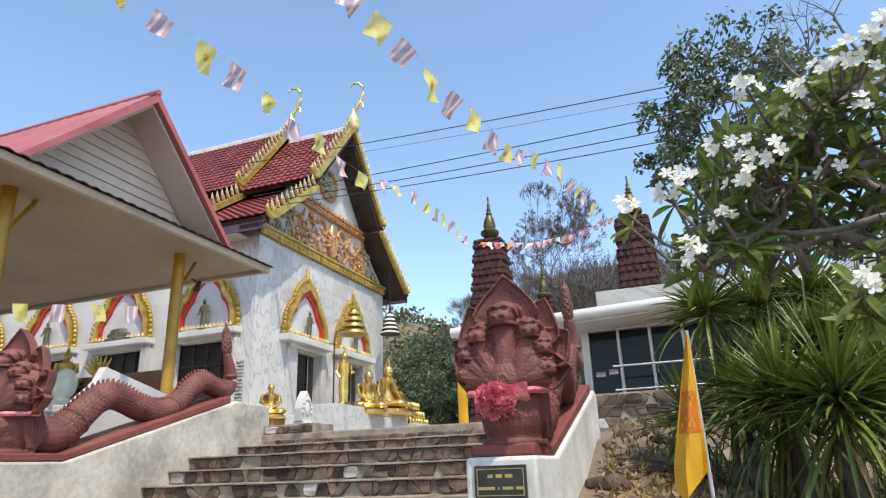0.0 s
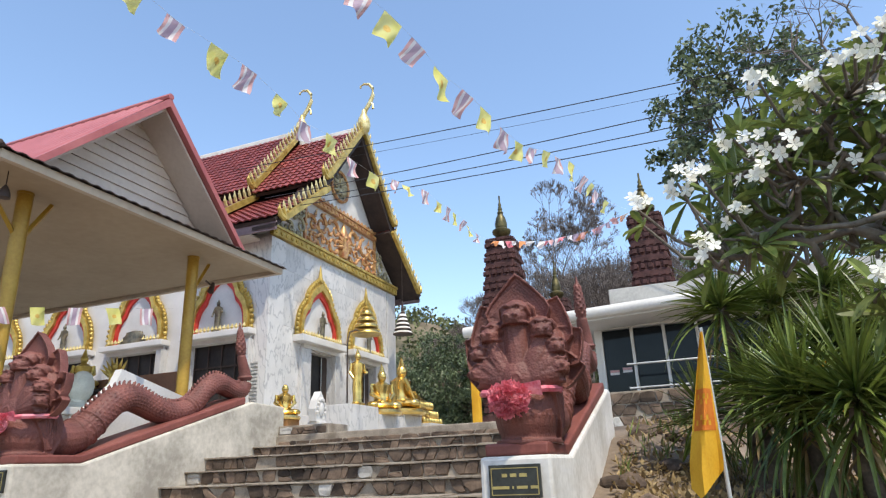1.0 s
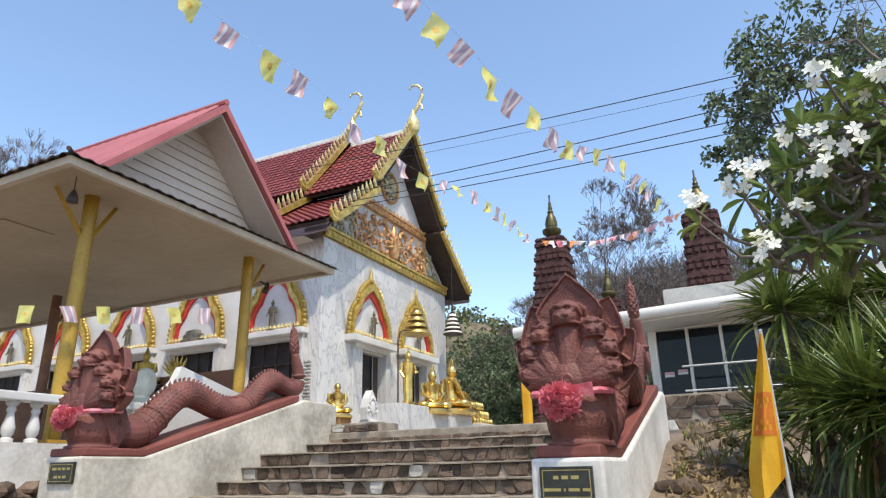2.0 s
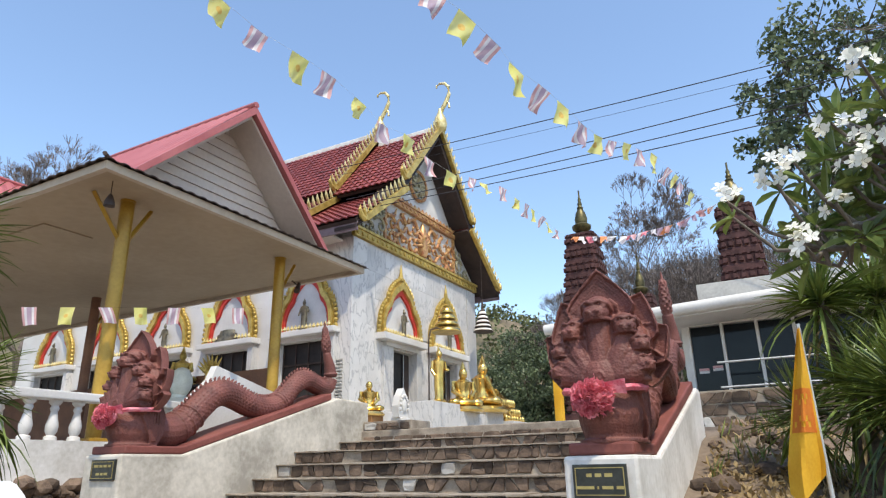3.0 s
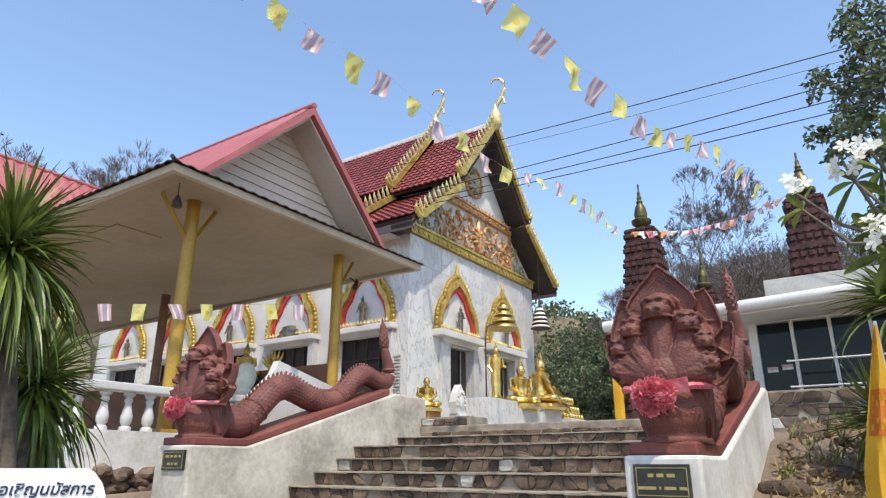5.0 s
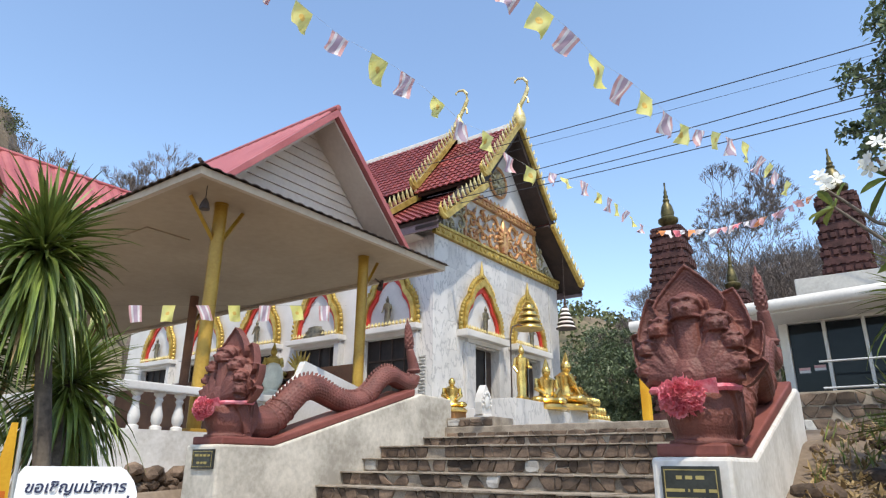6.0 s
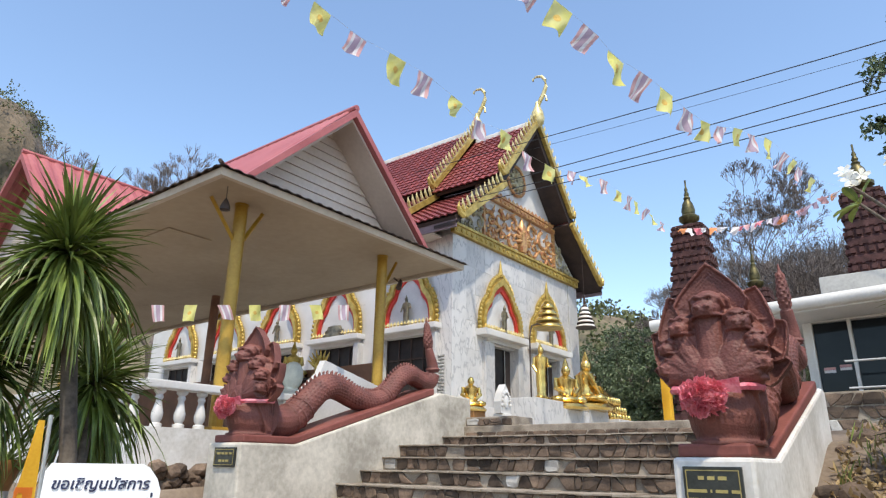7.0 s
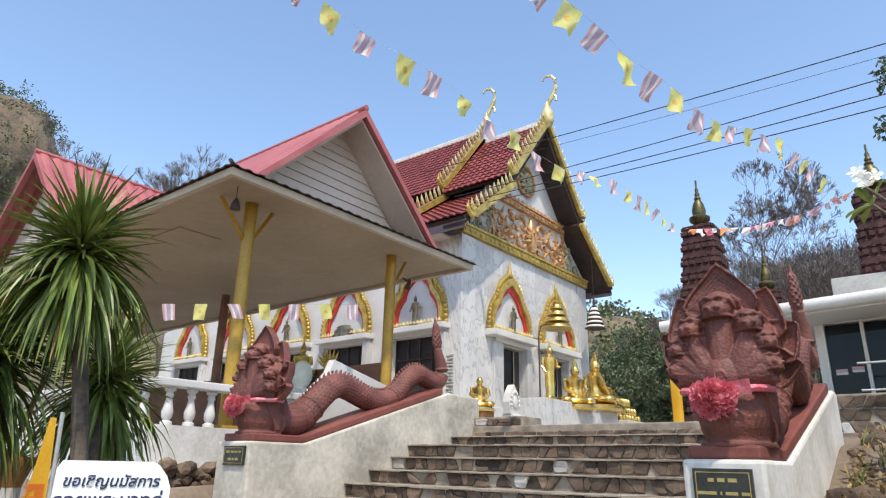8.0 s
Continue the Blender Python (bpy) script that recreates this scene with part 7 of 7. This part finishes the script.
def pole_flag(x, y, z_top, h, w, lean, label):
    f = thing("pole_flag", (x, y, 0), label, "flag", "yellow pole flags")
    g = ground_height(x, y)
    part("pole", tube(bmesh.new(), [(x + 0.015, y + 0.09, g), (x, y + 0.02, z_top + 0.03)], 0.012, 8), M_GALV, f)
    bm = bmesh.new()
    rows = []
    for j in range(17):
        v = j / 16
        half = w * (0.08 + 0.92 * min(1, v * 1.15)) / 2
        row = []
        for i in range(9):
            u = i / 8
            fold = 0.045 * math.sin(u * 7 + v * 2) * (0.4 + v)
            zz = z_top - h * v - (0.12 * h * (1 - abs(2 * u - 0.55)) if j == 16 else 0)
            row.append(bm.verts.new((x + lean * v + (2 * u - 1) * half, y - 0.02 + fold, zz)))
        rows.append(row)
    for a, b in zip(rows, rows[1:]):
        for i in range(8):
            bm.faces.new((a[i], a[i + 1], b[i + 1], b[i]))
    part("cloth", bm, M_AMBER, f, "", True)
    def on_cloth(u, v, off):
        half = w * (0.08 + 0.92 * min(1, v * 1.15)) / 2
        fold = 0.045 * math.sin(u * 7 + v * 2) * (0.4 + v)
        return (x + lean * v + (2 * u - 1) * half, y - 0.02 - off + fold, z_top - h * v)
    bm = bmesh.new()        # printed panel with a wheel, laid just before the cloth
    for j in range(8):
        for i in range(10):
            u, v = 0.08 + 0.084 * i, 0.40 + 0.035 * j
            wheel = math.hypot((u + 0.042 - 0.5) * 1.3, (v + 0.017 - 0.54) * 2.6)
            if 0.18 < wheel < 0.27 or (j in (1, 6) and i % 3 == 1):
                continue
            bm.faces.new([bm.verts.new(on_cloth(a, c, 0.005)) for a, c in ((u, v), (u + 0.084, v), (u + 0.084, v + 0.035), (u, v + 0.035))])
    part("emblem", bm, M_EMBLEM, f)


pole_flag(0.01, 4.0, 2.29, 0.80, 0.175, -0.095, "amber yellow flag with orange wheel emblem on a steel pole")
pole_flag(-3.9, 1.55, 1.80, 0.85, 0.26, -0.16, "yellow cloth flag on a pole behind the signboard")

p = spot(9.4, 0, 8.6)
pole_flag(p.x, p.y, 3.55, 1.4, 0.34, -0.05, "long yellow cloth banner among the dark leaves")

# signboard
sign = thing("signboard", (-3.1, 1.5, 0), "white painted signboard with dark blue writing", "sign")
m = Matrix.Translation(Vector((-3.19, 1.55, 1.42))) @ pose(0, 0, 0, 0, 0, 64)
bm = prism(bmesh.new(), [(-0.225, -0.42), (0.265, -0.42), (0.265, 0.05), (0.245, 0.10), (0.205, 0.15), (0.175, 0.165), (-0.205, 0.165), (-0.225, 0.13)], "y", -0.012, 0.012)
bmesh.ops.transform(bm, matrix=m, verts=bm.verts)
part("board", bm, M_SIGN, sign)
for sx in (-0.2, 0.18):
    bm = boxed(sx - 0.02, sx + 0.02, 0.014, 0.05, -1.42, 0.1)
    bmesh.ops.transform(bm, matrix=m, verts=bm.verts)
    part("leg", bm, M_BARK, sign)
for line, z, size in (("ขอเชิญนมัสการ", 0.055, 0.066), ("รอยพระบาทคู่", -0.035, 0.085)):
    cu = bpy.data.curves.new("lettering", "FONT")
    cu.body, cu.size, cu.align_x, cu.extrude, cu.offset = line, size, "CENTER", 0.002, 0.0012
    cu.shear = 0.15 if z > 0 else 0
    cu.materials.append(M_INK)
    ob = new("lettering", cu)
    ob.matrix_world = m @ Matrix.Translation((0.01, -0.015, z)) @ pose(0, 0, 0, 90)
    mw = ob.matrix_world.copy()
    hang(ob, sign)
    ob.matrix_basis = mw

# stones of the stairs and the low walls
for i in range(4, len(STEPS)):
    rubble(staircase, (STAIR_L + 0.02, STAIR_R - 0.02, STEPS[i - 1][1] + 0.005, STEPS[i][1] - 0.022), "y", STEPS[i][0] + 0.034, 36 if i > 5 else 28, 60 + i)
rubble(stone_wall, (-3.1, 5.0, 1.55, 3.05), "y", BY - 0.905, 230, 90)
rubble(staircase, (-7.2, -6.24, 2.28, 2.41), "y", 10.04, 5, 95)
rubble(terrace_curb, (-7.2, -1.9, 2.0, 2.18), "y", 10.0, 22, 93)

# small clutter at the foot of the tall dracaena
stake = tagged(part("bamboo_stake", tube(bmesh.new(), [spot(-71.8, -4, 4.9), spot(-69.2, 7.6, 4.9)], 0.016, 7), M_DRYBLADE), "thin dry bamboo stake leaning beside the dracaena", "stake")
for k, (b, e, dd, sc) in enumerate(((-72.4, 1.2, 6.4, 1.0), (-70.4, 0.4, 6.2, 0.8), (-74.0, 0.6, 6.6, 0.9))):
    p = spot(b, e, dd)
    g = ground_height(p.x, p.y)
    pot = thing("flower_pot", (p.x, p.y, g), "terracotta flower pot with small green plant on earth", "pot", "terracotta pots")
    z = 1.32 + 0.05 * k
    part("stand", tube(bmesh.new(), [(p.x, p.y, g), (p.x, p.y, z)], 0.09 * sc, 10), M_CONCRETE, pot)
    part("bowl", lathe(bmesh.new(), (p.x, p.y, z), [(0.09 * sc, 0), (0.14 * sc, 0.16 * sc), (0.165 * sc, 0.24 * sc), (0.165 * sc, 0.28 * sc), (0.14 * sc, 0.28 * sc), (0.12 * sc, 0.24 * sc)], 16), M_WOODBLOCK, pot, "", True)
    verts, faces = [], []
    q = random.Random(70 + k)
    for _ in range(40):
        strap(verts, faces, Vector((p.x, p.y, z + 0.24 * sc)), (rand_dir(q) + Vector((0, 0, 0.9))).normalized(), 0.32 * q.uniform(0.6, 1.1), 0.03, 0.6, q)
    ob = sheet("foliage", verts, faces, M_PLUMLEAF)
    hang(ob, pot)
    ob["kind"] = "stuff"
